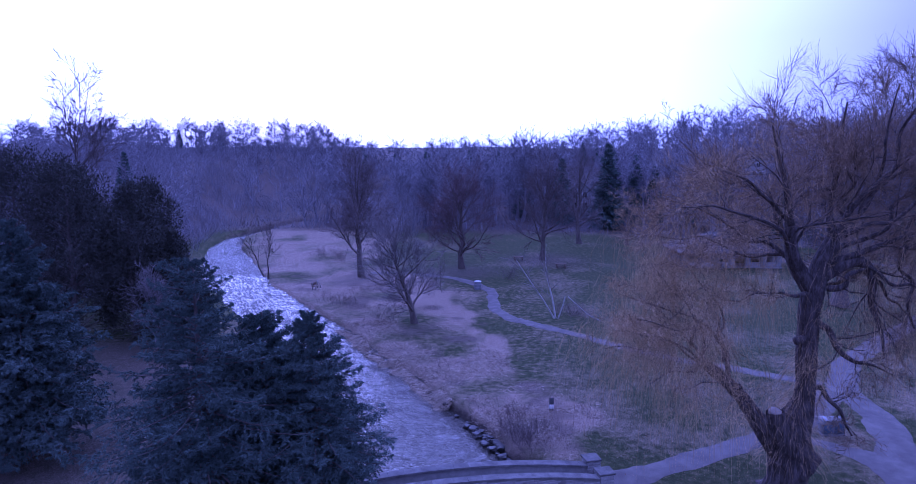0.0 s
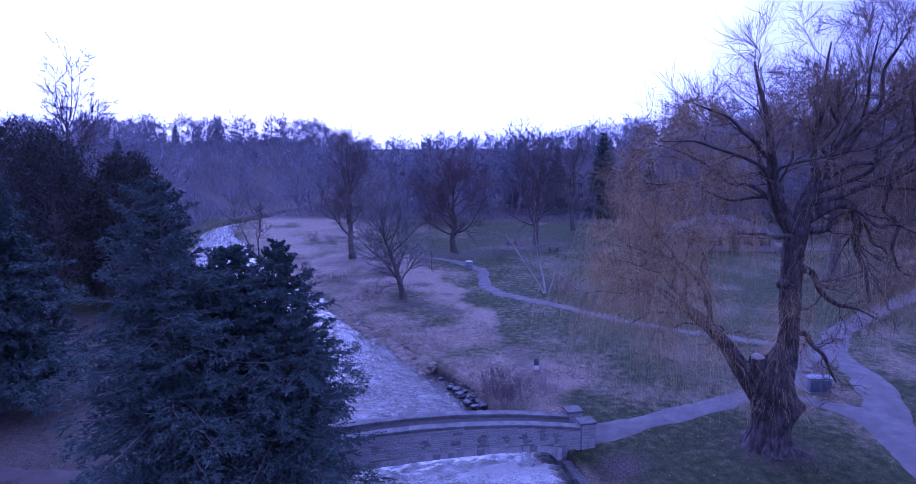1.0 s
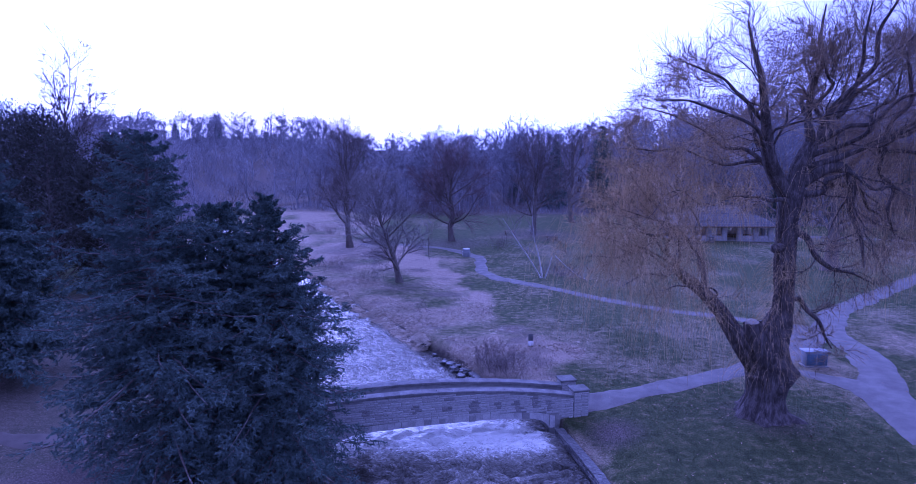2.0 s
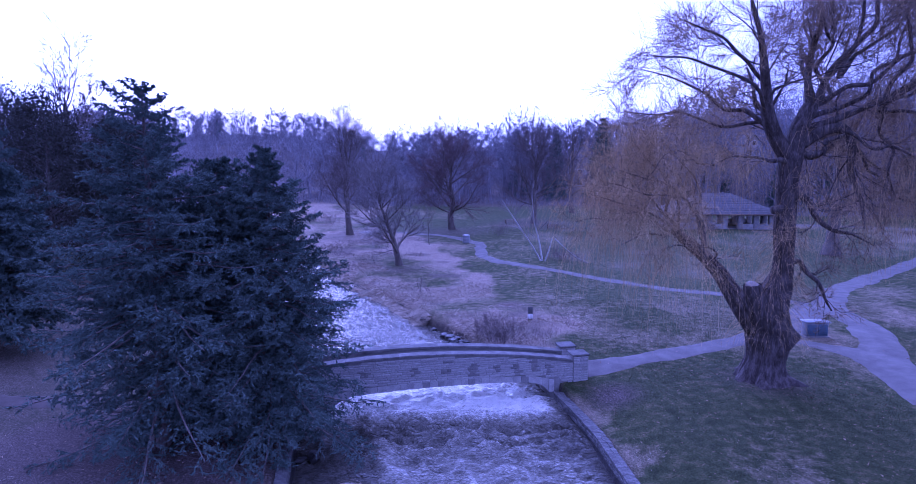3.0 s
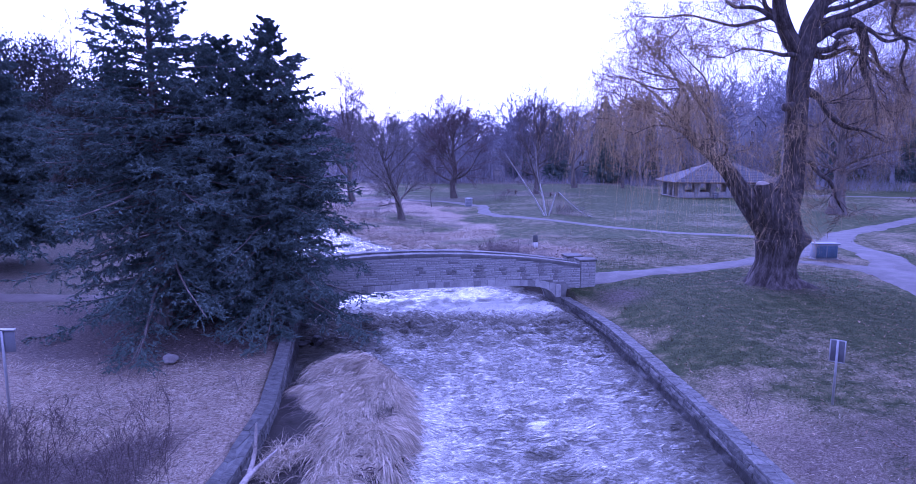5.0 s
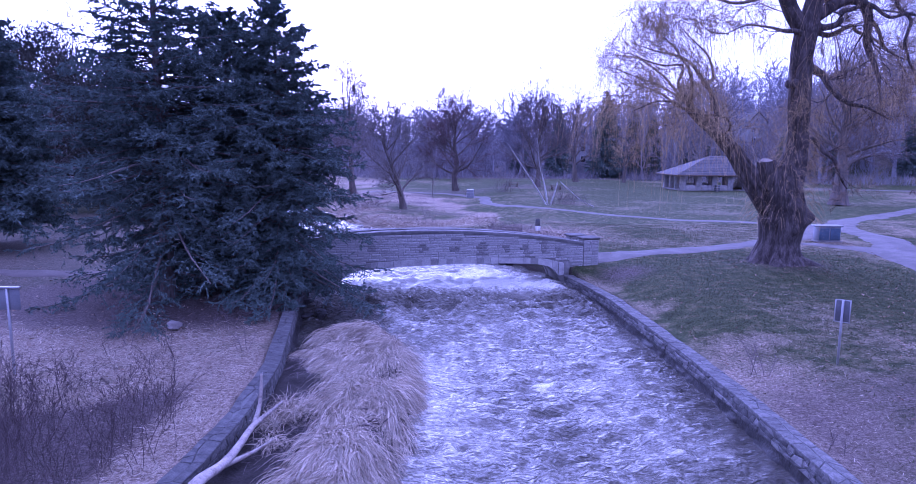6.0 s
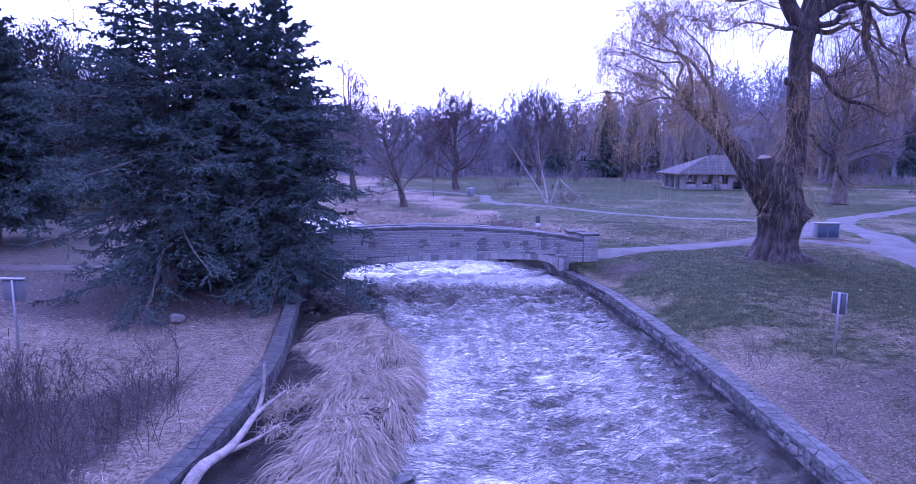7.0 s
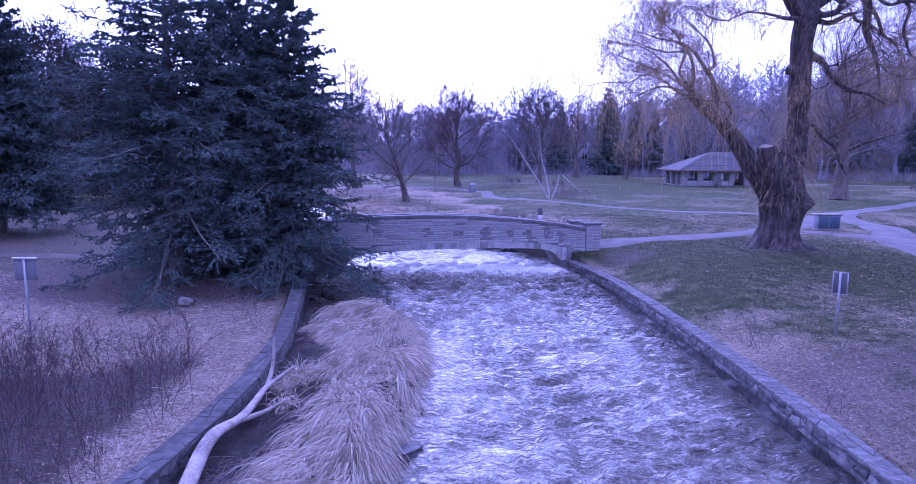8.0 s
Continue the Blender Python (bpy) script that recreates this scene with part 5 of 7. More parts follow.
def crown_tree(seed, height, radius, blade=0.32, n=9000):
    """A dense upright evergreen crown of small sprays with an uneven outline."""
    rs = np.random.RandomState(seed)
    k = np.linspace(0, 1, 6)
    trunk = np.stack([k * 0, k * 0, height * 0.9 * k - 0.3], -1)[None]
    tm = Mass()
    tubes(tm, trunk, (0.02 * height * (1 - 0.9 * k))[None], 8)
    # clumps on ascending boughs
    m = 150
    zc = height * rs.uniform(0.06, 0.97, m) ** 0.9
    prof = radius * np.clip(np.sin(np.pi * np.clip(1 - zc / height, 0, 1) ** 0.75 * 0.62) ** 0.8, 0.06, 1)
    a = rs.uniform(0, 6.283, m)
    rr = prof * rs.uniform(0.45, 1.05, m)
    c = np.stack([rr * np.cos(a), rr * np.sin(a), zc], -1)
    size = rs.uniform(0.45, 1.0, m) * radius * 0.33
    pick = rs.randint(0, m, n)
    off = unit(rs.normal(size=(n, 3))) * (rs.uniform(0.2, 1, n) ** 0.5)[:, None]
    p = c[pick] + off * size[pick][:, None] * np.array([1, 1, 1.5])
    d = unit(off + np.array([0, 0, 0.5]) + 0.5 * rs.normal(size=off.shape))
    need = Mass()
    blades(need, p, d, rs.uniform(0.6, 1.3, n) * blade, rs.uniform(0.6, 1.3, n) * blade * 0.26, rs)
    wood = Mass()
    base = np.zeros_like(c)
    base[:, 2] = np.maximum(0.2, zc - rr * 0.7)
    kk = np.linspace(0, 1, 4)[None, :, None]
    tubes(wood, base[:, None] * (1 - kk) + c[:, None] * kk, np.broadcast_to(np.linspace(0.05, 0.015, 4), (m, 4)), 3)
    return tm, wood, need


# ---- putting the place together ----
build_bridge()
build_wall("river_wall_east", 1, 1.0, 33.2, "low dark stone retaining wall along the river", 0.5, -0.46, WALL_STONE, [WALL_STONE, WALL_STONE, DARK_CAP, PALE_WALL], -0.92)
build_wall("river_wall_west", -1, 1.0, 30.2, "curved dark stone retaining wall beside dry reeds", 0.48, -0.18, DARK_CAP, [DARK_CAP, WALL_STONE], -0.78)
build_willow()

# spruces by the bridge
place_spruce("tall dark green spruce standing by the river", (-11.1, 26.2, 0), seed=3, height=15.0, radius=5.5, top_thin=0.5, gap=0.33, layers=0.6, per=(24, 10, 30), dense=1.3, blade=0.115, slim=0.24, hang=0.16, open_low=0.55)
place_spruce("dark green spruce leaning over the bridge end", (-6.5, 27.0, 0), seed=5, height=12.7, radius=4.5, top_thin=0.72, gap=0.29, layers=0.12, per=(24, 10, 30), dense=1.3, blade=0.115, slim=0.24, hang=0.16, open_low=0.4)
place_spruce("dark spruce behind the riverside pair", (-9.1, 28.6, 0), seed=8, height=12.2, radius=4.3, top_thin=0.6, gap=0.3, layers=0.1, dense=1.2, per=(10, 5, 12), blade=0.18, slim=0.24, hang=0.14, open_low=0.4)
place_spruce("dark spruce with drooping lower boughs", (-27.5, 38.5, 0), seed=11, height=15.5, radius=5.2, top_thin=0.7, bare=0.14, dense=1.3, blade=0.2, slim=0.26, per=(18, 8, 20), hang=0.22)


def evergreen(label, at, seed, height, radius, **kw):
    t = thing("cedar_tree", label, "tree", at, "cedars on the west bank")
    tm, wood, need = crown_tree(seed, height, radius, **kw)
    part("trunk", shift(tm, at), BARK, t)
    part("bough_wood", shift(wood, at), BARK, t, kind="stuff")
    part("foliage", shift(need, at), CEDAR, t, kind="stuff")
    return t


for i, (x, y, h, r) in enumerate([(-27.5, 63, 7, 2.2), (-30.5, 66, 11, 3), (-35, 67, 16, 4.2), (-42, 68, 18.5, 5.6), (-49, 70, 19.5, 6.2), (-57, 72, 20, 6), (-38, 78, 16, 4.5), (-64, 78, 20, 6), (-52, 86, 17, 5)]):
    evergreen("broad dark evergreen in a dense row", (x, y, float(land(x, y))), 30 + i, h, r, n=22000, blade=0.3)

# park trees on the lawn
place_bare_tree("park_tree", "bare leaning crooked tree in dry grass", (-5.1, 71.2, -0.4), bare_tree(41, 12.8, 0.42, (20, 11, 8, 5), 0.1, 55, 0.08, (-2.4, 0), 0.6), BARK, GREY_TWIG)
place_bare_tree("maple_tree", "broad bare maple with reddish twigs", (0.57, 103.5, -0.3), bare_tree(43, 16.5, 0.55, (24, 11, 8, 5), 0.12, 56, 0.11, (0, 0), 0.66), BARK, MAPLE_TWIG)
place_bare_tree("park_tree", "tall bare tree with upright limbs on the lawn", (-15.4, 97.5, -0.4), bare_tree(47, 18.5, 0.55, (20, 11, 8, 5), 0.18, 52, 0.1, (0, 0), 0.52), BARK, TWIG)
place_bare_tree("park_tree", "bare tree with several dark limbs", (15, 110, 0), bare_tree(53, 18, 0.5, (22, 11, 8, 5), 0.1, 55, 0.08, (0, 0), 0.62), BARK, TWIG)
place_bare_tree("park_tree", "bare tree near the wood's edge", (24.5, 128, 0), bare_tree(59, 19, 0.55, (18, 9, 7, 4), 0.15, 46, 0.1), BARK, TWIG)
place_bare_tree("park_tree", "large bare tree beside the footpath", (48.4, 78.8, 0), bare_tree(61, 20, 0.95, (20, 9, 7, 5), 0.18, 52, 0.04), BARK, TWIG)
place_bare_tree("park_tree", "small bare tree by the shelter", (34, 126, 0), bare_tree(67, 11, 0.4, (14, 8, 6, 2), 0.2, 50, -0.04), BARK, WILLOW_TWIG)
place_bare_tree("park_tree", "tall bare tree standing above the wood", (-75, 125, float(land(-75, 125))), bare_tree(71, 30, 0.6, (15, 8, 6, 3), 0.25, 36, 0.1, (1, 0), 0.5), BARK, TWIG, 0.036)
place_bare_tree("small_tree", "pale bare shrubby tree beside the evergreens", (-30, 61, 0), bare_tree(73, 8.0, 0.16, (14, 9, 6, 2), 0.06, 42, 0.06, (0, 0), 0.7), GREY_TWIG, GREY_TWIG, 0.016)
place_bare_tree("sapling", "slim bare sapling by the far bank", (-29, 95, 0), bare_tree(79, 9.5, 0.14, (12, 7, 5, 0), 0.2, 36, 0.1, (0.6, 0), 0.5), BARK, TWIG, 0.018)
place_bare_tree("sapling", "leaning bare sapling by the far bank", (-30.3, 97, 0), bare_tree(83, 9.0, 0.13, (12, 7, 5, 0), 0.2, 36, 0.1, (-2.2, 0), 0.5), BARK, TWIG, 0.018)
place_bare_tree("sapling", "thin bare sapling in front of the maple", (-2.3, 86, -0.4), bare_tree(89, 5.5, 0.06, (9, 6, 4, 0), 0.25, 40, 0.08, (0, 0), 0.4), BARK, TWIG, 0.012)


def build_birch():
    """A birch of three stems, one snapped over, at the lawn's edge."""
    rs = np.random.RandomState(17)
    b = thing("birch_tree", "white multi-stemmed birch with a snapped leaning stem", "tree", (11.3, 71.3, 0))
    stems = [
        [(11.2, 71.3, -0.1, .1), (10.0, 71.2, 2.0, .075), (8.2, 71.0, 4.6, .05), (6.6, 71, 7.0, .03)],
        [(11.3, 71.4, -0.1, .11), (10.9, 71.4, 2.4, .08), (10.2, 71.5, 4.8, .055), (10.0, 71.5, 7.2, .03)],
        [(11.5, 71.3, -0.1, .09), (12.0, 71.2, 1.4, .075), (12.3, 71.2, 2.7, .06)],
        [(12.6, 71.0, 2.75, .05), (13.6, 70.8, 1.8, .045), (15.0, 70.6, 0.6, .035), (16.3, 70.4, 0.05, .03)],
    ]
    for s in stems:
        P, R = spread([s], 8)
        part("stem", tubes(Mass(), P, R * 1.1, 8), BIRCH, b)
    P, R = spread(stems[:2] + stems[3:], 8)
    P2, R2 = grow(rs, P, R, 11, (45, 12), 0.3, 4, 0.15, 0.02, (0.35, 1), 0.5, 0.4, 0.3)
    P3, R3 = grow(rs, P2, R2, 6, (45, 15), 0.5, 3, 0.2, -0.05, (0.2, 1), 0.5, 0.5, 0.3)
    m = Mass()
    tubes(m, P2, np.maximum(R2, 0.015), 4)
    tubes(m, P3, np.maximum(R3, 0.01), 3)
    part("twig_mass", m, GREY_TWIG, b, kind="stuff")


build_birch()


# far woods: many bare trees and some conifers, one object each
def woods():
    rs = np.random.RandomState(99)
    kinds = []
    for s in range(11):
        m = Mass()
        lv = bare_tree(200 + s, 1.0, 0.013, (12, 6, 5, 1) if s < 4 else (12, 5, 4, 1) if s < 8 else (14, 6, 4, 1), 0.05, 42, 0.1, (0, 0), 0.42, (4, 4, 3, 2))
        for (P, R), sides in zip(lv[:3 if s < 4 else 2], (4, 3, 3)):
            tubes(m, P, np.maximum(R, 0.0026), sides)
        for (P, R), w in zip(lv[3:5] if s < 4 else lv[2:5], (0.0026, 0.0022) if s < 4 else (0.003, 0.003, 0.0026) if s < 8 else (0.005, 0.005, 0.005)):
            d = P[:, -1] - P[:, 0]
            blades(m, P[:, 0], d, np.linalg.norm(d, axis=1) * 1.3, w, rs)
        kinds.append(m.arrays())
    out = Mass()
    spots = []
    for _ in range(12000):
        x, y = rs.uniform(-200, 220), rs.uniform(95, 340)
        if len(spots) > 500:
            break
        front = 150 - 0.02 * x + 5 * math.sin(x * 0.13)
        if x > 38:
            front = 136 - 0.3 * (x - 38)
        if x < left_x(y) - 3:
            front = 88
        if y < front or abs(x) > 30 + y * 0.75:
            continue
        if left_x(y) - 5 < x < right_x(y) + 4:
            continue
        # clearings before the two houses
        if (y < 172 and abs(x - 32.5 * y / 169) < 5.5) or (y < 174 and abs(x - 80.6 * y / 172) < 5.5):
            continue
        if rs.rand() > (1.0 if y < front + 40 else 0.3):
            continue
        spots.append((x, y, y < front + 30))
    spots += [(x + rs.uniform(-1.5, 1.5), 318 + rs.uniform(-14, 14), False) for x in np.arange(-225, 235, 2.4)]
    for x, y, near in spots:
        v, q, t = kinds[rs.randint(4) if near else 8 + rs.randint(3) if y > 225 else 4 + rs.randint(4)]
        a, s = rs.uniform(0, 6.28), (rs.uniform(15.5, 20.5) if near else rs.uniform(11, 16.5)) * (1.2 if x > 52 else 1.12 if x > 13 and y < 195 else 1.0)
        c, n = math.cos(a), math.sin(a)
        w = np.stack([v[:, 0] * c - v[:, 1] * n, v[:, 0] * n + v[:, 1] * c, v[:, 2]], -1) * s * np.array([1.25, 1.25, 1])
        out.add(w + np.array([x, y, float(land(x, y)) - 0.2]), q, t)
    # crowns that merge along the crest
    n = 15000
    x, y = rs.uniform(-230, 240, n), rs.uniform(290, 332, n)
    p = np.stack([x, y, land(x, y)], -1)
    d = unit(rs.normal(size=p.shape) * np.array([0.3, 0.3, 0.1]) + np.array([0, 0, 1.0]))
    blades(out, p, d, rs.uniform(3.0, 7.0, n) + 4.5 * value_noise(x / 7, y / 9, 19), 0.11, rs)
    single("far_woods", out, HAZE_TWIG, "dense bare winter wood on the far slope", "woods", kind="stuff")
    # undergrowth along the wood's foot
    under = Mass()
    n = 190000
    x, y = rs.uniform(-170, 180, n), 80 + 255 * rs.rand(n) ** 1.5
    front = np.where(x > 38, 130 - 0.3 * (x - 38), np.where(x < left_x(y) - 2, 84, 146 + 5 * np.sin(x * 0.13)))
    ok = (y > front) & (np.abs(x) < 30 + y * 0.75) & ~((x > left_x(y) - 2.5) & (x < right_x(y) + 2)) & (value_noise(x / 6, y / 6, 14) > -0.35)
    p = np.stack([x, y, land(x, y)], -1)[ok]
    d = unit(rs.normal(size=p.shape) * np.array([0.5, 0.5, 0.2]) + np.array([0, 0, 1.0]))
    blades(under, p, d, rs.uniform(1.0, 3.0, len(p)) * (1 + 1.2 * smooth((p[:, 1] - front[ok] - 8) / 30)), 0.04, rs)
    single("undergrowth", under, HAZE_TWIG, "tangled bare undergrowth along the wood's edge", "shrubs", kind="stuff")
    pines = Mass()
    tm, wood, need = spruce_parts(seed=77, height=16.0, radius=3.3, gap=0.6, blade=1.1, dense=0.12, top_thin=1.0, per=(3, 1, 5), slim=0.2)
    arr = [m.arrays() for m in (tm, need)]
    for x, y, s in [(35.6, 152, 23), (40, 165, 21), (44.5, 160, 20), (48, 156, 17), (26, 160, 19), (62, 150, 20), (18, 175, 16), (-14, 290, 17), (-78, 150, 16), (70, 136, 12), (78, 132, 13), (90, 126, 14), (-98, 135, 17), (-40, 270, 16), (5, 285, 15), (54, 150, 15), (-70, 132, 13), (95, 130, 17), (104, 127, 15), (120, 124, 16), (-60, 312, 15), (-52, 306, 13), (-30, 310, 14), (20, 312, 16), (26, 308, 14), (34, 315, 15), (60, 310, 17), (66, 306, 15), (75, 312, 16), (112, 304, 19), (-110, 300, 15), (-128, 296, 16)]:
        for v, q, t in arr:
            pines.add(v * (s / (22 if y > 280 else 18)) + np.array([x, y, float(land(x, y)) - 0.2]), q, t)
    single("far_conifers", pines, NEEDLE, "dark conifers rising out of the bare wood", "woods", kind="stuff")


woods()


# ---- reeds, rocks and driftwood in the river ----
REED_Y = [6.5, 9.7, 11.5, 13.4, 16.3, 18, 20, 22.3, 24.3]
REED_L = [-2.6, -2.7, -2.4, -2.1, -2.2, -2.9, -3.9, -3.9, -2.9]
REED_R = [-0.3, -0.3, -0.4, -0.15, 0.05, 0.05, -0.1, -0.7, -2.2]


def reed_height(x, y):
    l, r = np.interp(y, REED_Y, REED_L), np.interp(y, REED_Y, REED_R)
    e = np.minimum(np.minimum(x - l, r - x), (24.3 - y) * 0.6)
    bar = -1.25 + 0.6 * smooth(e / 0.8 + 0.25) + 0.2 * value_noise(x * 1.1, y * 0.8, 77) * smooth(e * 1.5 + 0.3)
    shore = -0.74 - 0.14 * value_noise(x * 1.3, y * 0.9, 78) - 0.5 * smooth((y - 19) / 4)
    return np.where(x < (l + r) / 2, np.maximum(bar, shore), bar)


def build_reeds():
    rs = np.random.RandomState(23)
    t = thing("reed_bed", "flattened bed of pale dry reeds on a mud bar", "reeds", (-1.5, 16, -1.0), kind="stuff")
    ys, us = np.linspace(5.5, 24.6, 90), np.linspace(-0.12, 1.1, 44)
    Y, U = np.meshgrid(ys, us, indexing="ij")
    l, r = left_x(Y) + 0.3, np.interp(Y, REED_Y, REED_R)
    X = l + (r - l) * U
    i = np.arange(X.size).reshape(X.shape)
    q = np.stack([i[:-1, :-1], i[:-1, 1:], i[1:, 1:], i[1:, :-1]], -1).reshape(-1, 4)
    part("mud_bar", Mass().add(np.stack([X, Y, reed_height(X, Y)], -1), q), MUD, t, "dark wet mud")
    # tussocks: tall tufts that arch over and flop downstream, combed by floods
    m = Mass()
    for _ in range(330):
        cy = rs.uniform(6, 24.0)
        cl, cr = np.interp(cy, REED_Y, REED_L), np.interp(cy, REED_Y, REED_R)
        cx = rs.uniform(cl + 0.2, cr - 0.2)
        # a trampled gap with flood wrack
        if (cx + 0.75) ** 2 / 0.22 + (cy - 14.0) ** 2 / 0.7 < 1:
            continue
        n = rs.randint(70, 130)
        spot = rs.normal(0, 0.17, (n, 2))
        p = np.stack([cx + spot[:, 0], cy + spot[:, 1], np.zeros(n)], -1)
        p[:, 2] = reed_height(p[:, 0], p[:, 1]) + 0.02 + rs.uniform(0, 0.1, n)
        sway = 0.9 * value_noise(np.array([cx * 0.7]), np.array([cy * 0.35]), 79)[0]
        head = np.array([sway + 0.22 * (cx + 1.6) + rs.normal(0, 0.14), -1.0, 0.0])
        rise = rs.uniform(0.35, 0.85)
        d = unit(0.8 * head + np.c_[spot * 1.6, np.zeros(n)] + np.stack([rs.normal(0, 0.11, n), rs.normal(0, 0.11, n), rise * rs.uniform(0.35, 1.0, n)], -1))
        strands(m, p, d, rs.uniform(0.5, 1.1, n), 0.0062, rs, 0.5, 5, 0.045)
    part("reed_mass", m, STRAW, t, kind="stuff")
    c = thing("reed_tussock", "small tussock of drooping dry reeds by the wall", "reeds", (-3.15, 15.0, -1))
    m = Mass()
    for cx, cy, n in ((-3.1, 15.3, 420), (-2.7, 15.6, 260), (-3.35, 14.6, 200), (-3.0, 13.4, 160)):
        p = np.stack([cx + rs.normal(0, 0.15, n), cy + rs.normal(0, 0.2, n), rs.uniform(-0.95, -0.55, n)], -1)
        d = unit(rs.normal(size=(n, 3)) * np.array([1, 1, 0.2]) + np.array([0.2, -0.5, 0.9]))
        strands(m, p, d, rs.uniform(0.35, 0.7, n), 0.007, rs, 0.6)
    part("reed_mass", m, STRAW, c, kind="stuff")
    # flood wrack caught in the trampled gap
    k = thing("flood_wrack", "dark tangle of sodden sticks caught in the reeds", "debris", (-0.75, 14, -0.7))
    for a in range(26):
        x, y, turn = -0.75 + rs.normal(0, 0.24), 14.0 + rs.normal(0, 0.45), rs.uniform(0, 6.28)
        L, z = rs.uniform(0.2, 0.6), float(reed_height(np.array([-0.75]), np.array([14.0]))[0]) + rs.uniform(0.02, 0.16)
        P = np.array([[(x, y, z), (x + 0.5 * L * math.cos(turn), y + 0.5 * L * math.sin(turn), z + rs.uniform(0, 0.06)), (x + L * math.cos(turn + 0.2), y + L * math.sin(turn + 0.2), z + rs.uniform(-0.03, 0.04))]])
        part("stick", tubes(Mass(), P, np.array([[0.022, 0.017, 0.008]]) * rs.uniform(0.6, 1.3), 5), DRIFT if a % 6 == 0 else STEM, k)
    # sodden stalks washed in along the wall's foot
    n = 1500
    y = rs.uniform(7, 20, n)
    l, r = left_x(y) + 0.35, np.interp(y, REED_Y, REED_L) + 0.3
    x = l + (r - l) * rs.rand(n)
    ok = value_noise(x * 1.6, y * 1.2, 83) > rs.uniform(-0.5, 0.5, n)
    x, y = x[ok], y[ok]
    k = len(x)
    a = rs.normal(-1.4, 0.7, k)
    d = np.stack([np.cos(a), np.sin(a), rs.uniform(0.0, 0.35, k)], -1)
    m = strands(Mass(), np.stack([x, y, reed_height(x, y) + 0.02], -1), d, rs.uniform(0.25, 0.8, k), 0.006, rs, 0.2, 4)
    part("sodden_stalk_mass", m, TWIG, t, "dark sodden stalks", kind="stuff")


def rock(name, at, size, seed, mat, label, group=""):
    bm = bmesh.new()
    bmesh.ops.create_icosphere(bm, subdivisions=3, radius=1)
    for v in bm.verts:
        n = noise.noise(v.co * 1.1 + Vector((seed * 7.1, 0, 0))) * 0.45 + noise.noise(v.co * 2.7 + Vector((seed * 3.3, 5, 0))) * 0.2
        c = v.co * (1 + n)
        v.co = Vector((max(-0.8, min(0.85, c.x)), c.y, max(-0.7, min(0.75, c.z))))
    bmesh.ops.scale(bm, vec=size, verts=bm.verts[:])
    bmesh.ops.rotate(bm, cent=(0, 0, 0), matrix=Matrix.Rotation(seed * 1.7, 3, "Z"), verts=bm.verts[:])
    bmesh.ops.translate(bm, vec=at, verts=bm.verts[:])
    me = bpy.data.meshes.new(name)
    bm.to_mesh(me)
    bm.free()
    me.materials.append(mat)
    return tagged(new(name, me), label, "rock", group)


def build_driftwood():
    d = thing("driftwood_branch", "long bleached driftwood branch leaning on the wall", "driftwood", (-3.4, 11, -0.9))
    main = trunk_mass([(-3.45, 7.6, -0.75), (-3.5, 9.0, -0.5), (-3.64, 10.2, -0.26), (-3.62, 10.7, -0.14), (-3.5, 11.85, -0.37), (-3.45, 12.67, -0.34), (-3.47, 13.6, -0.28), (-3.27, 14.12, -0.25), (-3.05, 14.6, -0.13)],
                      [0.14, 0.13, 0.13, 0.11, 0.09, 0.075, 0.065, 0.05, 0.025], 14, 0.16, 0, 6)
    m = part("stem", main, DRIFT, d)
    part("fork", trunk_mass([(-3.46, 13.7, -0.28), (-3.42, 14.05, -0.05), (-3.4, 14.1, 0.4), (-3.39, 14.13, 0.76)], [0.06, 0.05, 0.04, 0.025], 10, 0.08, 0, 7), DRIFT, m)
    part("fork", trunk_mass([(-3.5, 11.9, -0.4), (-3.33, 12.44, -0.52), (-3.09, 12.97, -0.55), (-2.9, 13.3, -0.5)], [0.07, 0.05, 0.035, 0.02], 10, 0.08, 0, 8), DRIFT, m)
    rs = np.random.RandomState(5)
    P, R = spread([[(-3.46, 13.7, -0.28, .05), (-3.42, 14.05, -0.05, .04), (-3.4, 14.1, 0.4, .03), (-3.39, 14.13, 0.76, .02)], [(-3.33, 12.44, -0.52, .04), (-3.09, 12.97, -0.55, .03), (-2.9, 13.3, -0.5, .02)]], 5)
    P2, R2 = grow(rs, P, R, 6, (55, 10), 0.2, 3, 0.15, 0, (0.2, 1), 0.4, 0.4)
    part("twig_mass", tubes(Mass(), P2, R2, 4), DRIFT, m, kind="stuff")


MUD = material("wet_mud", [(0.012, 0.01, 0.009), (0.03, 0.026, 0.023), (0.055, 0.048, 0.043)], 2.0, 0.85, 0.8, 18, spec=0.15)
build_reeds()
build_driftwood()
rock("river_rock", (-5.0, 29.6, -0.85), (0.42, 0.34, 0.36), 1, BOULDER, "wet dark boulder in the stream", "boulders below the spruce")
rock("river_rock", (-5.75, 28.6, -0.98), (0.36, 0.26, 0.2), 2, BOULDER, "low wet dark boulder near the wall", "boulders below the spruce")
rock("river_rock", (-4.7, 26.6, -1.01), (0.42, 0.24, 0.24), 3, BOULDER, "wet dark boulder with wrack on it", "boulders below the spruce")
rock("river_rock", (-5.3, 26.4, -1.05), (0.35, 0.22, 0.14), 4, BOULDER, "flat wet dark boulder at the surface", "boulders below the spruce")
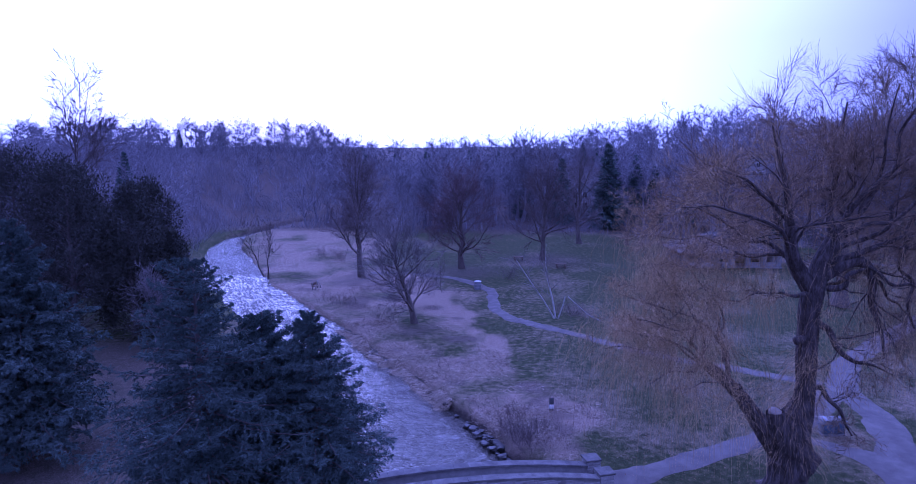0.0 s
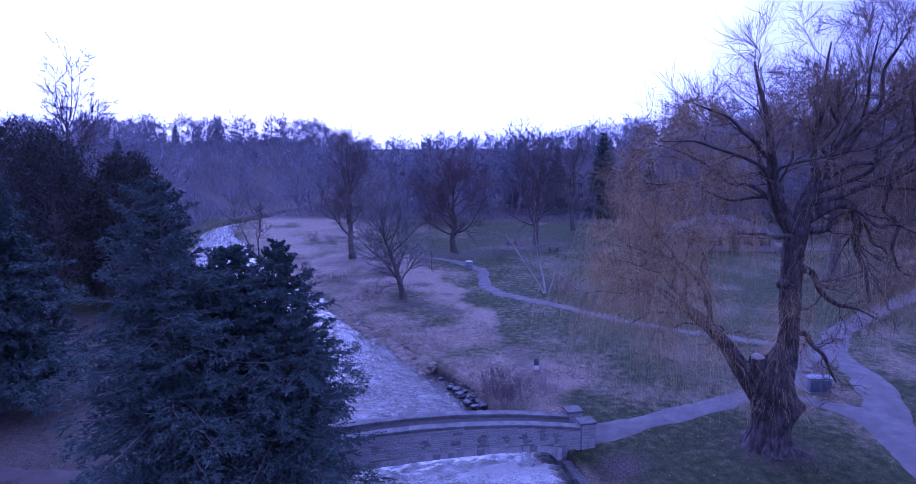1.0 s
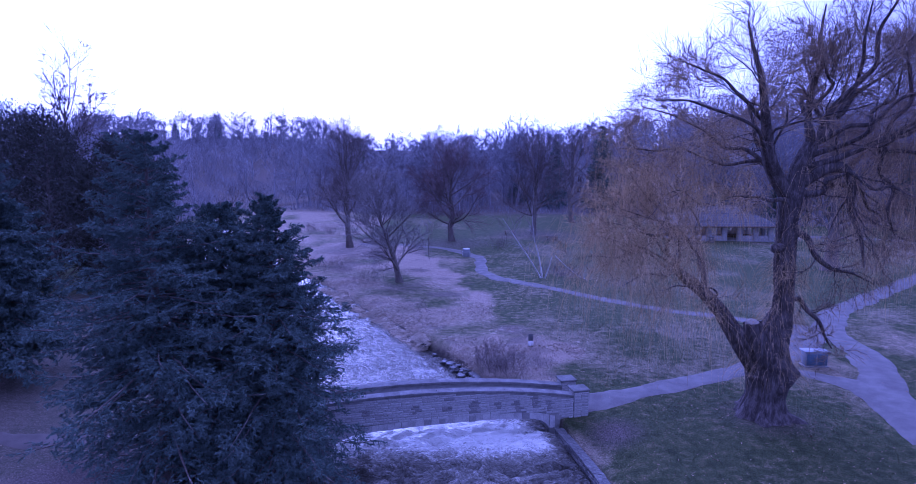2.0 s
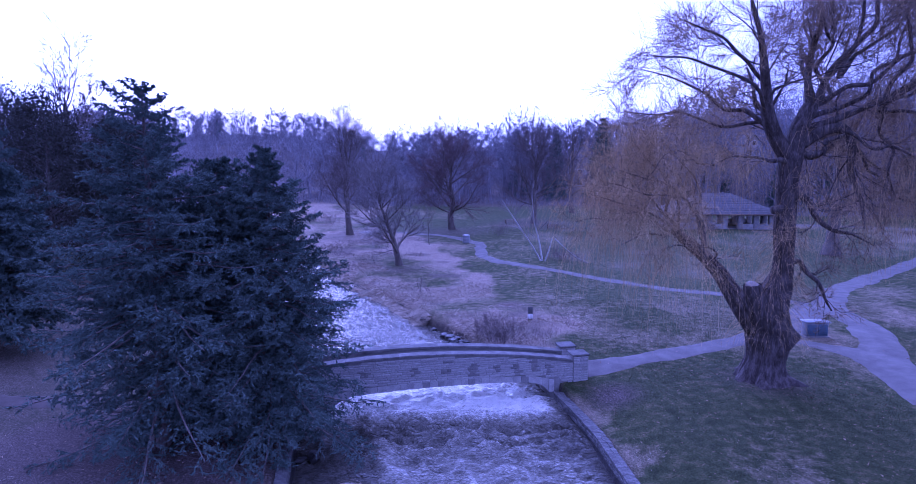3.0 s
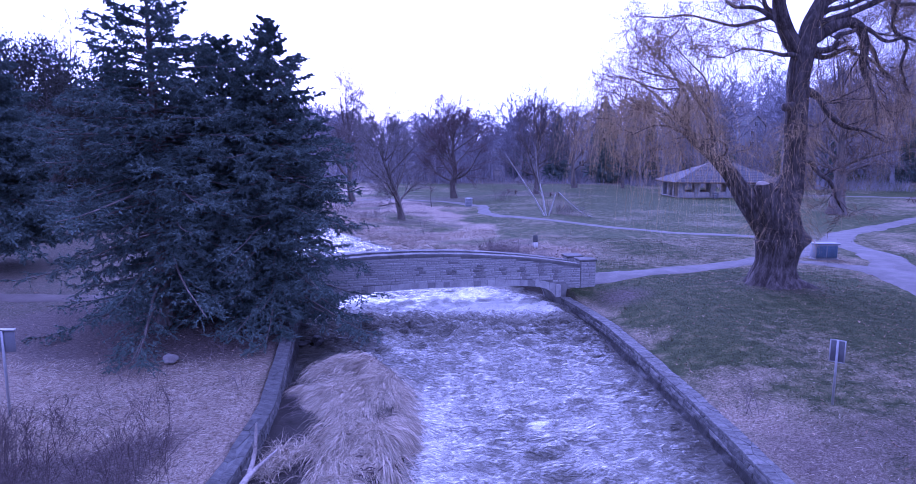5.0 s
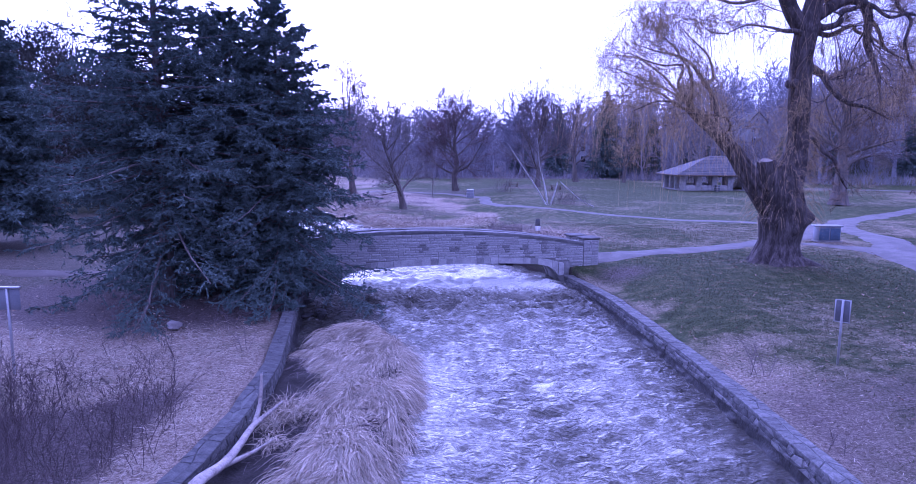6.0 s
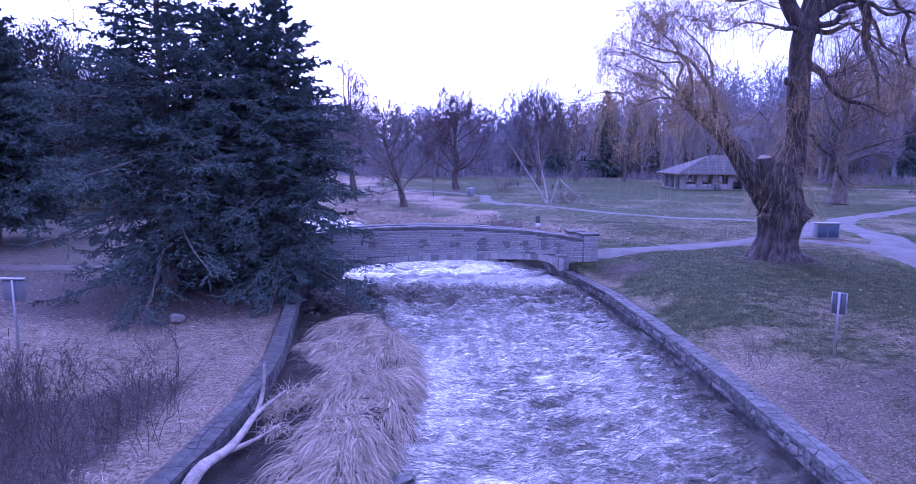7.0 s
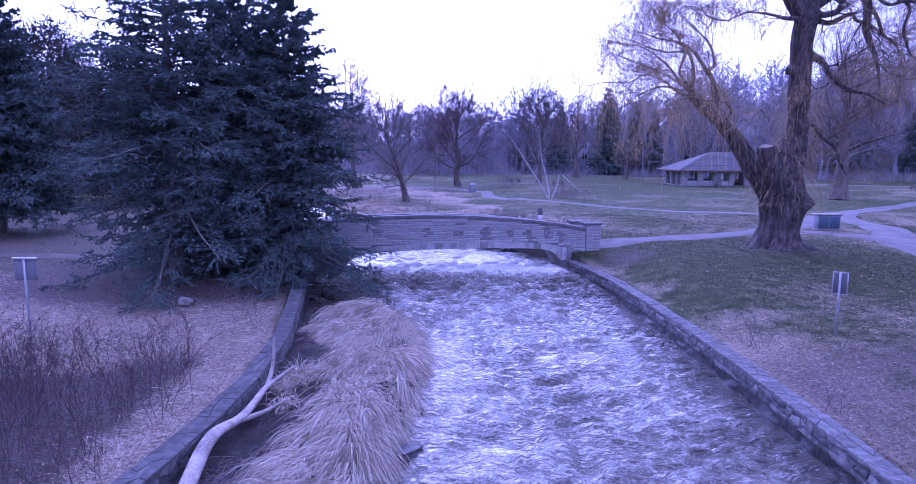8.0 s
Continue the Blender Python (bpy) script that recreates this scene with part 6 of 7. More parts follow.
rock("river_rock", (0.1, 11.9, -1.13), (0.4, 0.26, 0.16), 6, BOULDER, "dark boulder washed over by the stream", "boulders in the stream")
rock("bank_rock", (-8.9, 21.7, -0.18), (0.3, 0.24, 0.2), 5, PALE_ROCK, "pale rounded rock in dry grass")
rs_bank = np.random.RandomState(31)
for k in range(34):
    y = 38.2 + 14 * rs_bank.rand() ** 1.3
    x = float(right_x(y)) + rs_bank.uniform(-0.35, 0.5)
    rock("bank_rock", (x, y, -0.75 + rs_bank.uniform(-0.1, 0.15)), tuple(rs_bank.uniform(0.14, 0.42) * np.array([1.2, 0.9, 0.7])), 10 + k, BOULDER, "dark rock at the foot of the eroded bank", "rocks along the bank")


# ---- scrub and dry grass ----
LEAF = material("fallen_leaf", [(0.12, 0.08, 0.055), (0.28, 0.2, 0.14), (0.42, 0.33, 0.25)], 0.6, 0.85, 0, 7, island=0.5)

def shrub(name, label, at, n, height, seed, mat, lean=0.35, group="", forks=5, fine=2, r=0.011, root=0.2):
    """Bare stems from one root."""
    rs = np.random.RandomState(seed)
    t = thing(name, label, "shrub", at, group)
    p = np.array(at) + np.stack([rs.normal(0, root, n), rs.normal(0, root, n), np.full(n, -0.05)], -1)
    cur = unit(np.stack([rs.normal(0, lean, n), rs.normal(0, lean, n), np.ones(n)], -1))
    L = height * rs.uniform(0.55, 1.1, n)
    pts = [p]
    for k in range(5):
        pts.append(pts[-1] + cur * (L / 5)[:, None])
        cur = unit(cur + 0.12 * rs.normal(size=cur.shape))
    P, R = np.stack(pts, 1), np.linspace(r, r * 0.4, 6)[None] * rs.uniform(0.7, 1.3, n)[:, None]
    for i in range(min(n, 8)):
        part("stem", tubes(Mass(), P[i:i + 1], R[i:i + 1], 5), mat, t)
    m = Mass()
    if n > 8:
        tubes(m, P[8:], R[8:], 4)
    P2, R2 = grow(rs, P, R, forks, (35, 12), 0.35, 3, 0.12, 0.06, (0.3, 0.98), 0.6, 0.5, 0.3)
    tubes(m, P2, np.maximum(R2, 0.004), 3)
    if fine:
        P3, R3 = grow(rs, P2, R2, fine, (40, 12), 0.5, 3, 0.12, 0.04, (0.3, 1), 0.7, 0.6, 0.3)
        tubes(m, P3, np.maximum(R3, 0.0035), 3)
    part("twig_mass", m, mat, t, kind="stuff")
    return t


rs_th = np.random.RandomState(57)
for k in range(84):
    x, y = rs_th.uniform(-13.0, -5.0), 7.6 + 8.4 * rs_th.rand() ** 1.3
    if x > -5.2 - 0.25 * max(0, y - 12):
        x -= 1.0
    shrub("dogwood_shrub", "thicket shrub of thin dark bare stems", (x, y, float(land(x, y))), rs_th.randint(5, 10), rs_th.uniform(0.9, 1.9), 300 + k, STEM, 0.22, "thicket on the west bank", 7, 3, 0.0066, 0.36)
for x, y, h, n in ((-5.6, 19.3, 1.1, 5), (-9.6, 19.6, 0.9, 4), (-7.2, 21.8, 0.8, 4), (-11.6, 22.5, 0.7, 5), (10.2, 17.6, 1.3, 5), (13.9, 14.2, 1.7, 7), (12.1, 12.6, 0.8, 6), (9.9, 13.0, 0.9, 3), (15.4, 16.4, 1.2, 4)):
    shrub("bare_shrub", "small bare shrub in dry grass", (x, y, float(land(x, y))), n, h, int(400 + x * 3 + y * 7), TWIG, 0.25, "shrubs in the grass")
for x, y, h, n, sd in ((4.0, 40.4, 1.6, 46, 1), (4.8, 39.4, 1.4, 36, 2), (3.2, 42.0, 1.3, 30, 3), (5.0, 41.6, 1.4, 30, 4), (4.2, 43.8, 1.2, 26, 5)):
    shrub("bank_bush", "rounded brown leafless bush on the bank", (x, y, float(land(x, y)) - 0.1), n, h, 500 + sd, TWIG, 0.35, "bushes on the bank", 6, 3, 0.01, 0.45)
for x, y, h, n, sd in ((-14.5, 80, 1.2, 40, 1), (-21, 112, 2.2, 50, 2), (-25, 116, 2.0, 50, 3), (-17, 82, 1.1, 36, 4), (-9, 72, 1.0, 30, 5), (-1, 56, 1.6, 9, 6), (8, 94, 2.2, 40, 7), (12.8, 73.5, 1.8, 40, 8), (14.3, 72.6, 1.6, 40, 9)):
    shrub("bank_bush", "low purplish brown bush on the meadow", (x, y, float(land(x, y))), n, h, 520 + sd, TWIG, 0.5, "bushes on the meadow", 5, 2, 0.013, 0.9)


def dry_grass():
    """Matted straw on the banks: the nearest stretches carry real blades."""
    rs = np.random.RandomState(71)
    m = Mass()
    n = 190000
    x, y = rs.uniform(-20, 20, n), 4 + 26 * rs.rand(n) ** 1.4
    dry, litter, mud = cover(x, y)
    inside = np.minimum(x - left_x(y), right_x(y) - x)
    ok = (inside < -0.85) & (dry * (1 - 0.95 * litter) > rs.uniform(0.2, 0.9, n)) & (np.abs(x) < 4 + y * 0.78)
    p = np.stack([x, y, land(x, y)], -1)[ok]
    k = len(p)
    a = 6.28 * value_noise(p[:, 0] / 2.5, p[:, 1] / 2.5, 6) + rs.normal(0, 0.7, k)
    d = np.stack([np.cos(a), np.sin(a), rs.uniform(0.15, 0.7, k)], -1)
    strands(m, p, d, rs.uniform(0.12, 0.36, k) * np.where(p[:, 0] > 4, 0.6, 1.0), 0.0038, rs, 0.4, 3)
    single("dry_grass", m, STRAW, "matted pale dry grass on the river banks", "grass", kind="stuff")
    m = Mass()
    n = 60000
    y = rs.uniform(36.5, 72, n)
    off = rs.rand(n)
    x = right_x(y) - 0.3 + off ** 1.4 * 12
    dry, litter, mud = cover(x, y)
    ok = (dry > rs.uniform(0.4, 0.9, n)) & (value_noise(x / 1.5, y / 1.5, 44) + 0.5 > rs.rand(n))
    p = np.stack([x, y, land(x, y)], -1)[ok]
    k = len(p)
    d = unit(rs.normal(size=(k, 3)) * np.array([1, 1, 0.3]) + np.array([-0.3, -0.2, 0.5]))
    blades(m, p, d, rs.uniform(0.2, 0.6, k), 0.018, rs, 0.2)
    single("meadow_straw", m, STRAW, "rough pale dead grass on the meadow bank", "grass", kind="stuff")
    m = Mass()
    n = 26000
    x, y = rs.uniform(-16, 10, n), rs.uniform(38, 92, n)
    dry, litter, mud = cover(x, y)
    ok = (dry > 0.5) & (value_noise(x / 3.5, y / 3.5, 48) > 0.15) & (x > right_x(y) + 1)
    p = np.stack([x, y, land(x, y)], -1)[ok]
    k = len(p)
    d = unit(rs.normal(size=(k, 3)) * np.array([0.5, 0.5, 0.2]) + np.array([0, 0, 1.0]))
    blades(m, p, d, rs.uniform(0.25, 0.7, k), 0.008, rs)
    single("dead_weeds", m, TWIG, "brown stalks of dead weeds on the meadow", "weeds", kind="stuff")
    # short turf on the lawn by the willow
    m = Mass()
    n = 90000
    x, y = rs.uniform(8.5, 34, n), 11 + 41 * rs.rand(n) ** 1.2
    dry, litter, mud = cover(x, y)
    ok = (x > right_x(y) + 1) & (dry + 0.5 * litter < rs.uniform(0.2, 0.9, n)) & (np.abs(x) < 3 + y * 0.78) & (rs.rand(n) < 0.75)
    # nothing grows on the footpaths
    for ax, ay, bx, by, r in ((8.6, 34.8, 13.25, 36.9, 1.25), (13.25, 36.9, 20.85, 40.6, 1.2), (20.85, 40.6, 30.25, 49.3, 1.7), (23.05, 40.4, 26.3, 37.7, 1.3), (26.3, 37.7, 26, 29.4, 2.3), (26.5, 35.3, 31, 47.5, 1.8)):
        t = np.clip(((x - ax) * (bx - ax) + (y - ay) * (by - ay)) / ((bx - ax) ** 2 + (by - ay) ** 2), 0, 1)
        ok &= np.hypot(x - ax - t * (bx - ax), y - ay - t * (by - ay)) > r
    p = np.stack([x, y, land(x, y)], -1)[ok]
    k = len(p)
    d = unit(rs.normal(size=(k, 3)) * np.array([0.8, 0.8, 0.2]) + np.array([0, 0, 0.7]))
    blades(m, p, d, rs.uniform(0.05, 0.13, k), 0.011, rs)
    single("lawn_grass", m, TURF_BLADE, "short dull green turf on the lawn", "grass", kind="stuff")
    m = Mass()
    n = 26000
    x, y = rs.uniform(-22, 36, n), 6 + 60 * rs.rand(n) ** 1.3
    inside = np.minimum(x - left_x(y), right_x(y) - x)
    dens = 0.35 + 0.6 * np.exp(-((x - 19) ** 2 + (y - 34) ** 2) / 90) + 0.4 * fractal(x / 4, y / 4, 85, 2)
    ok = (inside < -0.9) & (dens > rs.uniform(0.1, 1.1, n)) & (np.abs(x) < 4 + y * 0.78)
    p = np.stack([x, y, land(x, y) + 0.02], -1)[ok]
    k = len(p)
    d = unit(rs.normal(size=(k, 3)) * np.array([1, 1, 0.25]) + np.array([0, 0, 0.1]))
    blades(m, p, d, rs.uniform(0.06, 0.16, k), rs.uniform(0.012, 0.035, k), rs)
    single("fallen_leaves", m, LEAF, "scattered brown fallen leaves on the grass", "leaves", kind="stuff")
    # pale reed mat hanging over the eroded bank
    m = Mass()
    n = 9000
    y = rs.uniform(48, 70, n)
    x = right_x(y) + rs.uniform(-0.5, 0.7, n)
    p = np.stack([x, y, np.maximum(land(x, y), -0.9)], -1)
    d = np.stack([-0.6 + rs.normal(0, 0.2, n), 0.9 * np.ones(n) * -1 + rs.normal(0, 0.2, n), rs.uniform(0, 0.4, n)], -1)
    strands(m, p, unit(d), rs.uniform(0.5, 1.1, n), 0.016, rs, 0.3)
    single("bank_reeds", m, STRAW, "pale reeds laid flat along the bank", "reeds", kind="stuff")


dry_grass()


# ---- signs, bins and benches ----
def build_sign_west():
    x, y = -11.55, 17.2
    g = float(land(x, y))
    s = thing("park_sign", "thin steel sign post with a dull grey panel", "sign", (x, y, g))
    part("post", chamfer_box(Mass(), x - 0.032, y - 0.03, g - 0.2, x + 0.032, y + 0.03, 2.16, 0.008), STEEL, s)
    p = part("panel", chamfer_box(Mass(), x - 0.33, y + 0.035, 1.5, x + 0.33, y + 0.055, 2.12, 0.006), SIGN_BACK, s, "dull grey back of the panel")
    part("top_rail", chamfer_box(Mass(), x - 0.36, y - 0.03, 2.12, x + 0.36, y + 0.08, 2.18, 0.01), STEEL, p, "bright metal top rail")


def build_sign_east():
    x, y = 12.5, 17.6
    s = thing("park_sign", "small sign on a steel post in dry grass", "sign", (x, y, 0))
    m = Matrix.Translation((x, y, 0)) @ Matrix.Rotation(radians(-40), 4, "Z")
    part("post", chamfer_box(Mass(), -0.03, -0.03, -0.2, 0.03, 0.03, 1.84, 0.008, m), STEEL, s)
    p = part("panel", chamfer_box(Mass(), -0.2, 0.035, 1.18, 0.2, 0.05, 1.84, 0.006, m), SIGN_DARK, s, "dark back of the sign panel")
    for a in ((-0.205, 0.03, 1.17, -0.175, 0.055, 1.85), (0.175, 0.03, 1.17, 0.205, 0.055, 1.85), (-0.175, 0.03, 1.17, 0.175, 0.055, 1.2), (-0.175, 0.03, 1.82, 0.175, 0.055, 1.85)):
        part("frame_bar", chamfer_box(Mass(), *a, 0.004, m), STEEL, p)


def build_notice():
    x, y = 6.95, 45.0
    s = thing("notice_post", "short dark double post with two white notices", "sign", (x, y, 0))
    g = float(land(x, y))
    for dx in (-0.1, 0.1):
        part("post", chamfer_box(Mass(), x + dx - 0.05, y - 0.05, g - 0.2, x + dx + 0.05, y + 0.05, g + 1.0, 0.01), TIMBER, s)
        part("notice", chamfer_box(Mass(), x + dx - 0.09, y - 0.075, g + 0.1, x + dx + 0.09, y - 0.055, g + 0.46, 0.005), SIGN_WHITE, s, "white sheet")
    part("board", chamfer_box(Mass(), x - 0.17, y - 0.055, g + 0.48, x + 0.17, y - 0.03, g + 0.97, 0.008), SIGN_DARK, s)


def build_bin():
    x, y = 25.5, 41.1
    b = thing("litter_bin", "low double steel litter bin with blue-grey panels", "bin", (x, y, 0))
    g = float(land(x, y))
    part("plinth", chamfer_box(Mass(), x - 0.8, y - 0.42, g - 0.15, x + 0.8, y + 0.42, g + 0.07, 0.02), MORTAR, b, "concrete base")
    body = part("body", chamfer_box(Mass(), x - 0.72, y - 0.33, g + 0.08, x + 0.72, y + 0.33, g + 1.0, 0.03), BIN_LID, b)
    for cx in (-0.36, 0.36):
        door = part("door", chamfer_box(Mass(), x + cx - 0.32, y - 0.365, g + 0.14, x + cx + 0.32, y - 0.325, g + 0.9, 0.012), BIN_PANEL, b, "blue-grey panel")
        for k in range(9):
            part("slat", chamfer_box(Mass(), x + cx - 0.3 + k * 0.067, y - 0.378, g + 0.18, x + cx - 0.25 + k * 0.067, y - 0.36, g + 0.86, 0.005), BIN_PANEL, door)
    part("lid", chamfer_box(Mass(), x - 0.86, y - 0.42, g + 1.0, x + 0.86, y + 0.42, g + 1.07, 0.025), BIN_LID, b, "pale overhanging lid")


def build_barrel(x, y, h, r, label, mat, band):
    g = float(land(x, y))
    b = thing("litter_barrel", label, "bin", (x, y, g))
    k = np.linspace(0, 1, 7)
    P = np.stack([k * 0 + x, k * 0 + y, g - 0.05 + k * h], -1)[None]
    part("drum", tubes(Mass(), P, (r * (0.94 + 0.12 * np.sin(np.pi * k)))[None], 20), mat, b)
    for z in (0.25, 0.62):
        P = np.stack([np.full(3, x), np.full(3, y), g + np.array([z, z + 0.03, z + 0.06]) * h], -1)[None]
        part("hoop", tubes(Mass(), P, np.array([[1.0, 1.07, 1.0]]) * r * 1.02, 20), STEEL, b)
    P = np.stack([np.full(5, x), np.full(5, y), g + h - 0.06 + np.array([0, 0.03, 0.06, 0.1, 0.11])], -1)[None]
    part("lid", tubes(Mass(), P, np.array([[1.06, 1.1, 1.0, 0.6, 0.02]]) * r, 20), band, b, "pale lid")


def build_bench(x, y, turn, label, table=False):
    name = "picnic_table" if table else "park_bench"
    b = thing(name, label, "table" if table else "bench", (x, y, float(land(x, y))))
    m = Matrix.Translation((x, y, float(land(x, y)))) @ Matrix.Rotation(radians(turn), 4, "Z")
    if table:
        for k in range(4):
            part("table_board", chamfer_box(Mass(), -0.9, -0.36 + k * 0.185, 0.71, 0.9, -0.19 + k * 0.185, 0.75, 0.006, m), TIMBER, b)
        for dy in (-0.72, 0.6):
            part("seat_board", chamfer_box(Mass(), -0.9, dy, 0.41, 0.9, dy + 0.25, 0.45, 0.006, m), TIMBER, b)
        for dx in (-0.65, 0.65):
            part("cross_beam", chamfer_box(Mass(), dx - 0.04, -0.7, 0.34, dx + 0.04, 0.8, 0.41, 0.006, m), TIMBER, b)
            for s in (-1, 1):
                leg = m @ Matrix.Translation((dx, s * 0.3, 0.36)) @ Matrix.Rotation(radians(s * 28), 4, "X")
                part("leg", chamfer_box(Mass(), -0.04, -0.05, -0.46, 0.04, 0.05, 0.38, 0.006, leg), TIMBER, b)
    else:
        for k in range(3):
            part("seat_slat", chamfer_box(Mass(), -0.85, -0.25 + k * 0.17, 0.42, 0.85, -0.1 + k * 0.17, 0.46, 0.006, m), TIMBER, b)
            part("back_slat", chamfer_box(Mass(), -0.85, 0.26 + k * 0.02, 0.52 + k * 0.14, 0.85, 0.3 + k * 0.02, 0.63 + k * 0.14, 0.006, m), TIMBER, b)
        for dx in (-0.65, 0.65):
            part("leg", chamfer_box(Mass(), dx - 0.04, -0.24, -0.1, dx + 0.04, -0.16, 0.42, 0.006, m), STEEL, b)
            part("leg", chamfer_box(Mass(), dx - 0.04, 0.26, -0.1, dx + 0.04, 0.34, 0.95, 0.006, m), STEEL, b)


build_sign_west()
build_sign_east()
build_notice()
build_bin()
build_barrel(2.8, 88.6, 1.15, 0.5, "pale blue litter barrel beside the footpath", BIN_LID, STEEL)
build_barrel(38.2, 110.5, 0.95, 0.4, "dark litter barrel by the shelter", SIGN_DARK, SIGN_DARK)
build_barrel(42.4, 101.3, 0.95, 0.42, "dark litter barrel in front of the shelter", SIGN_DARK, SIGN_DARK)
build_bench(-20.2, 89, 70, "weathered park bench facing the river")
build_bench(10.5, 108.6, 5, "weathered picnic table under bare trees", True)
build_bench(16.8, 102, 0, "dark picnic table on the lawn", True)
build_bench(70, 95.5, 10, "picnic table on the far lawn", True)


# ---- shelter and houses ----
def hip_roof(mass, x0, y0, x1, y1, z0, rx0, rx1, ry, z1, thick=0.18):
    v = [(x0, y0, z0), (x1, y0, z0), (x1, y1, z0), (x0, y1, z0), (rx0, ry, z1), (rx1, ry, z1)]
    w = [(a, b, c - thick) for a, b, c in v[:4]]
    mass.add(v + w, [[0, 1, 5, 4], [2, 3, 4, 5], [6, 7, 1, 0], [7, 8, 2, 1], [8, 9, 3, 2], [9, 6, 0, 3], [9, 8, 7, 6]], [[1, 2, 5], [3, 0, 4]])
    return mass


def build_shelter():
    s = thing("picnic_shelter", "open stone picnic shelter with a hipped shingle roof", "shelter", (45, 107, 0))
    r = part("roof", hip_roof(Mass(), 36.0, 101.6, 54.0, 112.4, 2.55, 43.0, 47.5, 107, 5.5), SHINGLE, s, "grey shingle hipped roof", smooth=False)
    # courses of shingles on the two slopes that face the lawn
    n = 12
    for k in range(n):
        f0, f1 = k / n, (k + 1) / n
        def edge(f):
            return 36.0 + 7.0 * f, 54.0 - 6.5 * f, 101.6 + 5.4 * f, 2.55 + 2.95 * f
        a, c = edge(f0), edge(f1)
        m = Mass().add([(a[0], a[2], a[3] + 0.035), (a[1], a[2], a[3] + 0.035), (c[1], c[2], c[3] + 0.01), (c[0], c[2], c[3] + 0.01), (a[0], a[2], a[3]), (a[1], a[2], a[3])], [[0, 1, 2, 3], [4, 5, 1, 0]])
        part("shingle_course", m, SHINGLE, r, smooth=False)
    part("fascia", chamfer_box(Mass(), 35.95, 101.5, 2.33, 54.05, 101.6, 2.55, 0.02), TIMBER, r)
    part("fascia", chamfer_box(Mass(), 35.9, 101.6, 2.33, 36.0, 112.4, 2.55, 0.02), TIMBER, r)
    part("floor_slab", chamfer_box(Mass(), 36.8, 102.4, -0.2, 53.2, 111.6, 0.06, 0.02), MORTAR, s)
    xs = np.linspace(37.4, 52.6, 7)
    for i, x in enumerate(xs):
        for y in (102.9, 111.1):
            part("pier", chamfer_box(Mass(), x - 0.42, y - 0.32, 0, x + 0.42, y + 0.32, 2.4, 0.03), STONE, s)
    for i in range(6):
        if i == 3:
            continue
        part("low_wall", chamfer_box(Mass(), xs[i] + 0.42, 102.72, 0, xs[i + 1] - 0.42, 103.08, 0.85, 0.02), STONE, s)
        part("low_wall", chamfer_box(Mass(), xs[i] + 0.42, 110.92, 0, xs[i + 1] - 0.42, 111.28, 0.85, 0.02), STONE, s)
    for y in (105.5, 108.3):
        for x in (37.4, 52.6):
            part("pier", chamfer_box(Mass(), x - 0.4, y - 0.4, 0, x + 0.4, y + 0.4, 2.4, 0.03), STONE, s)
    part("lamp_box", chamfer_box(Mass(), 44.6, 106.6, 2.0, 45.4, 107.4, 2.35, 0.02), TIMBER, s)


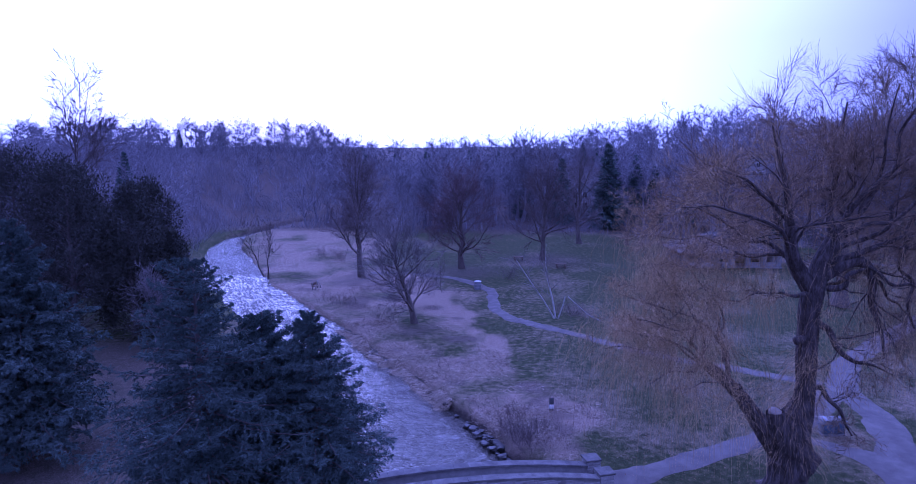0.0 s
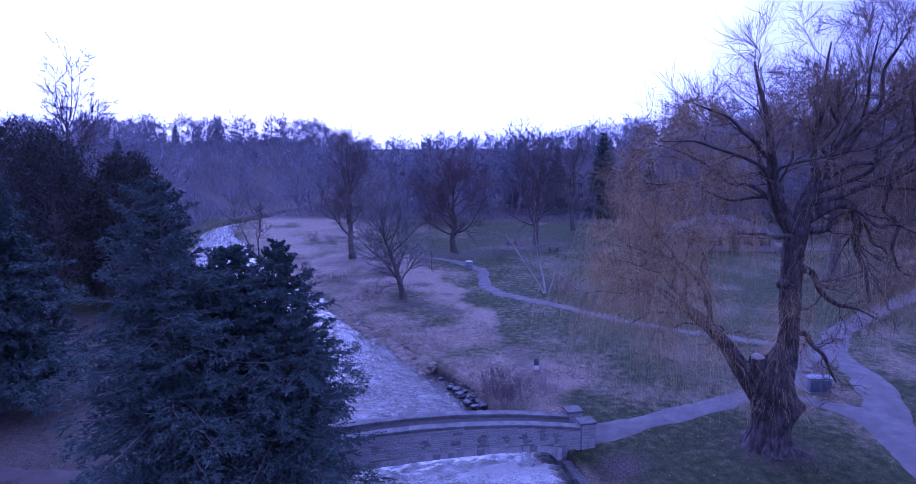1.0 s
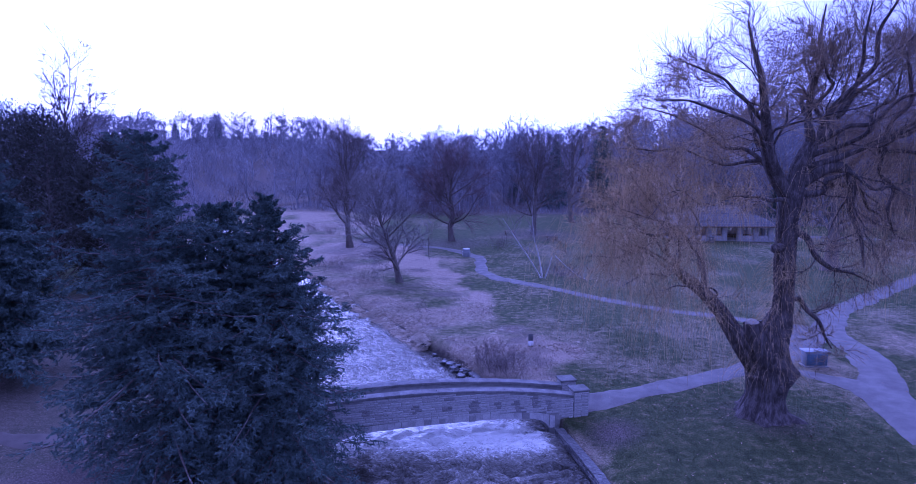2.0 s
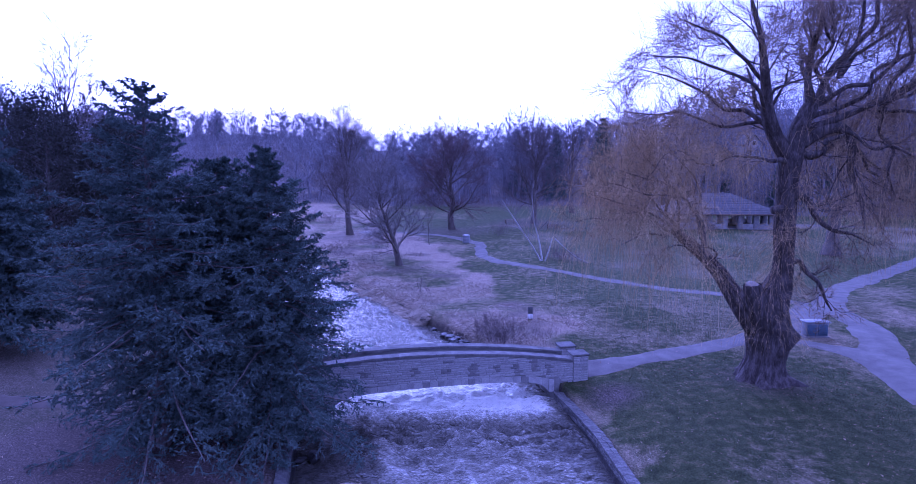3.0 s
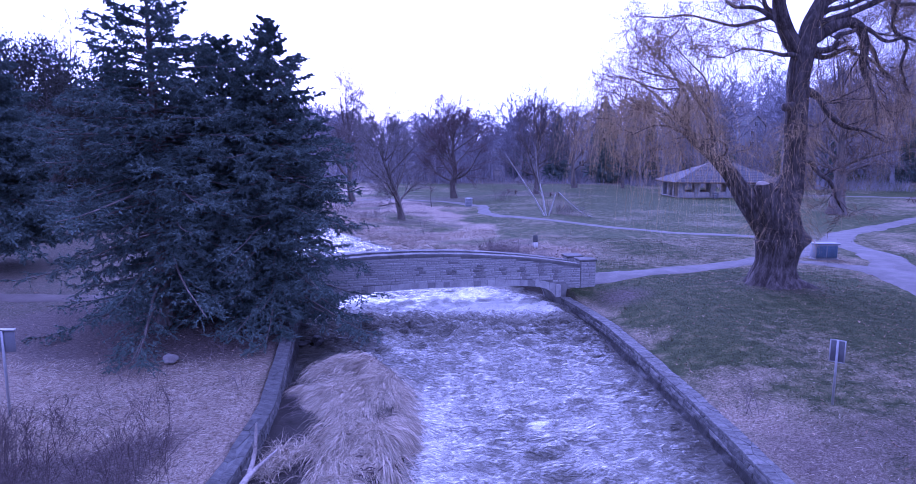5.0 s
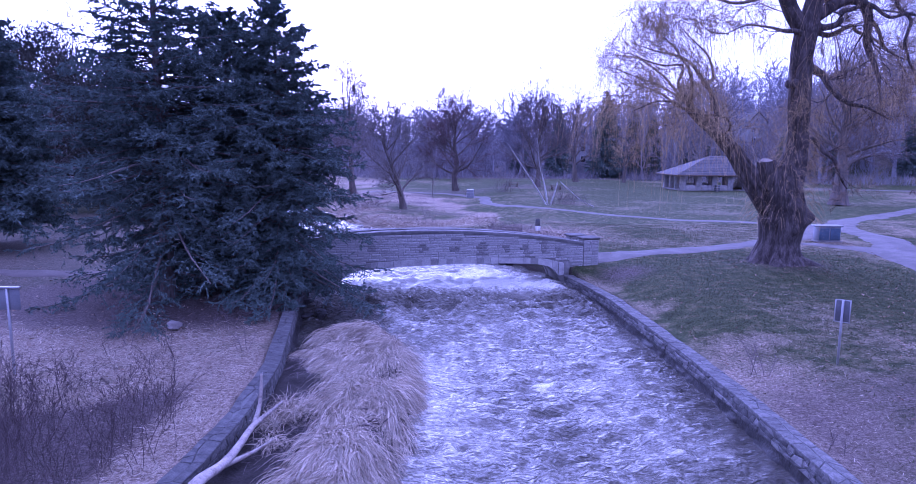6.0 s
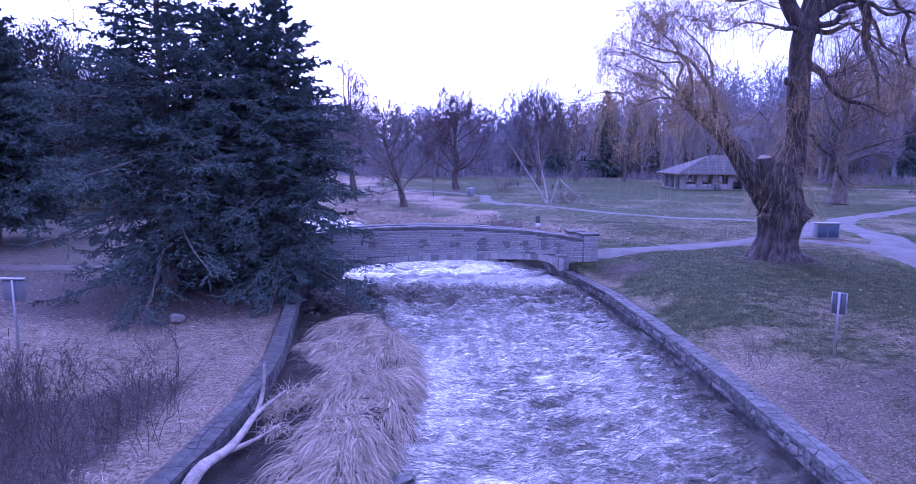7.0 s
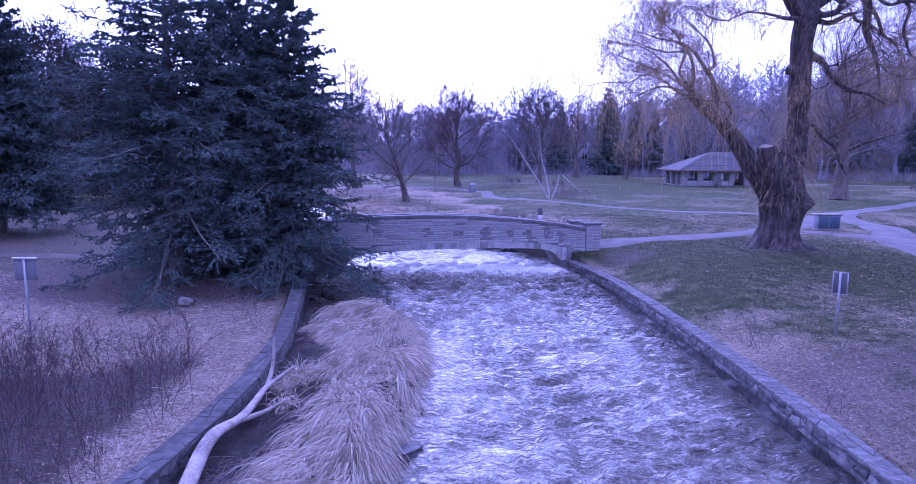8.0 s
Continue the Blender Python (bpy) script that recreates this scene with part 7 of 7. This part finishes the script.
def build_house(x, y, z, w, deep, eave, ridge, label, rows):
    h = thing("house", label, "house", (x, y, z))
    part("wall", chamfer_box(Mass(), x - w / 2, y, z - 2, x + w / 2, y + deep, z + eave, 0.02), SIDING, h, "pale horizontal siding")
    g = Mass().add([(x - w / 2, y, z + eave), (x + w / 2, y, z + eave), (x, y, z + ridge), (x - w / 2, y + 0.2, z + eave), (x + w / 2, y + 0.2, z + eave), (x, y + 0.2, z + ridge)], [[0, 1, 4, 3], [1, 2, 5, 4], [2, 0, 3, 5]], [[0, 1, 2], [5, 4, 3]])
    part("gable", g, SIDING, h, smooth=False)
    for s in (-1, 1):
        e = 0.45
        m = Mass()
        a, b = (x + s * (w / 2 + e), z + eave - e * (ridge - eave) / (w / 2)), (x, z + ridge)
        v = [(a[0], y - e, a[1]), (b[0], y - e, b[1]), (b[0], y + deep, b[1]), (a[0], y + deep, a[1])]
        m.add(v + [(p[0], p[1], p[2] + 0.2) for p in v], [[0, 1, 2, 3], [4, 5, 6, 7], [0, 1, 5, 4], [1, 2, 6, 5], [2, 3, 7, 6], [3, 0, 4, 7]])
        part("roof_slope", m, DARK_ROOF, h, "dark roof", smooth=False)
    for wx, wz, ww, wh in rows:
        f = part("window", chamfer_box(Mass(), x + wx - ww / 2 - 0.1, y - 0.06, z + wz - 0.1, x + wx + ww / 2 + 0.1, y + 0.02, z + wz + wh + 0.1, 0.01), SIGN_WHITE, h)
        part("pane", chamfer_box(Mass(), x + wx - ww / 2, y - 0.09, z + wz, x + wx - 0.04, y - 0.05, z + wz + wh, 0.005), GLASS_DARK, f)
        part("pane", chamfer_box(Mass(), x + wx + 0.04, y - 0.09, z + wz, x + wx + ww / 2, y - 0.05, z + wz + wh, 0.005), GLASS_DARK, f)
    return h


build_shelter()
build_house(32.5, 169, 2.5, 6.0, 8, 5.2, 7.8, "pale gabled house behind bare trees", [(-1.4, 1.0, 1.3, 1.5), (1.3, 1.0, 1.3, 1.5), (-1.2, 3.7, 1.0, 1.4), (1.2, 3.7, 1.0, 1.4)])
build_house(80.6, 172, 8.0, 4.6, 9, 6.4, 8.8, "tall narrow pale house on the wooded slope", [(-0.9, 0.8, 1.0, 1.3), (0.9, 0.8, 1.0, 1.3), (-0.9, 3.6, 1.0, 1.3), (0.9, 3.6, 1.0, 1.3), (0, 6.2, 0.9, 1.1)])
